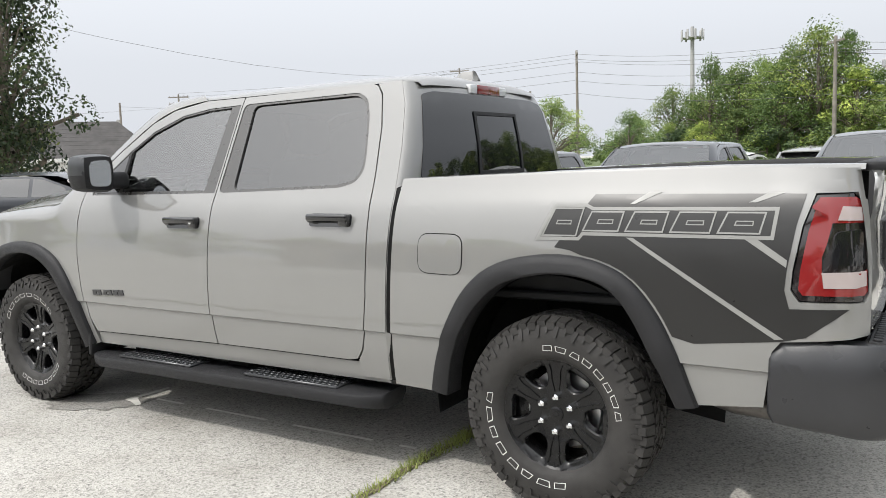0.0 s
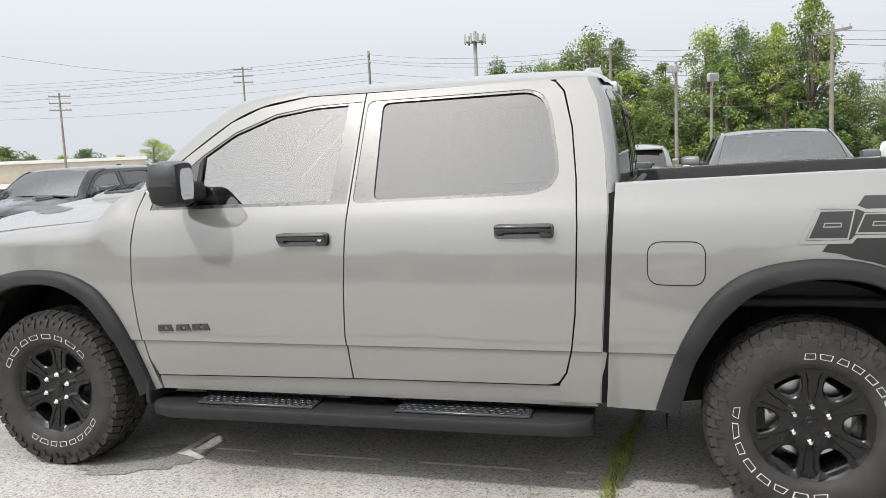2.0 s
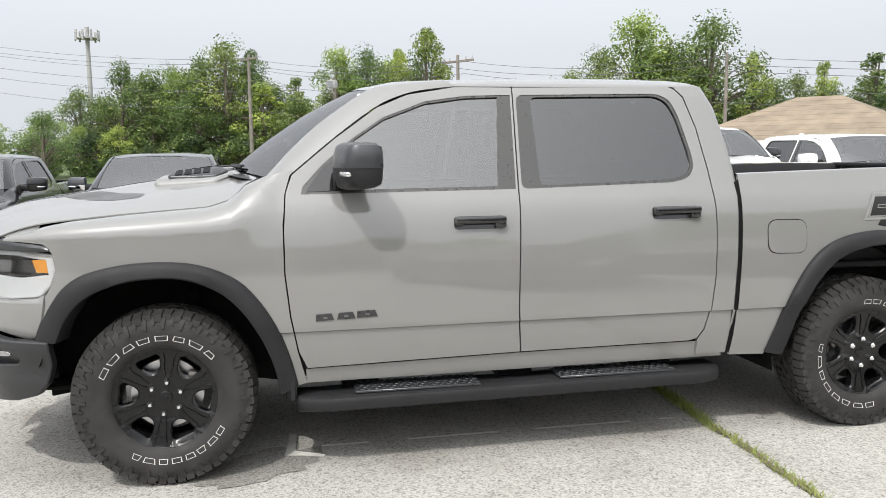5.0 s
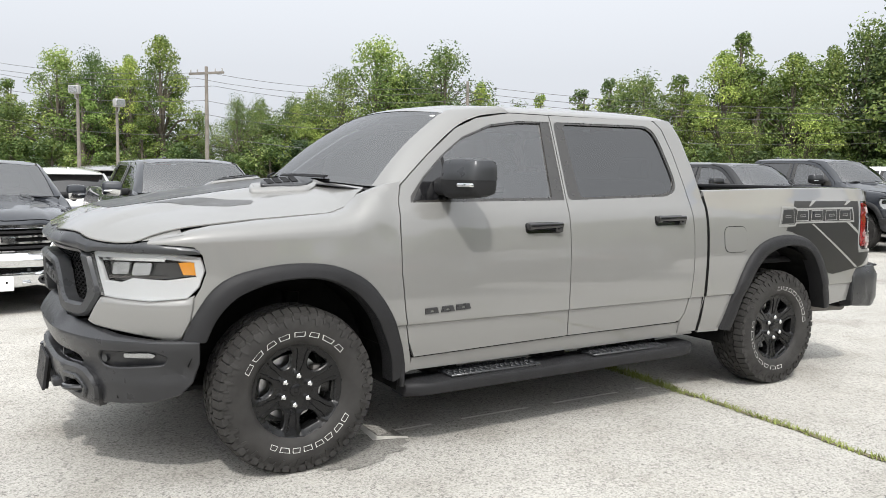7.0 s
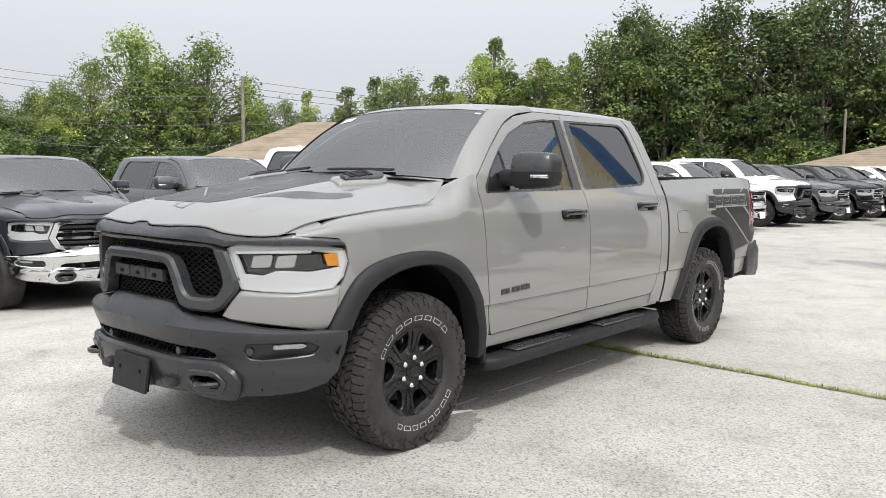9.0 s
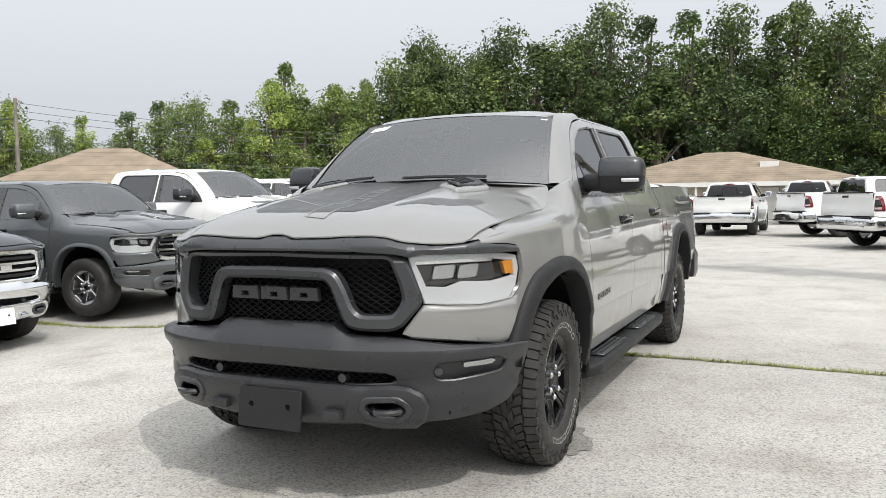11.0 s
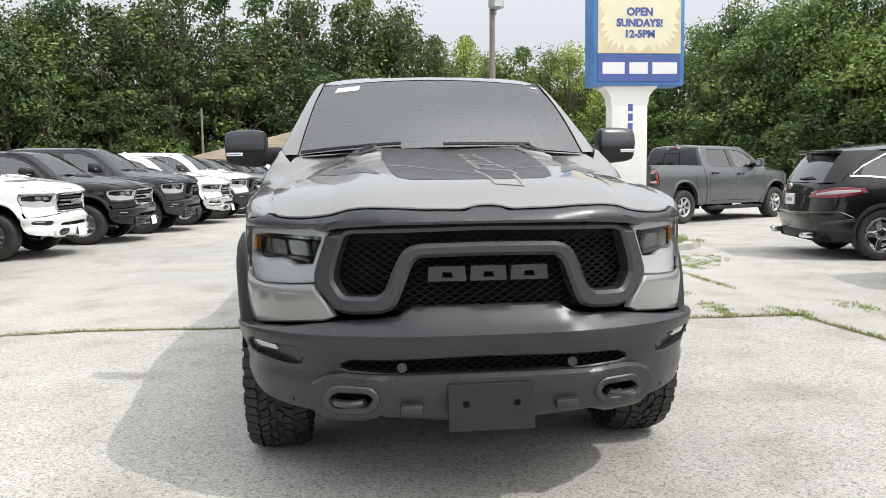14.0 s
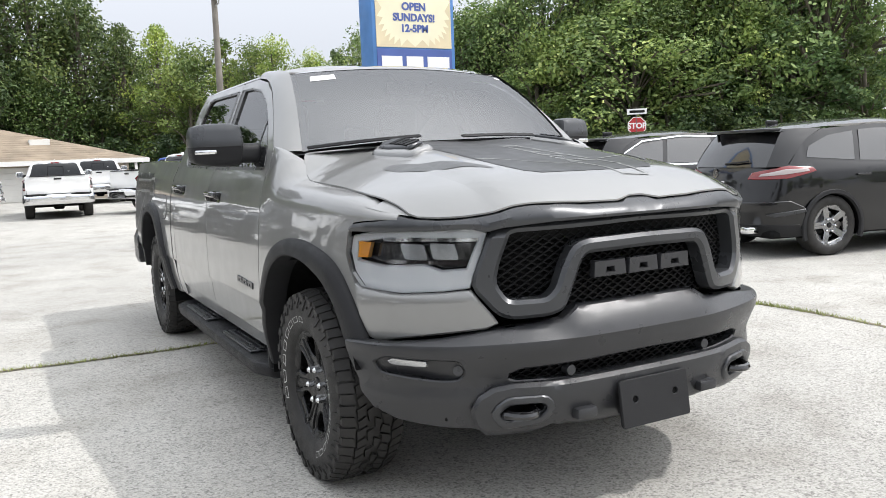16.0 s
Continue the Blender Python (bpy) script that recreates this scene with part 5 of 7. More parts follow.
    half = [(0.0, 0.812), (0.288, 0.810), (0.36, 0.768), (0.60, 0.750), (0.80, 0.722), (0.93, 0.708), (0.985, 0.704), (1.001, 0.70), (1.001, 0.60), (0.994, 0.51), (0.978, 0.455), (0.93, 0.425), (0.80, 0.405), (0.70, 0.398), (0.645, 0.372), (0.51, 0.372), (0.42, 0.395), (0.17, 0.368), (0.0, 0.368)]
    ub = B(half)
    out = ub + [(-a, b) for a, b in ub[-2:0:-1]]
    slot = B([(0.582, 0.575), (0.575, 0.60), (0.53, 0.618), (0.0, 0.629), (-0.53, 0.618), (-0.575, 0.60), (-0.582, 0.575), (-0.55, 0.562), (-0.41, 0.556), (0.0, 0.552), (0.41, 0.556), (0.55, 0.562)])
    hooks = [rounded(B([(s * 0.628, 0.462), (s * 0.585, 0.500), (s * 0.455, 0.497), (s * 0.435, 0.465), (s * 0.47, 0.425), (s * 0.60, 0.420)]), 0.02, 3) for s in (1, -1)]
    fogs = [rounded(B([(s * 0.715, 0.610), (s * 0.735, 0.660), (s * 0.93, 0.672), (s * 0.965, 0.64), (s * 0.955, 0.595), (s * 0.80, 0.572), (s * 0.74, 0.575)]), 0.02, 3) for s in (1, -1)]
    bz = [0.39, 0.42, 0.45, 0.48, 0.50, 0.525, 0.55, 0.60, 0.63, 0.65, 0.67, 0.70, 0.712, 0.735, 0.76, 0.785]
    def bmap(a, b, d):
        # a shelf under the grille
        u = np.abs(a)
        shelf = 0.030 * (lambda k: k * k * (3 - 2 * k))(np.clip((0.42 - u) / 0.13, 0, 1)) * np.interp(b, [0.70, 0.75, 0.80, 0.82], [0, 1, 1, 0.6])
        return BNOSE(a, b, d + shelf)
    bump_ob = part("front_bumper", sheet(out, [slot, *hooks, *fogs], bmap, steps(-1.6, 1.6, 0.04), bz, 0.05, 0.006), bmat, root, "charcoal satin steel front bumper" if style == "offroad" else "chrome front bumper", 24)
    lh = [(0.0, 0.546), (0.42, 0.545), (0.56, 0.550), (0.625, 0.542), (0.675, 0.515), (0.697, 0.47), (0.685, 0.42), (0.650, 0.376), (0.51, 0.374), (0.42, 0.402), (0.17, 0.378), (0.0, 0.374)]
    lu = B(lh)
    part("lower_bar", sheet(lu + [(-a, b) for a, b in lu[-2:0:-1]], hooks, BNOSE, steps(-1.6, 1.6, 0.05), [0.40, 0.43, 0.46, 0.49, 0.52], 0.05, 0.013, 0.034), bmat, bump_ob, "", 36)
    deep = B([(1.0, 0.69), (1.0, 0.52), (0.62, 0.40), (-0.62, 0.40), (-1.0, 0.52), (-1.0, 0.69), (-0.55, 0.72), (0.55, 0.72)])
    part("bumper_backing", sheet(deep, [], BNOSE, steps(-1.6, 1.6, 0.06), [0.5, 0.6], 0, base=-0.07), SHADE, bump_ob)
    part("bumper_mesh", honeycomb(BNOSE, inside(shrink(slot, -0.02)), -0.60, 0.60, 0.548, 0.635, 0.046, 0.0115, -0.035), MESHBLACK, bump_ob, "black honeycomb insert")
    for s in (1, -1):
        p = BNOSE(np.array([s * float(by(0.336))]), np.array([0.585]), np.array([0.0]))[0]
        part("parking_sensor", rod((p[0] - 0.04, p[1], p[2]), (p[0] - 0.002, p[1], p[2]), 0.019, 18), SATIN, bump_ob)
        p = BNOSE(np.array([s * float(by(0.744))]), np.array([0.618]), np.array([-0.012]))[0]
        part("parking_sensor", rod((p[0] - 0.03, p[1] - s * 0.02, p[2]), (p[0] + 0.002, p[1] + s * 0.002, p[2]), 0.018, 18), SATIN, bump_ob)
        pock = B([(s * 0.71, 0.60), (s * 0.73, 0.665), (s * 0.935, 0.678), (s * 0.97, 0.64), (s * 0.96, 0.59), (s * 0.74, 0.568)])
        part("fog_lamp_pocket", sheet(pock, [], BNOSE, [], [], 0.0, base=-0.016), BUMPER, bump_ob)
        lens = rounded(B([(s * 0.835, 0.630), (s * 0.838, 0.650), (s * 0.922, 0.657), (s * 0.936, 0.646), (s * 0.928, 0.634)]), 0.006, 3)
        part("fog_lamp", sheet(lens, [], BNOSE, steps(-1.6, 1.6, 0.03), [], 0.02, 0.003, -0.014), LAMPDIM, bump_ob, "clear fog lamp")
        ring = hooks[0 if s > 0 else 1]
        part("hook_bezel", sheet(shrink(ring, -0.016), [shrink(ring, 0.004)], BNOSE, steps(-1.6, 1.6, 0.05), [], 0.02, 0.005, 0.044), SATIN, bump_ob, "satin bezel round the tow hook")
        # tow hook: a bent bar across its opening
        hk = []
        for t in np.linspace(0, math.pi, 9):
            hk.append((2.755 + 0.085 * math.sin(t), s * (0.53 + 0.065 * math.cos(t)), 0.458))
        part("tow_hook", pipe(hk, 0.015, 8), GLOSS, bump_ob, "black tow hook")
        part("tow_hook_recess", brick((2.66, s * 0.53 - 0.10, 0.41), (2.70, s * 0.53 + 0.10, 0.51), 0.01, 1), SHADE, bump_ob)
        part("lower_pad", brick((2.80, s * 0.30 - 0.045, 0.410), (2.872, s * 0.30 + 0.045, 0.452), 0.012, 2), bmat, bump_ob)
    # number-plate holder
    tilt = pose(2.894, 0, 0.44, 0, -8, 0)
    def pmap(a, b, d):
        return np.stack([d, a, b], 1)
    dots = [[(c + 0.015 * math.cos(t), 0.012 + 0.015 * math.sin(t)) for t in np.linspace(0, 2 * math.pi, 14, endpoint=False)] for c in (-0.098, 0.098)]
    hold = sheet(rounded([(-0.163, -0.086), (0.163, -0.086), (0.163, 0.086), (-0.163, 0.086)], 0.006, 2), dots, pmap, [], [], 0.014, 0.002)
    hold.transform(tilt)
    plate = part("plate_holder", hold, PLASTIC if style == "offroad" else PAPER, root, "empty black number-plate holder" if style == "offroad" else "white dealer plate")
    dark = brick((-0.03, -0.155, -0.08), (-0.008, 0.155, 0.08), 0.002, 1)
    dark.transform(tilt)
    part("plate_backing", dark, SHADE, plate)
    rest = brick((-0.11, -0.13, -0.05), (-0.02, 0.13, 0.03), 0.01, 1)
    rest.transform(tilt)
    part("plate_bracket", rest, BUMPER, plate)


def build_tail_bumper(root, style, fine, panel, twin):
    bmat = BUMPER if style == "offroad" else CHROME
    end = float(PU[-1])
    def tmap(u, z, d):
        back = np.interp(u, [float(ux(-2.68)), float(ux(-2.90)), float(ux(-2.985)), end], [0.012, 0.022, 0.10, 0.14])
        p = skin(u, np.full_like(z, 0.9), d + back + np.interp(z, [0.50, 0.56, 0.74, 0.80], [-0.02, 0.0, 0.0, -0.03]))
        p[:, 2] = z
        return p
    o = [(float(ux(-2.685)), 0.555), (float(ux(-2.69)), 0.765), (float(ux(-2.72)), 0.806), (end, 0.806), (end, 0.50), (float(ux(-2.95)), 0.50), (float(ux(-2.70)), 0.52)]
    b = sheet(o, [], tmap, steps(4.5, 8, 0.05), [0.53, 0.56, 0.62, 0.68, 0.74, 0.78], 0.10, 0.008)
    pair = twin("rear_bumper", b, bmat, None, "charcoal satin rear bumper" if style == "offroad" else "chrome rear bumper", 36)
    pad = bmesh.new()
    brick((-3.125, 0.35, 0.800), (-2.98, 0.95, 0.818), 0.006, 1, pad)
    for k in range(14):
        for j in range(3):
            brick((-3.11 + 0.042 * j, 0.37 + 0.04 * k, 0.818), (-3.08 + 0.042 * j, 0.395 + 0.04 * k, 0.824), 0.003, 1, pad)
    twin("step_pad", pad, PLASTIC, pair, "ribbed black step pad")
    low = brick((-3.02, 0.30, 0.468), (-2.80, 0.86, 0.508), 0.018, 2)
    twin("bumper_valance", low, PLASTIC, pair)
    part("tow_hitch", brick((-3.08, -0.06, 0.42), (-2.8, 0.06, 0.53), 0.012, 2), SHADE, root)


def build_cabin(root, fine, twin):
    fl = bmesh.new()
    brick((-1.0, -0.88, 0.56), (1.3, 0.88, 0.62), 0, 1, fl)
    part("cabin_floor", fl, INTERIOR, root)
    dash = brick((1.02, -0.86, 0.98), (1.42, 0.86, 1.36), 0.07, 3)
    part("dashboard", dash, INTERIOR, root, "black dashboard")
    part("headliner", brick((-0.95, -0.66, 1.845), (0.78, 0.66, 1.858), 0.004, 1), INTERIORGREY, root)
    part("cabin_back_trim", brick((-1.02, -0.80, 0.62), (-0.97, 0.80, 1.40), 0.01, 1), INTERIOR, root)
    twin("door_trim", brick((-0.85, 0.87, 0.62), (1.2, 0.90, 1.33), 0.01, 1), INTERIOR)
    for y in (0.40, -0.40):
        s = brick((0.02, y - 0.26, 0.72), (0.55, y + 0.26, 0.96), 0.06, 3)
        brick((-0.02, y - 0.25, 0.90), (0.14, y + 0.25, 1.52), 0.06, 3, s, Matrix.Translation((0.06, 0, 0.9)) @ pose(0, 0, 0, 0, -10, 0) @ Matrix.Translation((-0.06, 0, -0.9)))
        part("front_seat", s, INTERIOR, root, "black cloth front seat")
        part("head_rest", brick((-0.13, y - 0.14, 1.54), (-0.03, y + 0.14, 1.74), 0.04, 3), INTERIOR, root)
    s = brick((-0.80, -0.75, 0.70), (-0.35, 0.75, 0.95), 0.05, 3)
    brick((-0.93, -0.75, 0.9), (-0.78, 0.75, 1.46), 0.05, 3, s)
    part("rear_bench", s, INTERIOR, root, "black cloth rear bench")
    for y in (0.45, -0.45):
        part("head_rest", brick((-0.93, y - 0.13, 1.47), (-0.84, y + 0.13, 1.62), 0.035, 2), INTERIOR, root)
    ring = [(0.78 + 0.07 * math.sin(t), 0.40 + 0.19 * math.cos(t), 1.24 + 0.18 * math.sin(t)) for t in np.linspace(0, 2 * math.pi, 21)]
    w = pipe(ring, 0.016, 8)
    rod((0.79, 0.40, 1.24), (1.1, 0.40, 1.14), 0.05, 10, None, w)
    rod((0.78, 0.22, 1.24), (0.78, 0.58, 1.24), 0.02, 8, None, w)
    part("steering_wheel", w, INTERIOR, root, "black steering wheel")
    part("rear_view_mirror", brick((0.86, -0.12, 1.73), (0.89, 0.12, 1.80), 0.012, 2), INTERIOR, root)


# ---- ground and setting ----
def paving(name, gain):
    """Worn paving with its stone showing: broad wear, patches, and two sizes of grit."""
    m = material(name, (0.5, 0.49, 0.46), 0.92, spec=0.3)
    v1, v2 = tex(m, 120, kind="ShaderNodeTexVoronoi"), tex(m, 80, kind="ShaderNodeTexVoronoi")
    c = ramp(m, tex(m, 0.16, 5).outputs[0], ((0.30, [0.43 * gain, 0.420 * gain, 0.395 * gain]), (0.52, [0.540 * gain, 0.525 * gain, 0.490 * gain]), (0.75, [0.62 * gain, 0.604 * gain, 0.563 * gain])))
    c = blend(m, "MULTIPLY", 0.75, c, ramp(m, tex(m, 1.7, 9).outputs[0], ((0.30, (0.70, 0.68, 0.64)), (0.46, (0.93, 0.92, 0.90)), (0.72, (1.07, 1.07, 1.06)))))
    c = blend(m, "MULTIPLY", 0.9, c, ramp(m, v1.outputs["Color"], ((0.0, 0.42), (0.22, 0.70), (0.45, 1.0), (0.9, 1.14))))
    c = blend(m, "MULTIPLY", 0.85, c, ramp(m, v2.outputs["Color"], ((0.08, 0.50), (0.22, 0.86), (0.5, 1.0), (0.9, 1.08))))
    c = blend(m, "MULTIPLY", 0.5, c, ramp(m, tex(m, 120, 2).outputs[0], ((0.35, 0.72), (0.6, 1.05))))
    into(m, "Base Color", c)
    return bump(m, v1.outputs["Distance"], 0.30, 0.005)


PAVING = paving("worn_paving", 0.885)

TURF = grained("rough_grass_ground", (0.085, 0.12, 0.035), 0.95, 0.4, 0.6, 0.6, 12)
BLADE = grained("grass_blade", (0.24, 0.28, 0.075), 0.8, 0.35, 3.0)
CONCRETE = grained("kerb_concrete", (0.42, 0.40, 0.36), 0.9, 0.2, 3.0, 0.5, 40)
LINE = grained("worn_white_line", (0.62, 0.61, 0.57), 0.85, 0.15, 12, 0.2, 80)
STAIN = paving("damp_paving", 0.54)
SOIL = grained("joint_soil", (0.16, 0.135, 0.09), 0.95, 0.3, 20, 0.5, 90)



def lot_z(x, y):
    """The lot falls gently to a drain along the row of parked pickups."""
    k = lambda v, a, b: (lambda t: t * t * (3 - 2 * t))(min(1.0, max(0.0, (v - a) / (b - a))))
    return -0.22 * k(-y, 2.8, 6.6) * k(y, -26, -13) * k(x, -4.4, -0.8)


_c = [-1600, -700, -300, -120, -60, -40, *np.arange(-30, 30.1, 0.8), 40, 60, 120, 300, 700, 1600]
ground = finish("ground", surface([[(x, y, lot_z(x, y)) for x in _c] for y in _c]), PAVING)
if ground.data.polygons[0].normal.z < 0:
    ground.data.flip_normals()
tagged(ground, "pale worn paving with exposed stone specks", "paving", kind="structure")


def flat(name, pts, z, mat, label, cat, kind="structure", thick=0.0):
    bm = bmesh.new()
    f = bm.faces.new([bm.verts.new((x, y, z)) for x, y in pts])
    if f.normal.z < 0 or (f.normal_update() or f.normal.z < 0):
        f.normal_flip()
    if thick:
        r = bmesh.ops.extrude_face_region(bm, geom=[f])
        for v in r["geom"]:
            if isinstance(v, bmesh.types.BMVert):
                v.co.z -= thick
        bmesh.ops.recalc_face_normals(bm, faces=bm.faces)
    bmesh.ops.triangulate(bm, faces=[x for x in bm.faces if len(x.verts) > 4])
    return tagged(finish(name, bm, mat, smooth=0), label, cat, kind=kind)


def blot(cx, cy, rx, ry, seed, n=26, turn=0.0, rough=0.35):
    rnd = random.Random(seed)
    k = [1 + rough * (rnd.random() - 0.5) for _ in range(n)]
    k = [(k[i - 1] + 2 * k[i] + k[(i + 1) % n]) / 4 for i in range(n)]
    out = []
    for i in range(n):
        a = 2 * math.pi * i / n
        x, y = rx * k[i] * math.cos(a), ry * k[i] * math.sin(a)
        out.append((cx + x * math.cos(turn) - y * math.sin(turn), cy + x * math.sin(turn) + y * math.cos(turn)))
    return out


# grass beyond the lot, on which the woods stand
ring = []
for k in range(0, 61):
    a = radians(-62 - k * 3.0)
    ring.append((a, 44 if -170 < -62 - k * 3.0 else 40))
bm = bmesh.new()
rows = [[bm.verts.new((r * math.cos(a), r * math.sin(a), 0.03)) for r in (r0 + 2 * math.sin(9 * a), 500)] for a, r0 in ring]
for p, q in zip(rows, rows[1:]):
    bm.faces.new((p[0], p[1], q[1], q[0]))
bmesh.ops.recalc_face_normals(bm, faces=bm.faces)
if sum(f.normal.z for f in bm.faces) < 0:
    bmesh.ops.reverse_faces(bm, faces=bm.faces)
tagged(finish("verge", bm, TURF, smooth=0), "rough grass at the edge of the woods", "grass", kind="structure")

# joint between two pours of paving, with soil in it
def joint_x(y):
    return -1.08 + 0.055 * y + 0.012 * math.sin(3.1 * y) + 0.008 * math.sin(9.7 * y)


ys = np.linspace(-16, 3.5, 160)
bm = surface([[(joint_x(y) - 0.018 - 0.008 * math.sin(17 * y), y, lot_z(joint_x(y), y) + 0.006), (joint_x(y) + 0.018 + 0.008 * math.sin(23 * y), y, lot_z(joint_x(y), y) + 0.006)] for y in ys])
turn_out(bm, lambda f: f.normal.z)
tagged(finish("paving_joint", bm, SOIL, smooth=0), "soil-filled joint in the paving", "joint", kind="structure")
bm = surface([[(x, 3.50 + 0.05 * math.sin(2 * x) - 0.02, 0.004), (x, 3.50 + 0.05 * math.sin(2 * x) + 0.025, 0.004)] for x in np.linspace(-1.2, 6, 60)])
turn_out(bm, lambda f: f.normal.z)
tagged(finish("paving_joint", bm, SOIL, smooth=0), "soil-filled joint in the paving", "joint", kind="structure")


def tuft_mesh(spots, seed):
    """Blades of grass: spots of (x, y, z, spread, count, height)."""
    rnd = random.Random(seed)
    vs, fs = [], []
    for x, y, z, sp, n, h in spots:
        for _ in range(n):
            a, r = rnd.uniform(0, 6.283), sp * math.sqrt(rnd.random())
            px, py = x + r * math.cos(a), y + r * math.sin(a)
            b, hh, w = rnd.uniform(0, 6.283), h * rnd.uniform(0.4, 1.2), rnd.uniform(0.0025, 0.005)
            lx, ly = hh * rnd.uniform(-0.8, 0.8), hh * rnd.uniform(-0.8, 0.8)
            k = len(vs)
            vs += [(px - w * math.cos(b), py - w * math.sin(b), z), (px + w * math.cos(b), py + w * math.sin(b), z), (px + lx, py + ly, z + hh)]
            fs.append((k, k + 1, k + 2))
    me = bpy.data.meshes.new("grass")
    me.from_pydata(vs, [], fs)
    me.materials.append(BLADE)
    return me


rnd = random.Random(5)
spots = []
for y in np.arange(-12, 3.5, 0.045):
    lush = 0.35 + 0.65 * max(0.0, math.sin(1.7 * y + 0.6) * 0.6 + math.sin(4.3 * y) * 0.4)
    if y < 0.0 and y > -4:
        lush *= 0.45
    spots.append((joint_x(y), y, lot_z(joint_x(y), y) + 0.003, 0.030 + 0.026 * lush, int(7 + 34 * lush), 0.026 + 0.018 * lush))
for x in np.arange(-1.2, 6, 0.05):
    lush = 0.5 + 0.5 * math.sin(2.3 * x + 1)
    spots.append((x, 3.5 + 0.05 * math.sin(2 * x), 0.003, 0.05, int(4 + 22 * lush), 0.035))
tagged(new("joint_grass", tuft_mesh(spots, 3)), "short grass growing out of the paving joint", "grass", kind="stuff")
spots = []
for x, y, rx, ry in ((-6.2, 4.2, 0.5, 0.25), (-5.4, 4.6, 0.5, 0.3), (-4.05, 3.5, 0.22, 0.12), (-2.28, 2.95, 0.16, 0.09), (-1.45, 2.9, 0.3, 0.12), (-1.0, 3.4, 0.35, 0.2), (-4.9, 4.3, 0.5, 0.2), (-1.15, 4.2, 0.4, 0.15), (-1.2, 2.85, 0.3, 0.1), (-6.3, 3.55, 0.55, 0.16), (-7.3, 3.45, 0.8, 0.12), (-5.6, 3.9, 0.7, 0.18), (-8.6, 3.48, 0.7, 0.1), (-4.6, 4.0, 0.5, 0.1), (-3.2, 3.62, 0.7, 0.05)):
    for _ in range(int(60 * (rx + ry))):
        a, r = rnd.uniform(0, 6.283), math.sqrt(rnd.random())
        spots.append((x + rx * r * math.cos(a), y + ry * r * math.sin(a), 0.0, 0.05, 9, 0.032))
for _ in range(150):
    spots.append((rnd.uniform(-9.6, -6.7), rnd.uniform(3.4, 5.4), 0.10, 0.10, 22, 0.07))
tagged(new("weed_patches", tuft_mesh(spots, 4)), "patches of weedy grass in cracks and round the sign", "grass", kind="stuff")

# worn paint dashes and stains
for x0, x1 in ((1.115, 0.866), (0.654, 0.144), (-0.056, -0.622), (-0.80, -0.90)):
    flat("paint_dash", [(x0, 0.630), (x1, 0.630), (x1, 0.654), (x0, 0.654)], 0.004, LINE, "faded thin white paint dash", "road marking")
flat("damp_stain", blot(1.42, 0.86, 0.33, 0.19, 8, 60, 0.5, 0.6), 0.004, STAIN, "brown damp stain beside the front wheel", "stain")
flat("damp_stain", [(1.275, 0.425), (1.236, 0.435), (1.245, 0.58), (1.250, 0.69), (1.10, 0.775), (1.112, 0.806), (1.22, 0.765), (1.306, 0.748), (1.285, 0.58)], 0.0055, LINE, "worn white paint corner beside the front wheel", "road marking")

# raised island with the sign
flat("kerb_island", rounded([(-14, 3.65), (-7.2, 3.62), (-6.55, 3.95), (-6.45, 4.8), (-7.2, 5.4), (-14, 5.4)], 0.35, 5), 0.10, CONCRETE, "low concrete kerb island", "kerb", thick=0.16)
flat("island_soil", blot(-8.1, 4.4, 1.5, 0.85, 21, 30), 0.104, TURF, "patchy grass on the kerb island", "grass")

SIGNBLUE = grained("sign_blue", (0.085, 0.13, 0.36), 0.45, 0.12, 2.0, spec=0.4)
SIGNFRAME = grained("sign_frame_blue", (0.09, 0.23, 0.52), 0.5, 0.15, 2.0)
CREAM = grained("sign_cream", (0.82, 0.77, 0.56), 0.5, 0.06, 2.0)
RAYS = grained("sign_rays", (0.70, 0.60, 0.40), 0.5, 0.08, 3.0)
CONEWHITE = grained("white_masonry_paint", (0.76, 0.75, 0.72), 0.75, 0.08, 1.5, 0.25, 30)
WOOD = grained("weathered_post", (0.40, 0.31, 0.19), 0.85, 0.25, 5, 0.4, 60)
POLEWOOD = grained("grey_pole_wood", (0.21, 0.19, 0.165), 0.9, 0.25, 2, 0.4, 25)


def lettering(name, text, size, m, mat, parent, label):
    c = bpy.data.curves.new("letters", "FONT")
    c.body, c.size, c.align_x, c.align_y, c.extrude, c.offset = text, size, "CENTER", "CENTER", 0.004, 0.008 * size / 0.2
    c.resolution_u = 3
    tmp = new("letters", c)
    bpy.context.view_layer.update()
    me = bpy.data.meshes.new_from_object(tmp.evaluated_get(bpy.context.evaluated_depsgraph_get()))
    bpy.data.objects.remove(tmp)
    me.materials.clear()
    me.materials.append(mat)
    ob = new(name, me)
    ob.parent, ob.matrix_basis = parent, m
    ob["label"] = label
    return ob


SX = -7.7
sign = thing("roadside_sign", "blue and cream dealer sign on a white pylon", "sign", pose(SX, 4.19, 0.10))
part("pylon", brick((-0.16, -0.315, -0.12), (0.16, 0.315, 2.50), 0.02, 2), CONEWHITE, sign, "white painted pylon")
cap = surface([[(x, y, z) for x, y in ((-h, -w), (h, -w), (h, w), (-h, w))] for w, h, z in ((0.316, 0.162, 2.28), (0.335, 0.17, 2.42), (0.40, 0.18, 2.52), (0.47, 0.19, 2.57), (0.47, 0.19, 2.60))], True)
bmesh.ops.recalc_face_normals(cap, faces=cap.faces)
part("pylon_head", cap, CONEWHITE, sign)
box_ = part("sign_cabinet", brick((-0.30, -0.65, 2.60), (0.22, 0.92, 5.60), 0.02, 2), SIGNFRAME, sign, "blue sign cabinet")
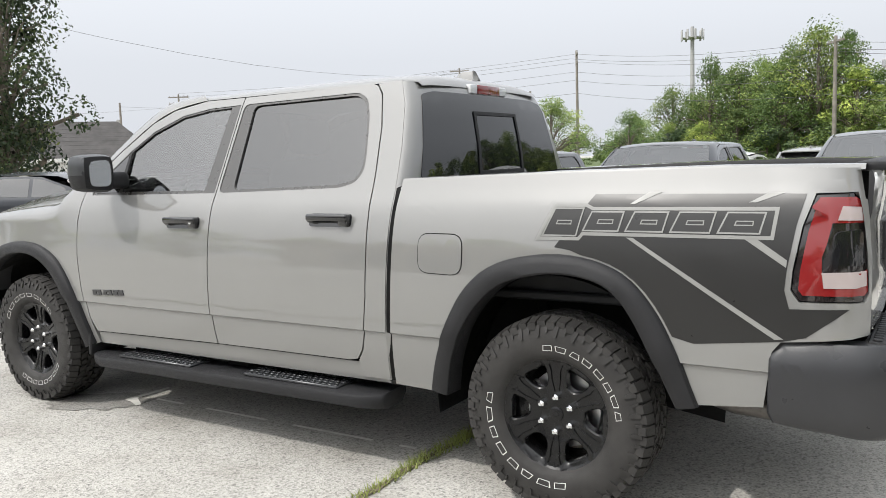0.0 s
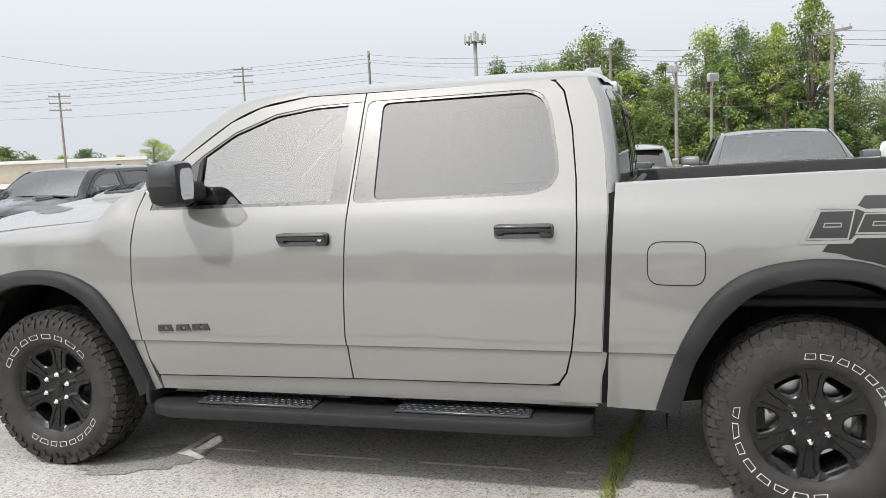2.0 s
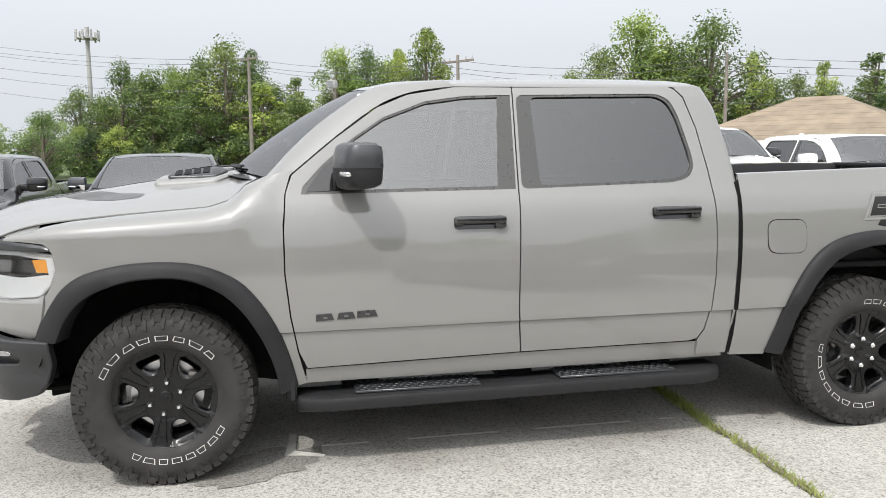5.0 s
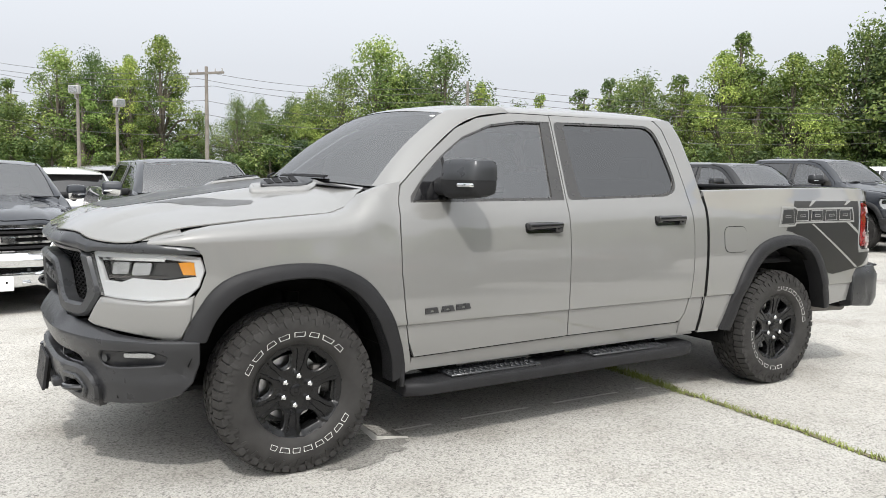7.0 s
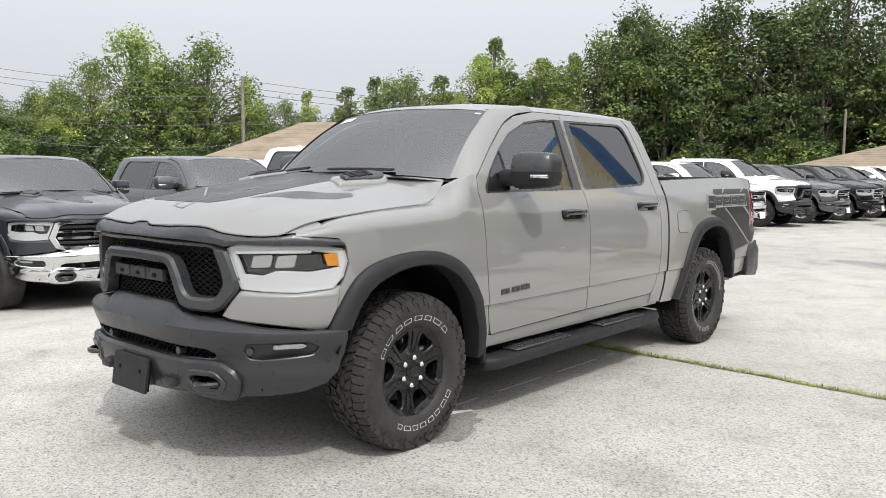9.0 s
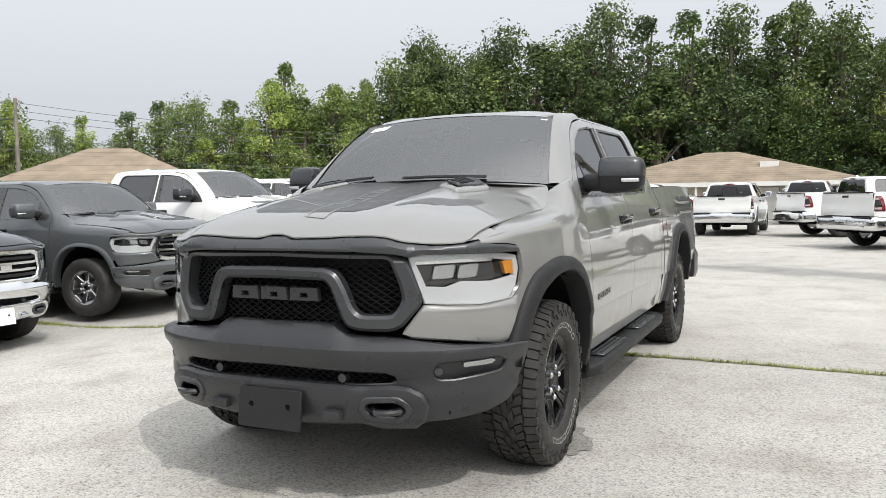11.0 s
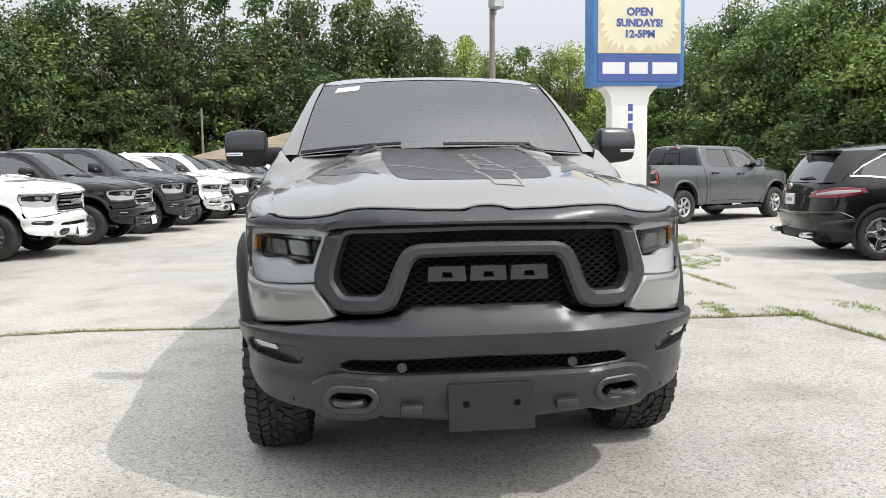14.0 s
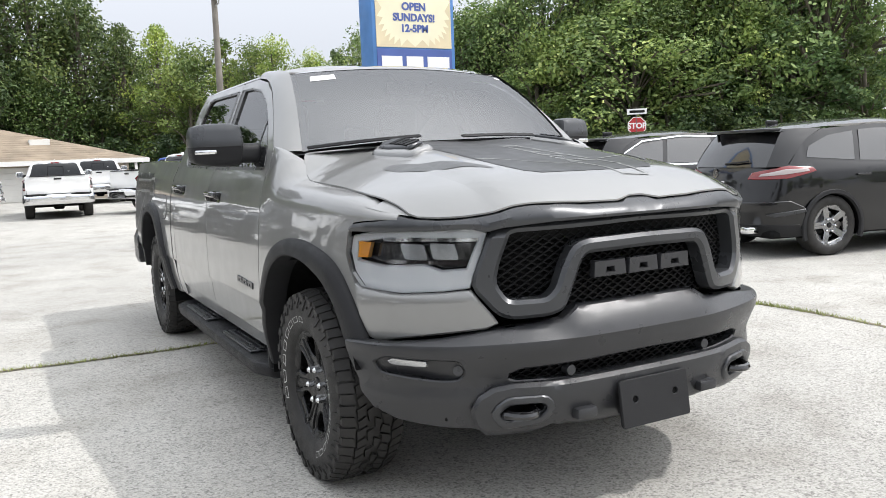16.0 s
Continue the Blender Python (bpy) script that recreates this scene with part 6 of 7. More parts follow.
part("phone_board", brick((0.215, -0.58, 2.66), (0.232, 0.85, 3.10), 0.004, 1), SIGNBLUE, box_)
part("sun_board", brick((0.215, -0.58, 3.125), (0.232, 0.85, 5.45), 0.004, 1), RAYS, box_, "amber board with cream sunburst")
n = 64
burst = [(0.135 + (0.60 if k % 2 else 0.70) * math.copysign(abs(math.cos(2 * math.pi * k / n)) ** 0.6, math.cos(2 * math.pi * k / n)), 3.92 + (0.66 if k % 2 else 0.78) * math.copysign(abs(math.sin(2 * math.pi * k / n)) ** 0.6, math.sin(2 * math.pi * k / n))) for k in range(n)]
part("sunburst", sheet(burst, [], lambda a, b, d: np.stack([0.234 + d, a, b], 1), [], [], 0.002), CREAM, box_)
facing = lambda y, z: pose(0.2365, y, z, 90, 0, 90)
lettering("sign_words", "OPEN", 0.175, facing(0.135, 3.80), SIGNBLUE, box_, "dark blue lettering")
lettering("sign_words", "SUNDAYS!", 0.170, facing(0.135, 3.62), SIGNBLUE, box_, "dark blue lettering")
lettering("sign_words", "12-5PM", 0.170, facing(0.135, 3.44), SIGNBLUE, box_, "dark blue lettering")
for y0, y1 in ((-0.50, -0.12), (-0.04, 0.28), (0.36, 0.79)):
    part("number_bar", brick((0.232, y0, 2.79), (0.237, y1, 2.98), 0.004, 1), PAPER, box_, "plain pale bar")
for k in range(4):
    part("number_bar", brick((0.158, -0.03, 2.18 - 0.16 * k), (0.165, 0.055, 2.30 - 0.16 * k), 0.004, 1), SIGNBLUE, sign, "plain blue bar")
part("conduit", pipe([(0.17, -0.26, 0.75), (0.19, -0.22, 0.65), (0.20, -0.20, 0.3), (0.18, -0.26, 0.02)], 0.014, 6), GLOSS, sign)
part("switch_box", brick((0.15, -0.30, 0.55), (0.20, -0.22, 0.80), 0.006, 1), STEEL, sign)
post = None
for x, y in ((-7.75, 3.66), (-7.05, 3.66), (-8.16, 4.78), (-6.96, 4.68)):
    if post is None:
        b = rod((0, 0, -0.2), (0, 0, 0.66), 0.062, 14)
        rod((0, 0, 0.66), (0, 0, 0.675), 0.062, 14, 0.045, b)
        post = tagged(finish("bollard", b, WOOD, at=pose(x, y, 0.10, 1, 1, 20)), "weathered wooden bollard post beside the sign", "bollard", "bollards round the sign")
    else:
        copy_thing(post, pose(x, y, 0.10, rnd.uniform(-2, 2), rnd.uniform(-2, 2), rnd.uniform(0, 90)))

# ---- buildings ----
SHINGLE = grained("tan_shingle_roof", (0.25, 0.20, 0.145), 0.92, 0.22, 1.2, 0.5, 9)
SIDING = grained("beige_wall", (0.52, 0.46, 0.38), 0.9, 0.08, 1.0, 0.2, 20)
FASCIA = grained("white_fascia", (0.74, 0.73, 0.70), 0.7, 0.05, 2.0)
SLATEROOF = grained("dark_shingle_roof", (0.062, 0.058, 0.056), 0.92, 0.2, 1.0, 0.4, 9)
DOORWHITE = grained("white_roller_door", (0.70, 0.69, 0.66), 0.6, 0.05, 2.0)
WINDOWDARK = material("dark_window", (0.03, 0.035, 0.04), 0.08, 0, 0.5)


def courses(parent, a, b, c, d, rows, mat, lift=0.014):
    """Shingle courses on a roof face: a, b along the eave, d, c along the ridge."""
    a, b, c, d = map(Vector, (a, b, c, d))
    nor = (b - a).cross(d - a).normalized()
    for k in range(rows):
        f0, f1 = k / rows, (k + 1.15) / rows
        p = [a.lerp(d, f0) + nor * lift, b.lerp(c, f0) + nor * lift, b.lerp(c, min(1, f1)) + nor * 0.006, a.lerp(d, min(1, f1)) + nor * 0.006]
        bm = bmesh.new()
        vs = [bm.verts.new(q) for q in p] + [bm.verts.new(q) for q in (a.lerp(d, f0), b.lerp(c, f0))]
        bm.faces.new(vs[:4])
        bm.faces.new((vs[1], vs[0], vs[4], vs[5]))
        part("shingle_course", bm, mat, parent, smooth=0)


def hip_house(name, at, lx, ly, wall_h, rise, over, roofmat, wallmat, label, ridge=0.4, rows=9, openings=()):
    """A single-storey house: x along lx, y along ly, with a hipped roof."""
    root = thing(name, label, "building", at)
    wall = bmesh.new()
    for lo, hi in (((-lx / 2, -ly / 2, 0), (lx / 2, -ly / 2 + 0.2, wall_h)), ((-lx / 2, ly / 2 - 0.2, 0), (lx / 2, ly / 2, wall_h)), ((-lx / 2, -ly / 2, 0), (-lx / 2 + 0.2, ly / 2, wall_h)), ((lx / 2 - 0.2, -ly / 2 + 0.2, 0), (lx / 2, ly / 2 - 0.2, wall_h))):
        brick(lo, hi, 0, 1, wall)
    part("wall", wall, wallmat, root)
    ex, ey = lx / 2 + over, ly / 2 + over
    r = ridge * ly / 2
    E = [(-ex, -ey, wall_h), (ex, -ey, wall_h), (ex, ey, wall_h), (-ex, ey, wall_h)]
    R = [(0, -r, wall_h + rise), (0, r, wall_h + rise)]
    bm = bmesh.new()
    v = [bm.verts.new(p) for p in E + R]
    for f in ((0, 1, 4), (1, 2, 5, 4), (2, 3, 5), (3, 0, 4, 5), (3, 2, 1, 0)):
        bm.faces.new([v[i] for i in f])
    roof = part("roof", bm, roofmat, root, smooth=0)
    courses(roof, E[1], E[2], R[1], R[0], rows, roofmat)
    courses(roof, E[0], E[1], R[0], R[0], rows, roofmat)
    courses(roof, E[2], E[3], R[1], R[1], rows, roofmat)
    courses(roof, E[3], E[0], R[0], R[1], rows, roofmat)
    fb = bmesh.new()
    for lo, hi in (((-ex, -ey - 0.03, wall_h - 0.20), (ex, -ey, wall_h + 0.02)), ((-ex, ey, wall_h - 0.20), (ex, ey + 0.03, wall_h + 0.02)), ((ex, -ey - 0.03, wall_h - 0.20), (ex + 0.03, ey + 0.03, wall_h + 0.02)), ((-ex - 0.03, -ey, wall_h - 0.20), (-ex, ey, wall_h + 0.02))):
        brick(lo, hi, 0, 1, fb)
    part("fascia", fb, FASCIA, root, "white fascia board")
    for kind, lo, hi, mat in openings:
        o = part(kind, brick(lo, hi, 0.01, 1), mat, root)
        if kind == "window":
            lo2 = (lo[0] + 0.005, lo[1] - 0.06, lo[2] - 0.06)
            part("window_frame", brick(lo2, (hi[0] - 0.02, hi[1] + 0.06, hi[2] + 0.06), 0.01, 1), FASCIA, o)
    return root


office = hip_house("sales_office", pose(-41.5, -2.9, 0, 0, 0, 4), 8.0, 12.4, 1.88, 1.72, 0.8, SHINGLE, SIDING, "low beige office with a tan hipped shingle roof", 0.14, 15,
                   [("roller_door", (3.98, -0.2, 0), (4.05, 2.9, 1.62), DOORWHITE), ("window", (3.98, -4.2, 0.7), (4.05, -1.6, 1.55), WINDOWDARK), ("window", (3.98, 3.8, 0.7), (4.05, 5.6, 1.6), WINDOWDARK), ("roof_vent", (2.0, 2.0, 2.5), (2.6, 2.9, 2.95), FASCIA)])
for y in (-5.0, -1.0, 3.2, 6.4):
    part("porch_post", brick((4.62, y - 0.06, 0), (4.74, y + 0.06, 1.75), 0.01, 1), FASCIA, office)
for k in range(6):
    part("door_panel", brick((4.05, -0.18, 0.03 + 0.265 * k), (4.065, 2.88, 0.285 + 0.265 * k), 0.006, 1), DOORWHITE, office)
part("sales_board", brick((4.06, -3.9, 0.95), (4.10, -2.4, 1.55), 0.01, 1), PAPER, office, "pale board in the window")
hip_house("house", pose(-24.5, -30.5, 0, 0, 0, 40), 9, 10, 1.95, 2.15, 0.5, SHINGLE, SIDING, "beige house with a tan hipped shingle roof", 0.2, 9, [("window", (4.48, -2.5, 0.9), (4.55, -1.0, 1.75), WINDOWDARK)])
hip_house("barn", pose(52, -29.5, 0, 0, 0, 148), 9, 16, 2.4, 2.7, 0.4, SLATEROOF, FASCIA, "white outbuilding with a dark shingle roof", 0.75, 9, [("window", (4.48, -4.5, 0.6), (4.55, -3.4, 1.9), WINDOWDARK), ("window", (4.48, 2.5, 0.6), (4.55, 3.6, 1.9), WINDOWDARK)])
store = thing("store", "long low tan store with a flat roof", "building", pose(80, -82, 0, 0, 0, 135))
part("wall", brick((-6, -14, 0), (6, 14, 2.3), 0.02, 1), SIDING, store)
part("parapet", brick((-6.2, -14.2, 2.3), (6.2, 14.2, 2.7), 0.02, 1), FASCIA, store)
# an unseen showroom, added across the lot for windows and paint to mirror
show = thing("showroom", "beige showroom with a tan roof across the lot", "building", pose(8, 27, 0))
part("wall", brick((-11, 0, 0), (16, 8, 3.6), 0.02, 1), SIDING, show)
part("roof", brick((-12, -1.2, 3.6), (17, 9, 4.2), 0.05, 1), SHINGLE, show)
for x in np.arange(-9, 15, 4.0):
    part("window", brick((x - 1.5, -0.06, 0.6), (x + 1.5, 0.02, 2.8), 0.02, 1), WINDOWDARK, show)


# ---- vehicles ----
# road trim rides lower than the off-road trim
LOWER = Matrix.Diagonal((1, 1, 0.965, 1))
hero = build_pickup(Matrix.Identity(4), "warm grey crew-cab pickup with black flares and graphite decals", GREY)
chrome_truck = build_pickup(pose(0.25, -8.25, -0.22, 0, 0, 90) @ LOWER, "dark granite crew-cab pickup with chrome grille and bumper", DARKGREY, "chrome", False, "pickups parked in a row")
offroad_truck = build_pickup(pose(-5.62, -8.25, 0, 0, 0, 90), "white crew-cab pickup with black flares and dark grille", WHITE, "offroad", False, "pickups parked in a row")


def repaint(src, m, mat, label, plain_bumper=False, group="pickups parked in a row"):
    """A copy of a vehicle in another paint."""
    ob = copy_thing(src, m)
    old = DARKGREY if src is chrome_truck else WHITE
    tagged(ob, label, group=group)
    for o in ob.children_recursive:
        if o.type != "MESH" or not o.material_slots:
            continue
        s = o.material_slots[0]
        change = s.material is old
        if plain_bumper and s.material is CHROME and o.name.split(".")[0] in ("front_bumper", "rear_bumper", "mirror_head", "lower_bar", "lower_pad"):
            change = True
        if change:
            s.link = "OBJECT"
            s.material = mat
    return ob


ROW = [(9.2, -8.3, BLACK, "black crew-cab pickup with chrome grille and bumper", False), (5.75, -8.5, BLACK, "black crew-cab pickup with dark trim", True), (2.95, -8.3, DARKGREY, "dark granite crew-cab pickup with chrome grille and bumper", False),
       (-2.6, -8.2, SLATE, "slate grey crew-cab pickup with bright grille", True), (-8.25, -7.85, WHITE, "white crew-cab pickup with bright bar grille", True), (-11.05, -7.35, BLACK, "black crew-cab pickup with bright bar grille", True),
       (-16.4, -6.55, WHITE, "white crew-cab pickup with chrome bumper", False), (-21.6, -5.85, SLATE, "slate grey crew-cab pickup with bright grille", True),
       (-24.2, -5.5, BLACK, "black crew-cab pickup with bright bar grille", True), (-26.8, -5.2, SLATE, "slate grey crew-cab pickup with bright grille", True), (-29.4, -4.9, WHITE, "white crew-cab pickup with chrome bumper", False)]
for x, y, mat, label, plain in ROW:
    repaint(chrome_truck, pose(x, y, lot_z(x, y), 0, 0, 90 + 1.5 * math.sin(7 * x)) @ LOWER, mat, label, plain)
for x, y, mat, label in ((-13.7, -6.95, DARKGREY, "dark granite crew-cab pickup with black flares"), (-19.0, -6.2, WHITE, "white crew-cab pickup with black flares and dark grille")):
    repaint(offroad_truck, pose(x, y, 0, 0, 0, 90 + 1.5 * math.sin(7 * x)), mat, label)
FAR = "pickups parked nose to the trees"
repaint(chrome_truck, pose(-14.1, 8.35, 0, 0, 0, 119), SLATE, "dark grey crew-cab pickup seen from behind", True, FAR)
repaint(chrome_truck, pose(-17.11, 5.15, 0, 0, 0, 125) @ LOWER, WHITE, "white crew-cab pickup with chrome bumper", False, FAR)
repaint(chrome_truck, pose(-22.52, 3.96, 0, 0, 0, 117) @ LOWER, WHITE, "white crew-cab pickup with chrome bumper", False, FAR)
repaint(chrome_truck, pose(-31.0, 5.0, 0, 0, 0, 140) @ LOWER, BLUE, "bright blue crew-cab pickup with chrome bumper", False, FAR)
repaint(chrome_truck, pose(-33.6, 1.7, 0, 0, 0, 175), WHITE, "white crew-cab pickup seen from behind", False, FAR)
repaint(chrome_truck, pose(-23.6, -0.55, 0, 0, 0, 178) @ Matrix.Scale(0.92, 4), WHITE, "white crew-cab pickup driving lane, seen from behind", False, FAR)


# ---- black SUVs ----
def skin_of(plan, zs, ys, half, lean):
    u, x, y, nx, ny = spaced(plan, 600)
    def f(a, z, d):
        px, py, mx, my = (np.interp(a, u, k) for k in (x, y, nx, ny))
        s = np.interp(np.abs(px), [half - 0.5, half + 0.15], [1.0, 0.35])
        off = d - s * (ys.max() - np.interp(z, zs, ys))
        return np.stack([px + mx * off + np.where(px < 0, 1, 0) * np.interp(-px, [half - 0.6, half], [0, 1]) * np.interp(z, *lean), py + my * off, z], 1)
    return f, lambda v: np.interp(-np.asarray(v, float), -x, u), u


INSULBAR = material("plate_bar_grey", (0.25, 0.26, 0.30), 0.5)


def build_suv(at, label, lamp_low, coat=None, group="black SUVs beside the sign"):
    root = thing("sport_utility_vehicle", label, "SUV", at, group)
    coat = coat or BLACK
    W = 0.955
    plan = [(2.40, 0), (2.38, 0.3), (2.28, 0.6), (2.10, 0.82), (1.75, 0.93), (1.2, W), (0, W), (-1.2, W), (-1.8, 0.93), (-2.10, 0.86), (-2.26, 0.72), (-2.32, 0.5), (-2.34, 0.25), (-2.345, 0)]
    zs = np.array([0.25, 0.4, 0.6, 0.8, 0.95, 1.05, 1.10, 1.45, 1.6])
    ys = np.array([0.90, 0.93, 0.945, 0.955, 0.95, 0.93, 0.905, 0.76, 0.68])
    fun, sx, U = skin_of(plan, zs, ys, 2.3, ([0.3, 0.62, 0.80, 1.08, 1.55], [0.12, 0.0, 0.05, 0.10, 0.52]))
    S = lambda pts: [(float(sx(x)), z) for x, z in pts]
    A, Z = steps(0, 6.2, 0.12) + steps(3.9, 5.4, 0.06), [0.4, 0.5, 0.6, 0.7, 0.8, 0.9, 1.0, 1.05, 1.15, 1.25, 1.35]
    def pan(name, o, holes, mat, base=0.0, lip=0.02, text="", parent=None, both=True):
        ob = part(name, sheet(o, holes, fun, A, Z, lip, 0.0, base), mat, parent or root, text)
        if both:
            other = mirrored(ob)
            return ob, other
        return ob, None
    arch = lambda c: [(c + 0.40 * math.cos(t), 0.355 + 0.40 * math.sin(t)) for t in np.linspace(-0.3, math.pi + 0.3, 16)]
    end = float(U[-1])
    belt = [(1.30, 1.03), (0.4, 1.06), (-0.8, 1.09), (-1.75, 1.16)]
    out = S([(1.90, 0.30)]) + S(arch(1.41)) + S([(0.9, 0.27), (-0.9, 0.27)]) + S(arch(-1.41)) + S([(-1.95, 0.34), (-2.2, 0.36), (-2.2, 1.0), (-2.12, 1.10)]) + S(belt[::-1]) + S([(1.9, 0.98), (2.15, 0.90), (2.2, 0.35)])
    pan("body_side", out, [], coat)
    # side glass, bright line over it, pillars
    top = [(0.75, 1.33), (0.2, 1.49), (-0.6, 1.52), (-1.3, 1.47), (-1.72, 1.34)]
    pan("greenhouse", S([(1.25, 1.02), (0.85, 1.30), (0.2, 1.53), (-0.6, 1.565), (-1.4, 1.52), (-1.95, 1.30), (-2.05, 1.10), (-1.75, 1.14), (-0.8, 1.07), (0.4, 1.04)]), [], coat, -0.004)
    for o in ([(0.95, 1.075), (0.72, 1.30), (0.25, 1.47), (0.02, 1.495), (0.02, 1.09)], [(-0.06, 1.09), (-0.06, 1.50), (-0.6, 1.51), (-0.88, 1.495), (-0.98, 1.13)], [(-1.06, 1.135), (-0.97, 1.485), (-1.35, 1.44), (-1.66, 1.32), (-1.74, 1.19)]):
        pan("side_glass", S(o), [], TINT, 0.002, 0.004)
    line = [(-1.9, 1.20), (-1.35, 1.47), (-0.6, 1.535), (0.2, 1.505), (0.8, 1.305)]
    thick = S(line) + S([(x, z + 0.022) for x, z in line[::-1]])
    if lamp_low:
        pan("bright_strip", thick, [], CHROME, 0.006, 0.004)
        w = [(0.9, 1.055), (-0.8, 1.085), (-1.2, 1.12), (-1.6, 1.16), (-1.95, 1.17)]
        pan("bright_strip", S(w) + S([(x, z + 0.024) for x, z in w[::-1]]), [], CHROME, 0.006, 0.004)
    # roof, hood, screens as one-piece grids
    def cover(rows, mat, name, text=""):
        pts = []
        for x, z, w, drop in rows:
            pts.append([(x, w * f, z - drop * abs(f) ** 2.4) for f in np.linspace(-1, 1, 13)])
        bm = surface(pts)
        turn_out(bm, lambda f: f.normal.z)
        return part(name, bm, mat, root, text)
    cover([(0.95, 1.44, 0.62, 0.05), (0.55, 1.585, 0.66, 0.05), (0.1, 1.645, 0.68, 0.07), (-0.5, 1.665, 0.69, 0.08), (-1.1, 1.645, 0.68, 0.08), (-1.65, 1.595, 0.66, 0.07), (-2.02, 1.545, 0.63, 0.05)], coat, "roof")
    cover([(1.45, 1.04, 0.84, 0.03), (0.95, 1.44, 0.63, 0.05)], SHIELD, "windscreen")
    cover([(2.36, 0.72, 0.60, 0.05), (2.28, 0.86, 0.72, 0.05), (2.0, 0.97, 0.82, 0.05), (1.45, 1.05, 0.87, 0.05)], coat, "hood")
    # tailgate, spoiler, rear glass
    tail = S([(-2.1, 1.10)])[0][0]
    gate = sheet([(tail + 0.10, 0.62), (end, 0.62), (end, 1.09), (tail + 0.02, 1.09)], [], fun, A, Z, 0.02)
    g = part("tailgate", gate, coat, root)
    mirrored(g)
    rows = [(-2.235, 1.085, 0.72), (-2.14, 1.25, 0.70), (-2.03, 1.42, 0.66), (-1.93, 1.53, 0.62)]
    bm = surface([[(x + 0.06 * f * f, w * f, z) for f in np.linspace(-1, 1, 11)] for x, z, w in rows])
    turn_out(bm, lambda f: -f.normal.x)
    part("rear_glass", bm, GLOSS, root, "dark rear glass")
    pil = []
    for x, z, w in rows:
        g0 = fun(np.array([sx(float(np.interp(z, [1.08, 1.10, 1.30, 1.50, 1.53], [-2.08, -2.05, -1.95, -1.45, -1.40])))]), np.array([z]), np.array([0.002]))[0]
        p0, p1 = Vector((x + 0.055, w, z)), Vector(g0)
        mid = (p0 + p1) / 2 + Vector((-0.05, 0.05, 0.01))
        pil.append([p0, p0 * 0.25 + mid * 0.5 + p1 * 0.25, p1])
    pb = surface(pil)
    turn_out(pb, lambda f: f.normal.y - f.normal.x)
    mirrored(part("rear_pillar", pb, coat, root))
    sp = brick((-2.10, -0.58, 1.505), (-1.84, 0.58, 1.548), 0.018, 2)
    part("roof_spoiler", sp, coat, root)
    part("rear_wiper", pipe([(-2.22, 0.0, 1.13), (-2.225, -0.2, 1.14), (-2.20, -0.42, 1.16)], 0.012, 6), PLASTIC, root)
    # rear bumper
    bu = sheet([(tail - 0.28, 0.33), (end, 0.33), (end, 0.64), (tail - 0.1, 0.68), (tail - 0.28, 0.60)], [], fun, A, Z, 0.05, 0.01, 0.05)
    b = part("rear_bumper", bu, coat, root)
    mirrored(b)
    bu = sheet([(tail - 0.26, 0.27), (end, 0.27), (end, 0.40), (tail - 0.2, 0.40)], [], fun, A, Z, 0.05, 0.01, 0.056)
    b = part("bumper_skirt", bu, PLASTIC, root, "grey plastic bumper skirt")
    mirrored(b)
    for s in (1, -1):
        part("exhaust_tip", brick((-2.42, s * 0.62 - 0.07, 0.30), (-2.25, s * 0.62 + 0.07, 0.385), 0.02, 2), CHROME, root)
    lz = 0.90 if lamp_low else 0.97
    lp = sheet([(tail - 0.46, lz + 0.055), (tail - 0.05, lz - 0.020), (tail + 0.46, lz - 0.025), (tail + 0.42, lz + 0.050), (tail - 0.05, lz + 0.125), (tail - 0.42, lz + 0.100)], [], fun, A, Z, 0.02, 0.004, 0.018)
    l = part("tail_lamp", lp, LAMPRED, root, "red wrap-round tail lamp")
    r = mirrored(l)
    core = sheet([(tail - 0.36, lz + 0.062), (tail - 0.02, lz + 0.030), (tail + 0.30, lz + 0.008), (tail + 0.28, lz + 0.030), (tail - 0.02, lz + 0.085), (tail - 0.34, lz + 0.085)], [], fun, A, Z, 0.01, 0.003, 0.024)
    l2 = part("lamp_core", core, PINKLENS, l, "pale centre lens")
    mirrored(l2).parent = r
    crease = sheet([(tail - 0.30, 0.555), (tail + 0.10, 0.50), (tail + 0.16, 0.53), (tail - 0.28, 0.585)], [], fun, A, Z, 0.02, 0.006, 0.066)
    c2 = part("bumper_blade", crease, SATIN, root, "grey blade on the bumper corner")
    mirrored(c2)
    part("number_plate", brick((-2.372, -0.16, 0.76), (-2.35, 0.16, 0.92), 0.004, 1), PAPER, root, "white number plate with plain bars")
    part("plate_bar", brick((-2.376, -0.11, 0.81), (-2.371, 0.11, 0.86), 0.002, 1), INSULBAR, root)
    part("tail_emblem", rod((-2.372, 0, 1.02), (-2.35, 0, 1.02), 0.055, 20), CHROME, root)
    fr = sheet([(0.0, 0.30), (float(sx(1.95)), 0.33), (float(sx(1.95)), 0.90), (0.0, 0.80)], [], fun, A, Z, 0.03)
    f0 = part("front_end", fr, coat, root)
    mirrored(f0)
    for x in (0.0, -0.98):
        ob = part("door_handle", brick((x - 0.1, 0.945, 0.945), (x + 0.1, 0.975, 0.972), 0.01, 2), CHROME if lamp_low else coat, root)
        mirrored(ob)
    m = brick((0.82, 0.93, 1.05), (0.98, 1.13, 1.20), 0.04, 3)
    ob = part("door_mirror", m, coat, root)
    mirrored(ob)
    fin = brick((-1.62, -0.02, 1.60), (-1.45, 0.02, 1.66), 0.015, 2)
    part("shark_fin_antenna", fin, coat, root)
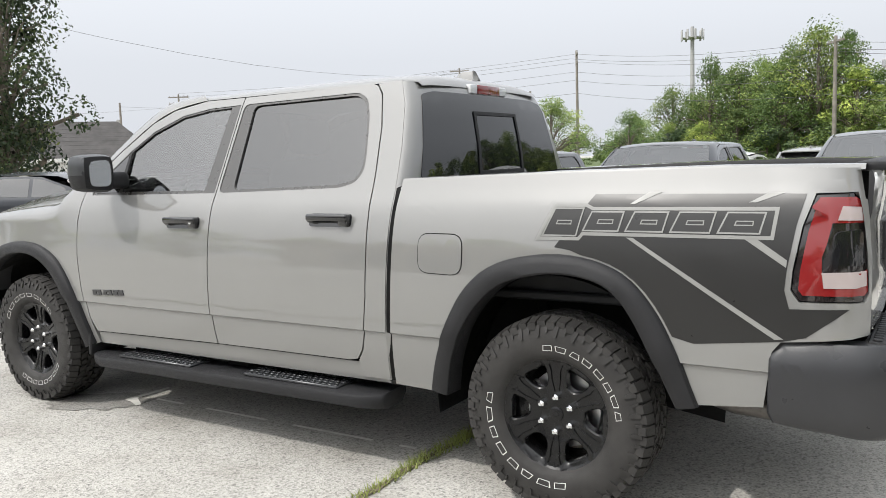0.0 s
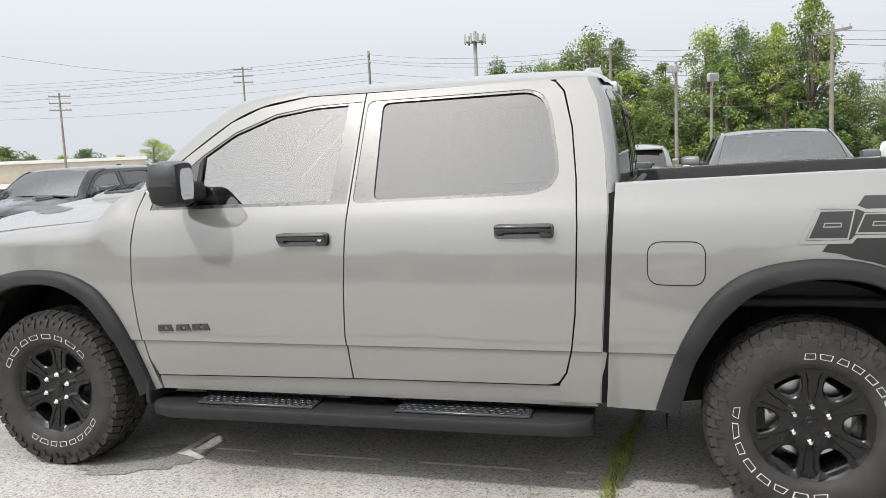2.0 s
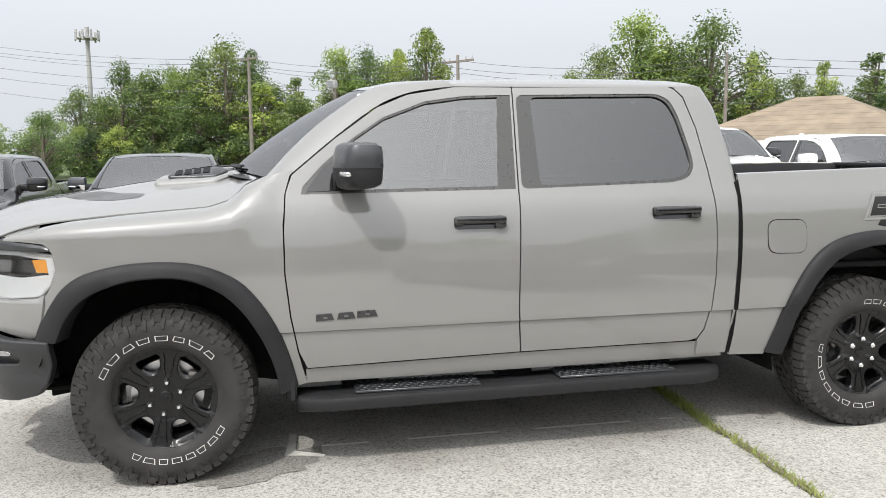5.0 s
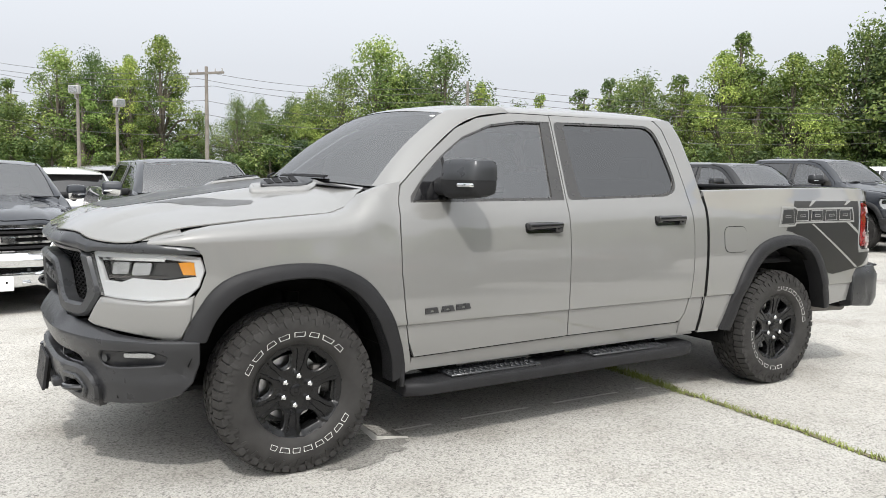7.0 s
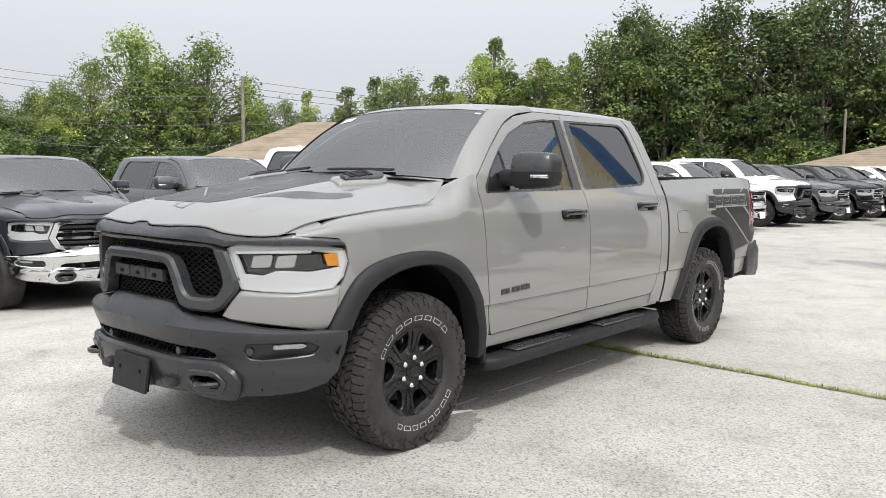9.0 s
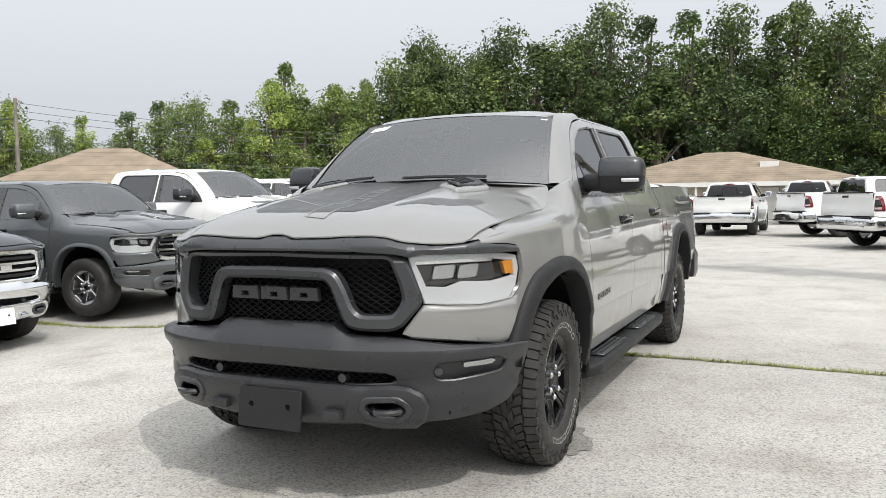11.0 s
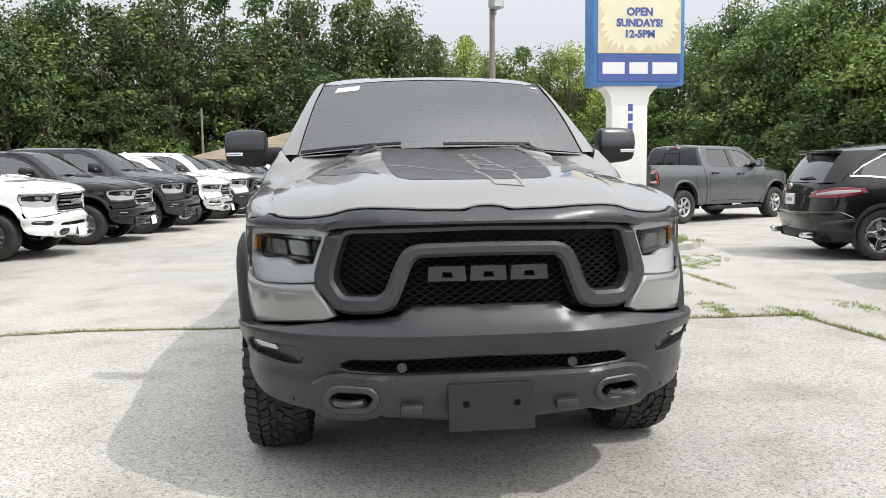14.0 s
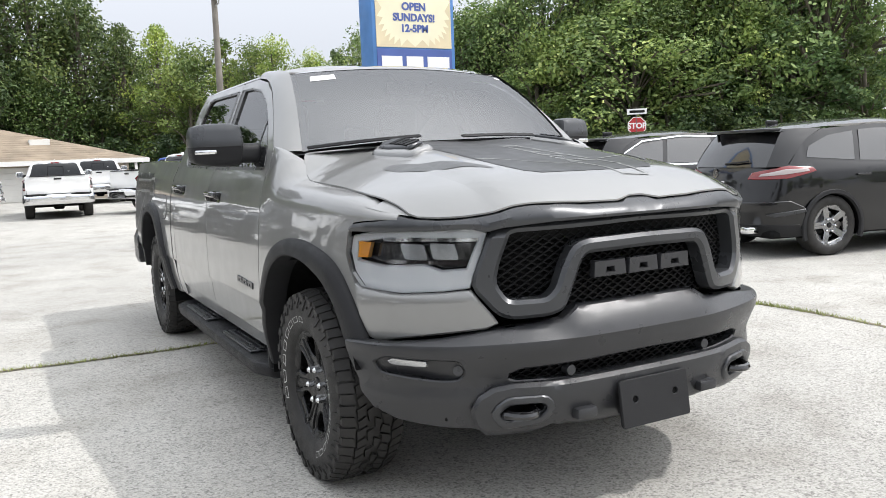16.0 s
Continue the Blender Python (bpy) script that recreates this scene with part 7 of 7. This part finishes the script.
    for c in (1.41, -1.41):
        fl = surface([[(c + r * math.cos(t), y, 0.355 + r * math.sin(t)) for r, y in ((0.45, 0.945), (0.44, 0.965), (0.40, 0.968), (0.385, 0.94))] for t in np.linspace(-0.35, math.pi + 0.35, 18)])
        turn_out(fl, lambda f: f.normal.y)
        ob = part("arch_trim", fl, PLASTIC, root)
        mirrored(ob)
        well = surface([[(c + 0.41 * math.cos(t), y, 0.355 + 0.41 * math.sin(t)) for y in (0.5, 0.93)] for t in np.linspace(-0.3, math.pi + 0.3, 14)])
        ob = part("wheel_well", well, SHADE, root)
        mirrored(ob)
    part("underbody", brick((-2.2, -0.85, 0.24), (2.2, 0.85, 0.34), 0.03, 1), SHADE, root)
    for y in (0.36, -0.36):
        part("seat", brick((-0.1, y - 0.25, 0.6), (0.1, y + 0.25, 1.40), 0.05, 2), INTERIOR, root)
    for x in (1.41, -1.41):
        for y in (0.80, -0.80):
            w = add_wheel(root, x, y, 25 * x, "five", False)
            w.matrix_basis = pose(x, y, 0.365, 0, 25 * x, 0 if y > 0 else 180) @ Matrix.Diagonal((0.88, 0.95, 0.88, 1))
    return root


build_suv(pose(-5.24, 8.35, 0, 0, 0, 80), "black SUV with bright window line and red tail lamps", True)
build_suv(pose(-1.75, 8.15, 0, 0, 0, 78), "gloss black SUV with pale plate and twin exhausts", False)
build_suv(pose(1.14, -15.7, -0.18, 0, 0, -90), "white SUV with red tail lamps behind the pickups", False, WHITE, "SUVs behind the row")
build_suv(pose(-0.27, -19.3, -0.12, 0, 0, -88), "silver grey SUV with red tail lamps behind the pickups", True, SILVER, "SUVs behind the row")

build_suv(pose(16.57, -10.03, 0, 0, 0, -140) @ Matrix.Scale(0.92, 4), "silver grey SUV parked beyond the pickups", False, SILVER, "SUVs behind the row")
build_suv(pose(13.07, -6.31, 0, 0, 0, -150) @ Matrix.Scale(0.92, 4), "dark SUV parked beyond the pickups", False, DARKGREY, "SUVs behind the row")

# ---- poles, wires, signs ----
WIRE = material("wire_grey", (0.12, 0.12, 0.12), 0.6)
INSUL = material("insulator_grey", (0.35, 0.35, 0.34), 0.5)


def utility_pole(x, y, h, arms=1, face_az=0.0, lamp=False, drum=False, label="weathered wooden utility pole with crossarm"):
    root = thing("utility_pole", label, "utility pole", pose(x, y, 0, 0, 0, face_az), "utility poles")
    part("shaft", rod((0, 0, -0.3), (0, 0, h), 0.018 * h if h < 7.5 else 0.15, 10, 0.012 * h if h < 7.5 else 0.10), POLEWOOD, root)
    for k in range(arms):
        z = h - 0.35 - 0.75 * k
        a = part("crossarm", brick((-0.06, -1.15, z - 0.06), (0.06, 1.15, z + 0.06), 0.01, 1), POLEWOOD, root)
        for yy in (-1.05, -0.6, 0.6, 1.05):
            part("insulator", rod((0, yy, z + 0.06), (0, yy, z + 0.22), 0.04, 8, 0.03), INSUL, a)
    if drum:
        part("transformer", rod((0.32, 0, h - 2.6), (0.32, 0, h - 1.7), 0.24, 14), INSUL, root, "grey transformer drum")
    if lamp:
        l = bmesh.new()
        brick((0.10, -0.22, h - 0.45), (0.42, 0.22, h - 0.12), 0.05, 2, l, pose(0, 0, 0, 0, 0, 0))
        f = part("flood_lamp", l, INSUL, root, "grey flood lamp")
        part("lamp_face", brick((0.42, -0.17, h - 0.41), (0.435, 0.17, h - 0.16), 0.01, 1), LAMPDIM, f)
        part("lamp_arm", pipe([(0.0, 0, h - 0.7), (0.22, 0, h - 0.62), (0.26, 0, h - 0.42)], 0.03, 6), INSUL, root)
    return root


POLES = [(73, -61, 10.1, 3, -55), (64, -71, 9.8, 3, -60), (48, -83, 12.6, 3, -65), (24, -62, 10.4, 2, 25), (113, -74, 11.0, 2, 10), (3.0, -53, 8.4, 1, 30), (-8.6, -39.5, 6.9, 1, 35), (-20.4, -32, 6.3, 0, 40)]
for x, y, h, a, az in POLES:
    utility_pole(x, y, h, a, az)
utility_pole(69, -50, 8.4, 0, 0, drum=True, label="wooden utility pole with a transformer drum")
utility_pole(-1.3, -32, 4.9, 0, 60, lamp=True, label="wooden lamp pole at the edge of the lot")
utility_pole(-2.7, -31.3, 4.4, 0, 100, lamp=True, label="wooden lamp pole at the edge of the lot")
utility_pole(18.7, -41.7, 5.5, 0, 80, lamp=True, label="wooden lamp pole at the edge of the lot")
utility_pole(-20.6, 4.15, 6.9, 0, 20, lamp=True, label="weathered wooden pole with a flood lamp")
utility_pole(-45, -9.4, 5.2, 0, 0, label="bare wooden pole beside the office")
tower = thing("cell_tower", "slim grey phone mast with a ring of antennas", "phone mast", pose(18.2, -77, 0))
part("mast", rod((0, 0, 0), (0, 0, 13.5), 0.26, 12, 0.18), INSUL, tower)
part("platform", rod((0, 0, 12.4), (0, 0, 12.5), 1.0, 16), INSUL, tower)
for k in range(9):
    a = 2 * math.pi * k / 9
    part("antenna_panel", brick((1.0, -0.10, 12.2), (1.10, 0.10, 13.2), 0.02, 1, None, pose(0, 0, 0, 0, 0, math.degrees(a))), INSUL, tower)


def wire(points, sag, r=0.012):
    bm = bmesh.new()
    for a, b in zip(points, points[1:]):
        a, b = Vector(a), Vector(b)
        pipe([a.lerp(b, t) - Vector((0, 0, 4 * sag * t * (1 - t))) for t in np.linspace(0, 1, 9)], r, 4, bm)
    return tagged(finish("overhead_wire", bm, WIRE, smooth=0), "thin black overhead wire between the poles", "wire", "overhead wires")


line = [(73, -61, 10.2), (24, -62, 10.1), (3.0, -53, 8.1), (-8.6, -39.5, 6.6), (-20.4, -32, 6.1), (-48, -24, 6.0)]
for dz, dx in ((0, 0), (-0.35, 0.6), (-0.7, -0.4), (-1.5, 0.1), (-2.2, 0.3), (-3.3, 0)):
    wire([(x + dx, y, z + dz) for x, y, z in line], 0.5)
wire([(64, -71, 9.6), (48, -83, 12.4), (113, -74, 10.5)], 0.8)
wire([(45, -24, 11.0), (48, -83, 12.0)], 1.6)
wire([(69, -50, 8.0), (64, -71, 9.4)], 0.5)

pylon = thing("pylon_sign", "tall grey roadside sign with pale lines", "sign", pose(47.6, -71.5, 0, 0, 0, 125))
part("board", brick((-0.2, -0.95, 0.4), (0.2, 0.95, 3.45), 0.03, 1), STEEL, pylon)
part("foot", brick((-0.12, -0.6, -0.1), (0.12, 0.6, 0.42), 0.02, 1), STEEL, pylon)
for k in range(5):
    part("line_bar", brick((0.2, -0.75, 1.0 + 0.42 * k), (0.22, 0.75, 1.2 + 0.42 * k), 0.01, 1), PAPER, pylon, "plain pale bar")

stop = thing("stop_sign", "red octagonal stop sign on a post", "road sign", pose(-19.4, 20.0, 0.29, 0, 0, 0))
SIGNRED = grained("sign_red", (0.45, 0.03, 0.035), 0.5, 0.08, 3)
part("post", rod((-0.03, 0, -0.5), (-0.03, 0, 2.68), 0.03, 8), STEEL, stop)
oct_ = lambda r: [(r * math.cos(radians(22.5 + 45 * k)), 1.95 + 0.0 + r * math.sin(radians(22.5 + 45 * k))) for k in range(8)]
toward = pose(0, 0, 0, 0, 0, -38)
bm = sheet(oct_(0.38), [], lambda a, b, d: np.stack([d, a, b], 1), [], [], 0.01)
bm.transform(toward)
board = part("board", bm, SIGNRED, stop)
bm = sheet(oct_(0.375), [oct_(0.345)], lambda a, b, d: np.stack([d, a, b], 1), [], [], 0.002, base=0.003)
bm.transform(toward)
part("border", bm, PAPER, board)
lettering("stop_word", "STOP", 0.30, toward @ pose(0.005, 0, 1.95, 90, 0, 90), PAPER, board, "white lettering")
bm = brick((-0.01, -0.38, 2.40), (0.01, 0.38, 2.62), 0.005, 1)
bm.transform(toward)
name_board = part("street_board", bm, PAPER, stop, "white street board with a dark bar")
bm = brick((0.01, -0.28, 2.46), (0.014, 0.30, 2.56), 0.002, 1)
bm.transform(toward)
part("street_bar", bm, GLOSS, name_board)

# ---- trees ----
def leaf_material(name, tones):
    """Leaves of one tone: each leaf and each tree differs a little; thin enough to glow against the sun."""
    m = material(name, tones[1], 0.6)
    geo, inf = m.node_tree.nodes.new("ShaderNodeNewGeometry"), m.node_tree.nodes.new("ShaderNodeObjectInfo")
    c = ramp(m, geo.outputs["Random Per Island"], ((0.0, tones[0]), (0.5, tones[1]), (0.85, tones[2]), (1.0, tones[3])))
    # two noises paint the light and shade of the boughs into the colour
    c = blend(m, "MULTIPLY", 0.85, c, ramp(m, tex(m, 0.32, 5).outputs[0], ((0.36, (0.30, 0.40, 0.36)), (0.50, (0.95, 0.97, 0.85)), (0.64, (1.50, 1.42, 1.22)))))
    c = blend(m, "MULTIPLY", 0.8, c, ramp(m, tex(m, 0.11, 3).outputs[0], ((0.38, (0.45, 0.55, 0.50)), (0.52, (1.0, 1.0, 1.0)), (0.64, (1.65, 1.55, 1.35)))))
    c = blend(m, "MULTIPLY", 0.9, c, ramp(m, inf.outputs["Random"], ((0.0, (0.66, 0.78, 0.72)), (0.5, (1.0, 1.0, 0.9)), (1.0, (1.28, 1.22, 0.92)))))
    into(m, "Base Color", c)
    n, l = m.node_tree.nodes, m.node_tree.links
    thin, both = n.new("ShaderNodeBsdfTranslucent"), n.new("ShaderNodeMixShader")
    both.inputs[0].default_value = 0.28
    l.new(c, thin.inputs[0])
    l.new(n["Principled BSDF"].outputs[0], both.inputs[1])
    l.new(thin.outputs[0], both.inputs[2])
    l.new(both.outputs[0], n["Material Output"].inputs[0])
    return m


# the dark and mid tones stand for woods that look less or more lit
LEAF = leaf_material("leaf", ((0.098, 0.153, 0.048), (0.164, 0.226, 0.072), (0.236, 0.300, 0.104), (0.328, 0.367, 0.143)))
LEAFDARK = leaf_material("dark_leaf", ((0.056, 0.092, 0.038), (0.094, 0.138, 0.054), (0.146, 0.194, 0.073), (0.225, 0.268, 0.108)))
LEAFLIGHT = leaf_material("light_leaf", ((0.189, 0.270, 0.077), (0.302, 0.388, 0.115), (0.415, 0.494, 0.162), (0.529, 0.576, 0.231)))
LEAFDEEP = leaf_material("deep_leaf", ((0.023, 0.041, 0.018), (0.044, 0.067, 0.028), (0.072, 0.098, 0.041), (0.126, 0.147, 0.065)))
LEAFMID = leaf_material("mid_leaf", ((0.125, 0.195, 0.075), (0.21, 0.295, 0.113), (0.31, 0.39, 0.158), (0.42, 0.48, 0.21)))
BARK = grained("bark", (0.13, 0.11, 0.085), 0.95, 0.3, 3, 0.6, 20)


def tree_meshes(seed, h, spread, low, clumps, leaves, leaf, tip=0.45):
    """Trunk with limbs, and a crown of leaves in clumps. low: where the crown begins, as a share of the height."""
    r = np.random.RandomState(seed)
    tb = bmesh.new()
    lean = r.uniform(-0.03, 0.03, 2) * h
    trunk = [(lean[0] * t * t, lean[1] * t * t, h * 0.9 * t - (0.2 if t == 0 else 0)) for t in np.linspace(0, 1, 7)]
    rows = []
    for k, p in enumerate(trunk):
        rad = 0.028 * h * (1 - k / 6.3) + 0.02
        rows.append([(p[0] + rad * math.cos(a), p[1] + rad * math.sin(a), p[2]) for a in np.linspace(0, 2 * math.pi, 7, endpoint=False)])
    merge(tb, surface(rows, True))
    cents = []
    for k in range(clumps):
        f = low + (1 - low) * ((k + r.rand()) / clumps) ** 0.9
        z = h * f * 0.95
        env = math.sin(math.pi * min(1.0, max(0.0, (f - low) / (1 - low)) ** tip * 0.93 + 0.07)) if f < 0.999 else 0.2
        a, rad = r.uniform(0, 6.283), spread * env * r.uniform(0.35, 0.95)
        c = np.array([rad * math.cos(a), rad * math.sin(a), z])
        cents.append((c, spread * r.uniform(0.17, 0.36)))
        s = trunk[min(6, int(6 * max(0.12, f * 0.75)))]
        mid = (np.array(s) + c) / 2 + np.array([0, 0, 0.06 * h])
        pipe([s, tuple(mid), tuple(c)], 0.010 * h * (1.1 - f), 5, tb)
    n = leaves // clumps
    V, F = [], []
    for c, cr in cents:
        d = r.normal(size=(n, 3))
        d /= np.linalg.norm(d, axis=1)[:, None]
        rad = cr * r.uniform(0.35, 1.08, (n, 1)) ** 0.5
        p = c + d * rad * np.array([1.0, 1.0, 0.78])
        nor = d * 0.7 + r.normal(size=(n, 3)) * 0.6 + np.array([0, 0, 0.35])
        nor /= np.linalg.norm(nor, axis=1)[:, None]
        ta = np.cross(nor, r.normal(size=(n, 3)))
        ta /= np.linalg.norm(ta, axis=1)[:, None] + 1e-9
        tbv = np.cross(nor, ta)
        s = leaf * r.uniform(0.55, 1.35, (n, 1))
        base = len(V) * 1
        quad = np.stack([p - ta * s, p - tbv * s * 0.55 + nor * s * 0.12, p + ta * s, p + tbv * s * 0.55 - nor * s * 0.1], 1).reshape(-1, 3)
        start = sum(len(x) for x in V)
        V.append(quad)
        F.append(np.arange(start, start + 4 * n).reshape(-1, 4))
    V, F = np.vstack(V), np.vstack(F)
    me = bpy.data.meshes.new("crown")
    me.from_pydata(V.tolist(), [], F.tolist())
    me.materials.append(LEAF)
    return tb, me


KINDS = []
TREES = "woods round the lot"
for seed, h, spread, low, clumps, leaves, leaf, tip, label in (
        (1, 11, 3.6, 0.06, 56, 10000, 0.102, 1.0, "tall leafy green tree at the edge of the woods"),
        (2, 12, 3.2, 0.06, 56, 10000, 0.102, 0.9, "tall narrow leafy green tree"),
        (3, 10, 4.0, 0.05, 58, 10000, 0.104, 1.1, "broad leafy green tree"),
        (4, 12, 4.4, 0.07, 62, 10500, 0.106, 0.95, "large leafy oak with an uneven crown"),
        (5, 9, 2.4, 0.05, 26, 5200, 0.11, 0.9, "bushy young tree in front of the woods"),
        (6, 4, 2.6, 0.02, 20, 3200, 0.11, 0.9, "dense green shrub at the edge of the woods"),
        (7, 13, 2.6, 0.30, 20, 2600, 0.13, 0.5, "thin airy tree standing above the woods")):
    trunk, crown = tree_meshes(seed, h, spread, low, clumps, leaves, leaf, tip)
    root = thing("tree" if seed != 6 else "shrub", label, "tree" if seed != 6 else "shrub", pose(0, 0, 0), TREES)
    part("trunk", trunk, BARK, root, smooth=60)
    c = new("crown", crown)
    c.parent = root
    KINDS.append([root, h, False])


def plant(kind, x, y, h, turn, wide=1.0, leaf=None):
    root, h0, used = KINDS[kind]
    k = h / h0
    m = pose(x, y, -0.05, 0, 0, turn)
    ob = root if not used else copy_thing(root, m)
    KINDS[kind][2] = True
    ob.matrix_basis = m @ Matrix.Diagonal((k * wide, k * wide, k, 1))
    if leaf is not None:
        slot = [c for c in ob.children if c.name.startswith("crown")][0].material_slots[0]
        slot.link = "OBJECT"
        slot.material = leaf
    return ob


tr = random.Random(11)
# how high the woods stand round the lot: (bearing, distance, height)
SKYLINE = [(-73, 66, 4.6), (-76, 66, 7.4), (-78, 64, 8.8), (-81, 64, 8.7), (-83, 64, 10.4), (-85.5, 62, 10.1), (-88, 62, 9.9), (-90, 60, 9.0), (-91.4, 60, 5.4), (-92.8, 60, 9.2), (-95, 60, 11.0), (-97.5, 60, 10.4), (-100.2, 60, 11.4), (-101.5, 60, 8.8), (-103, 60, 6.0),
           (-106, 58, 7.4), (-109, 57, 7.4), (-111.5, 56, 7.5), (-113, 56, 8.6), (-116.2, 56, 11.4), (-118.8, 56, 9.8), (-121.3, 56, 11.5), (-123.6, 56, 8.4), (-125, 56, 6.6), (-127.9, 56, 8.1), (-130.5, 56, 7.1), (-133, 56, 9.8), (-136, 56, 8.5), (-138.2, 56, 9.2), (-139.8, 56, 7.7),
           (-142.1, 56, 12.6), (-143.8, 56, 9.6), (-146.5, 56, 11.2), (-150, 56, 11.2), (-152, 56, 13.6), (-155.5, 56, 13.8), (-159, 56, 14.0), (-163, 56, 15.2), (-167, 56, 15.2), (-171, 57, 16.0), (-175, 58, 16.0), (-179, 58, 15.8),
           (-183, 57, 14.6), (-186.5, 54, 11.8), (-190, 50, 10.0), (-194, 48, 9.3), (-198, 46, 8.7), (-202, 45, 8.8), (-206, 43, 9.3), (-210, 41, 10.2), (-214, 39, 11.0), (-219, 38, 12.6), (-223, 37, 13.0), (-227, 37, 13.4), (-231, 37, 13.0), (-236, 38, 13.0), (-242, 39, 12.5)]
SA, SD, SH = ([row[j] for row in SKYLINE][::-1] for j in range(3))
az = -73.0
while az > -242:
    dist, h = float(np.interp(az, SA, SD)), float(np.interp(az, SA, SH))
    # how lit each stretch of woods looks is put in its leaf tone
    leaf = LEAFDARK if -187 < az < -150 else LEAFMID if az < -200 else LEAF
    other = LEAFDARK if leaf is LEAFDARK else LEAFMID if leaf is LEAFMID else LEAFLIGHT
    # the tall row that makes the skyline, round crowns that overlap, a few thin ones between
    a = radians(az)
    kind = tr.choice((0, 1, 2, 3, 3, 6))
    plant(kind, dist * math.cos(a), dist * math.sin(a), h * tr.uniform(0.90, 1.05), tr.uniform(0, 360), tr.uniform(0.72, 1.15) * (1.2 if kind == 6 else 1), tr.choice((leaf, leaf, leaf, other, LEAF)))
    a = radians(az + tr.uniform(-1.5, 1.5))
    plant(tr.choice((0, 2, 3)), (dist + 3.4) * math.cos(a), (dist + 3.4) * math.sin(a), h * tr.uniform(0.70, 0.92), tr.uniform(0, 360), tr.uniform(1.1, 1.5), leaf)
    # lower trees and shrubs in front; dark leaf on shrubs stands for shade low down
    if tr.random() < 0.8:
        a = radians(az + tr.uniform(-1, 1))
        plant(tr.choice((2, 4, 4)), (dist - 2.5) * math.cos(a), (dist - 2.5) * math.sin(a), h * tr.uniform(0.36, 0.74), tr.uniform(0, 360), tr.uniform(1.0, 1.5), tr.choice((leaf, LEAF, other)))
    a = radians(az + tr.uniform(-1, 1))
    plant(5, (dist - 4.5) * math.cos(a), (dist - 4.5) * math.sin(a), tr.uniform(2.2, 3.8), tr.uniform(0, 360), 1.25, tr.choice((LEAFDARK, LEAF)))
    az -= tr.uniform(1.4, 3.2)
for x, y, h, wide in ((18.4, -44.0, 5.2, 1.35), (16.4, -53.1, 4.6, 1.3), (20.2, -45.0, 3.6, 1.2)):
    plant(2, x, y, h, 40 * h, wide, LEAFMID)
for az, d, h in ((-142.7, 58, 12.4), (-152.5, 57, 13.6)):
    plant(6, d * math.cos(radians(az)), d * math.sin(radians(az)), h, az, 1.0)
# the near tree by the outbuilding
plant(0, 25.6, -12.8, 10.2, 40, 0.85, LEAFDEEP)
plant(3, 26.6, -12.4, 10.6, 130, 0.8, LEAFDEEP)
plant(5, 27.5, -13.0, 3.0, 80, 1.0)
# far low woods along the open horizon
for k in range(26):
    a = radians(-22 - 2.0 * k + tr.uniform(-0.7, 0.7))
    d = tr.uniform(120, 150)
    plant(tr.choice((2, 5)), d * math.cos(a), d * math.sin(a), tr.uniform(3.0, 5.5), tr.uniform(0, 360), 1.6)
# woods behind the showroom, which the paint mirrors
for k in range(16):
    a = radians(112 - 8.0 * k + tr.uniform(-2, 2))
    d = tr.uniform(52, 60)
    plant(tr.choice((0, 2, 3)), d * math.cos(a), d * math.sin(a), tr.uniform(8, 11), tr.uniform(0, 360), 1.5)
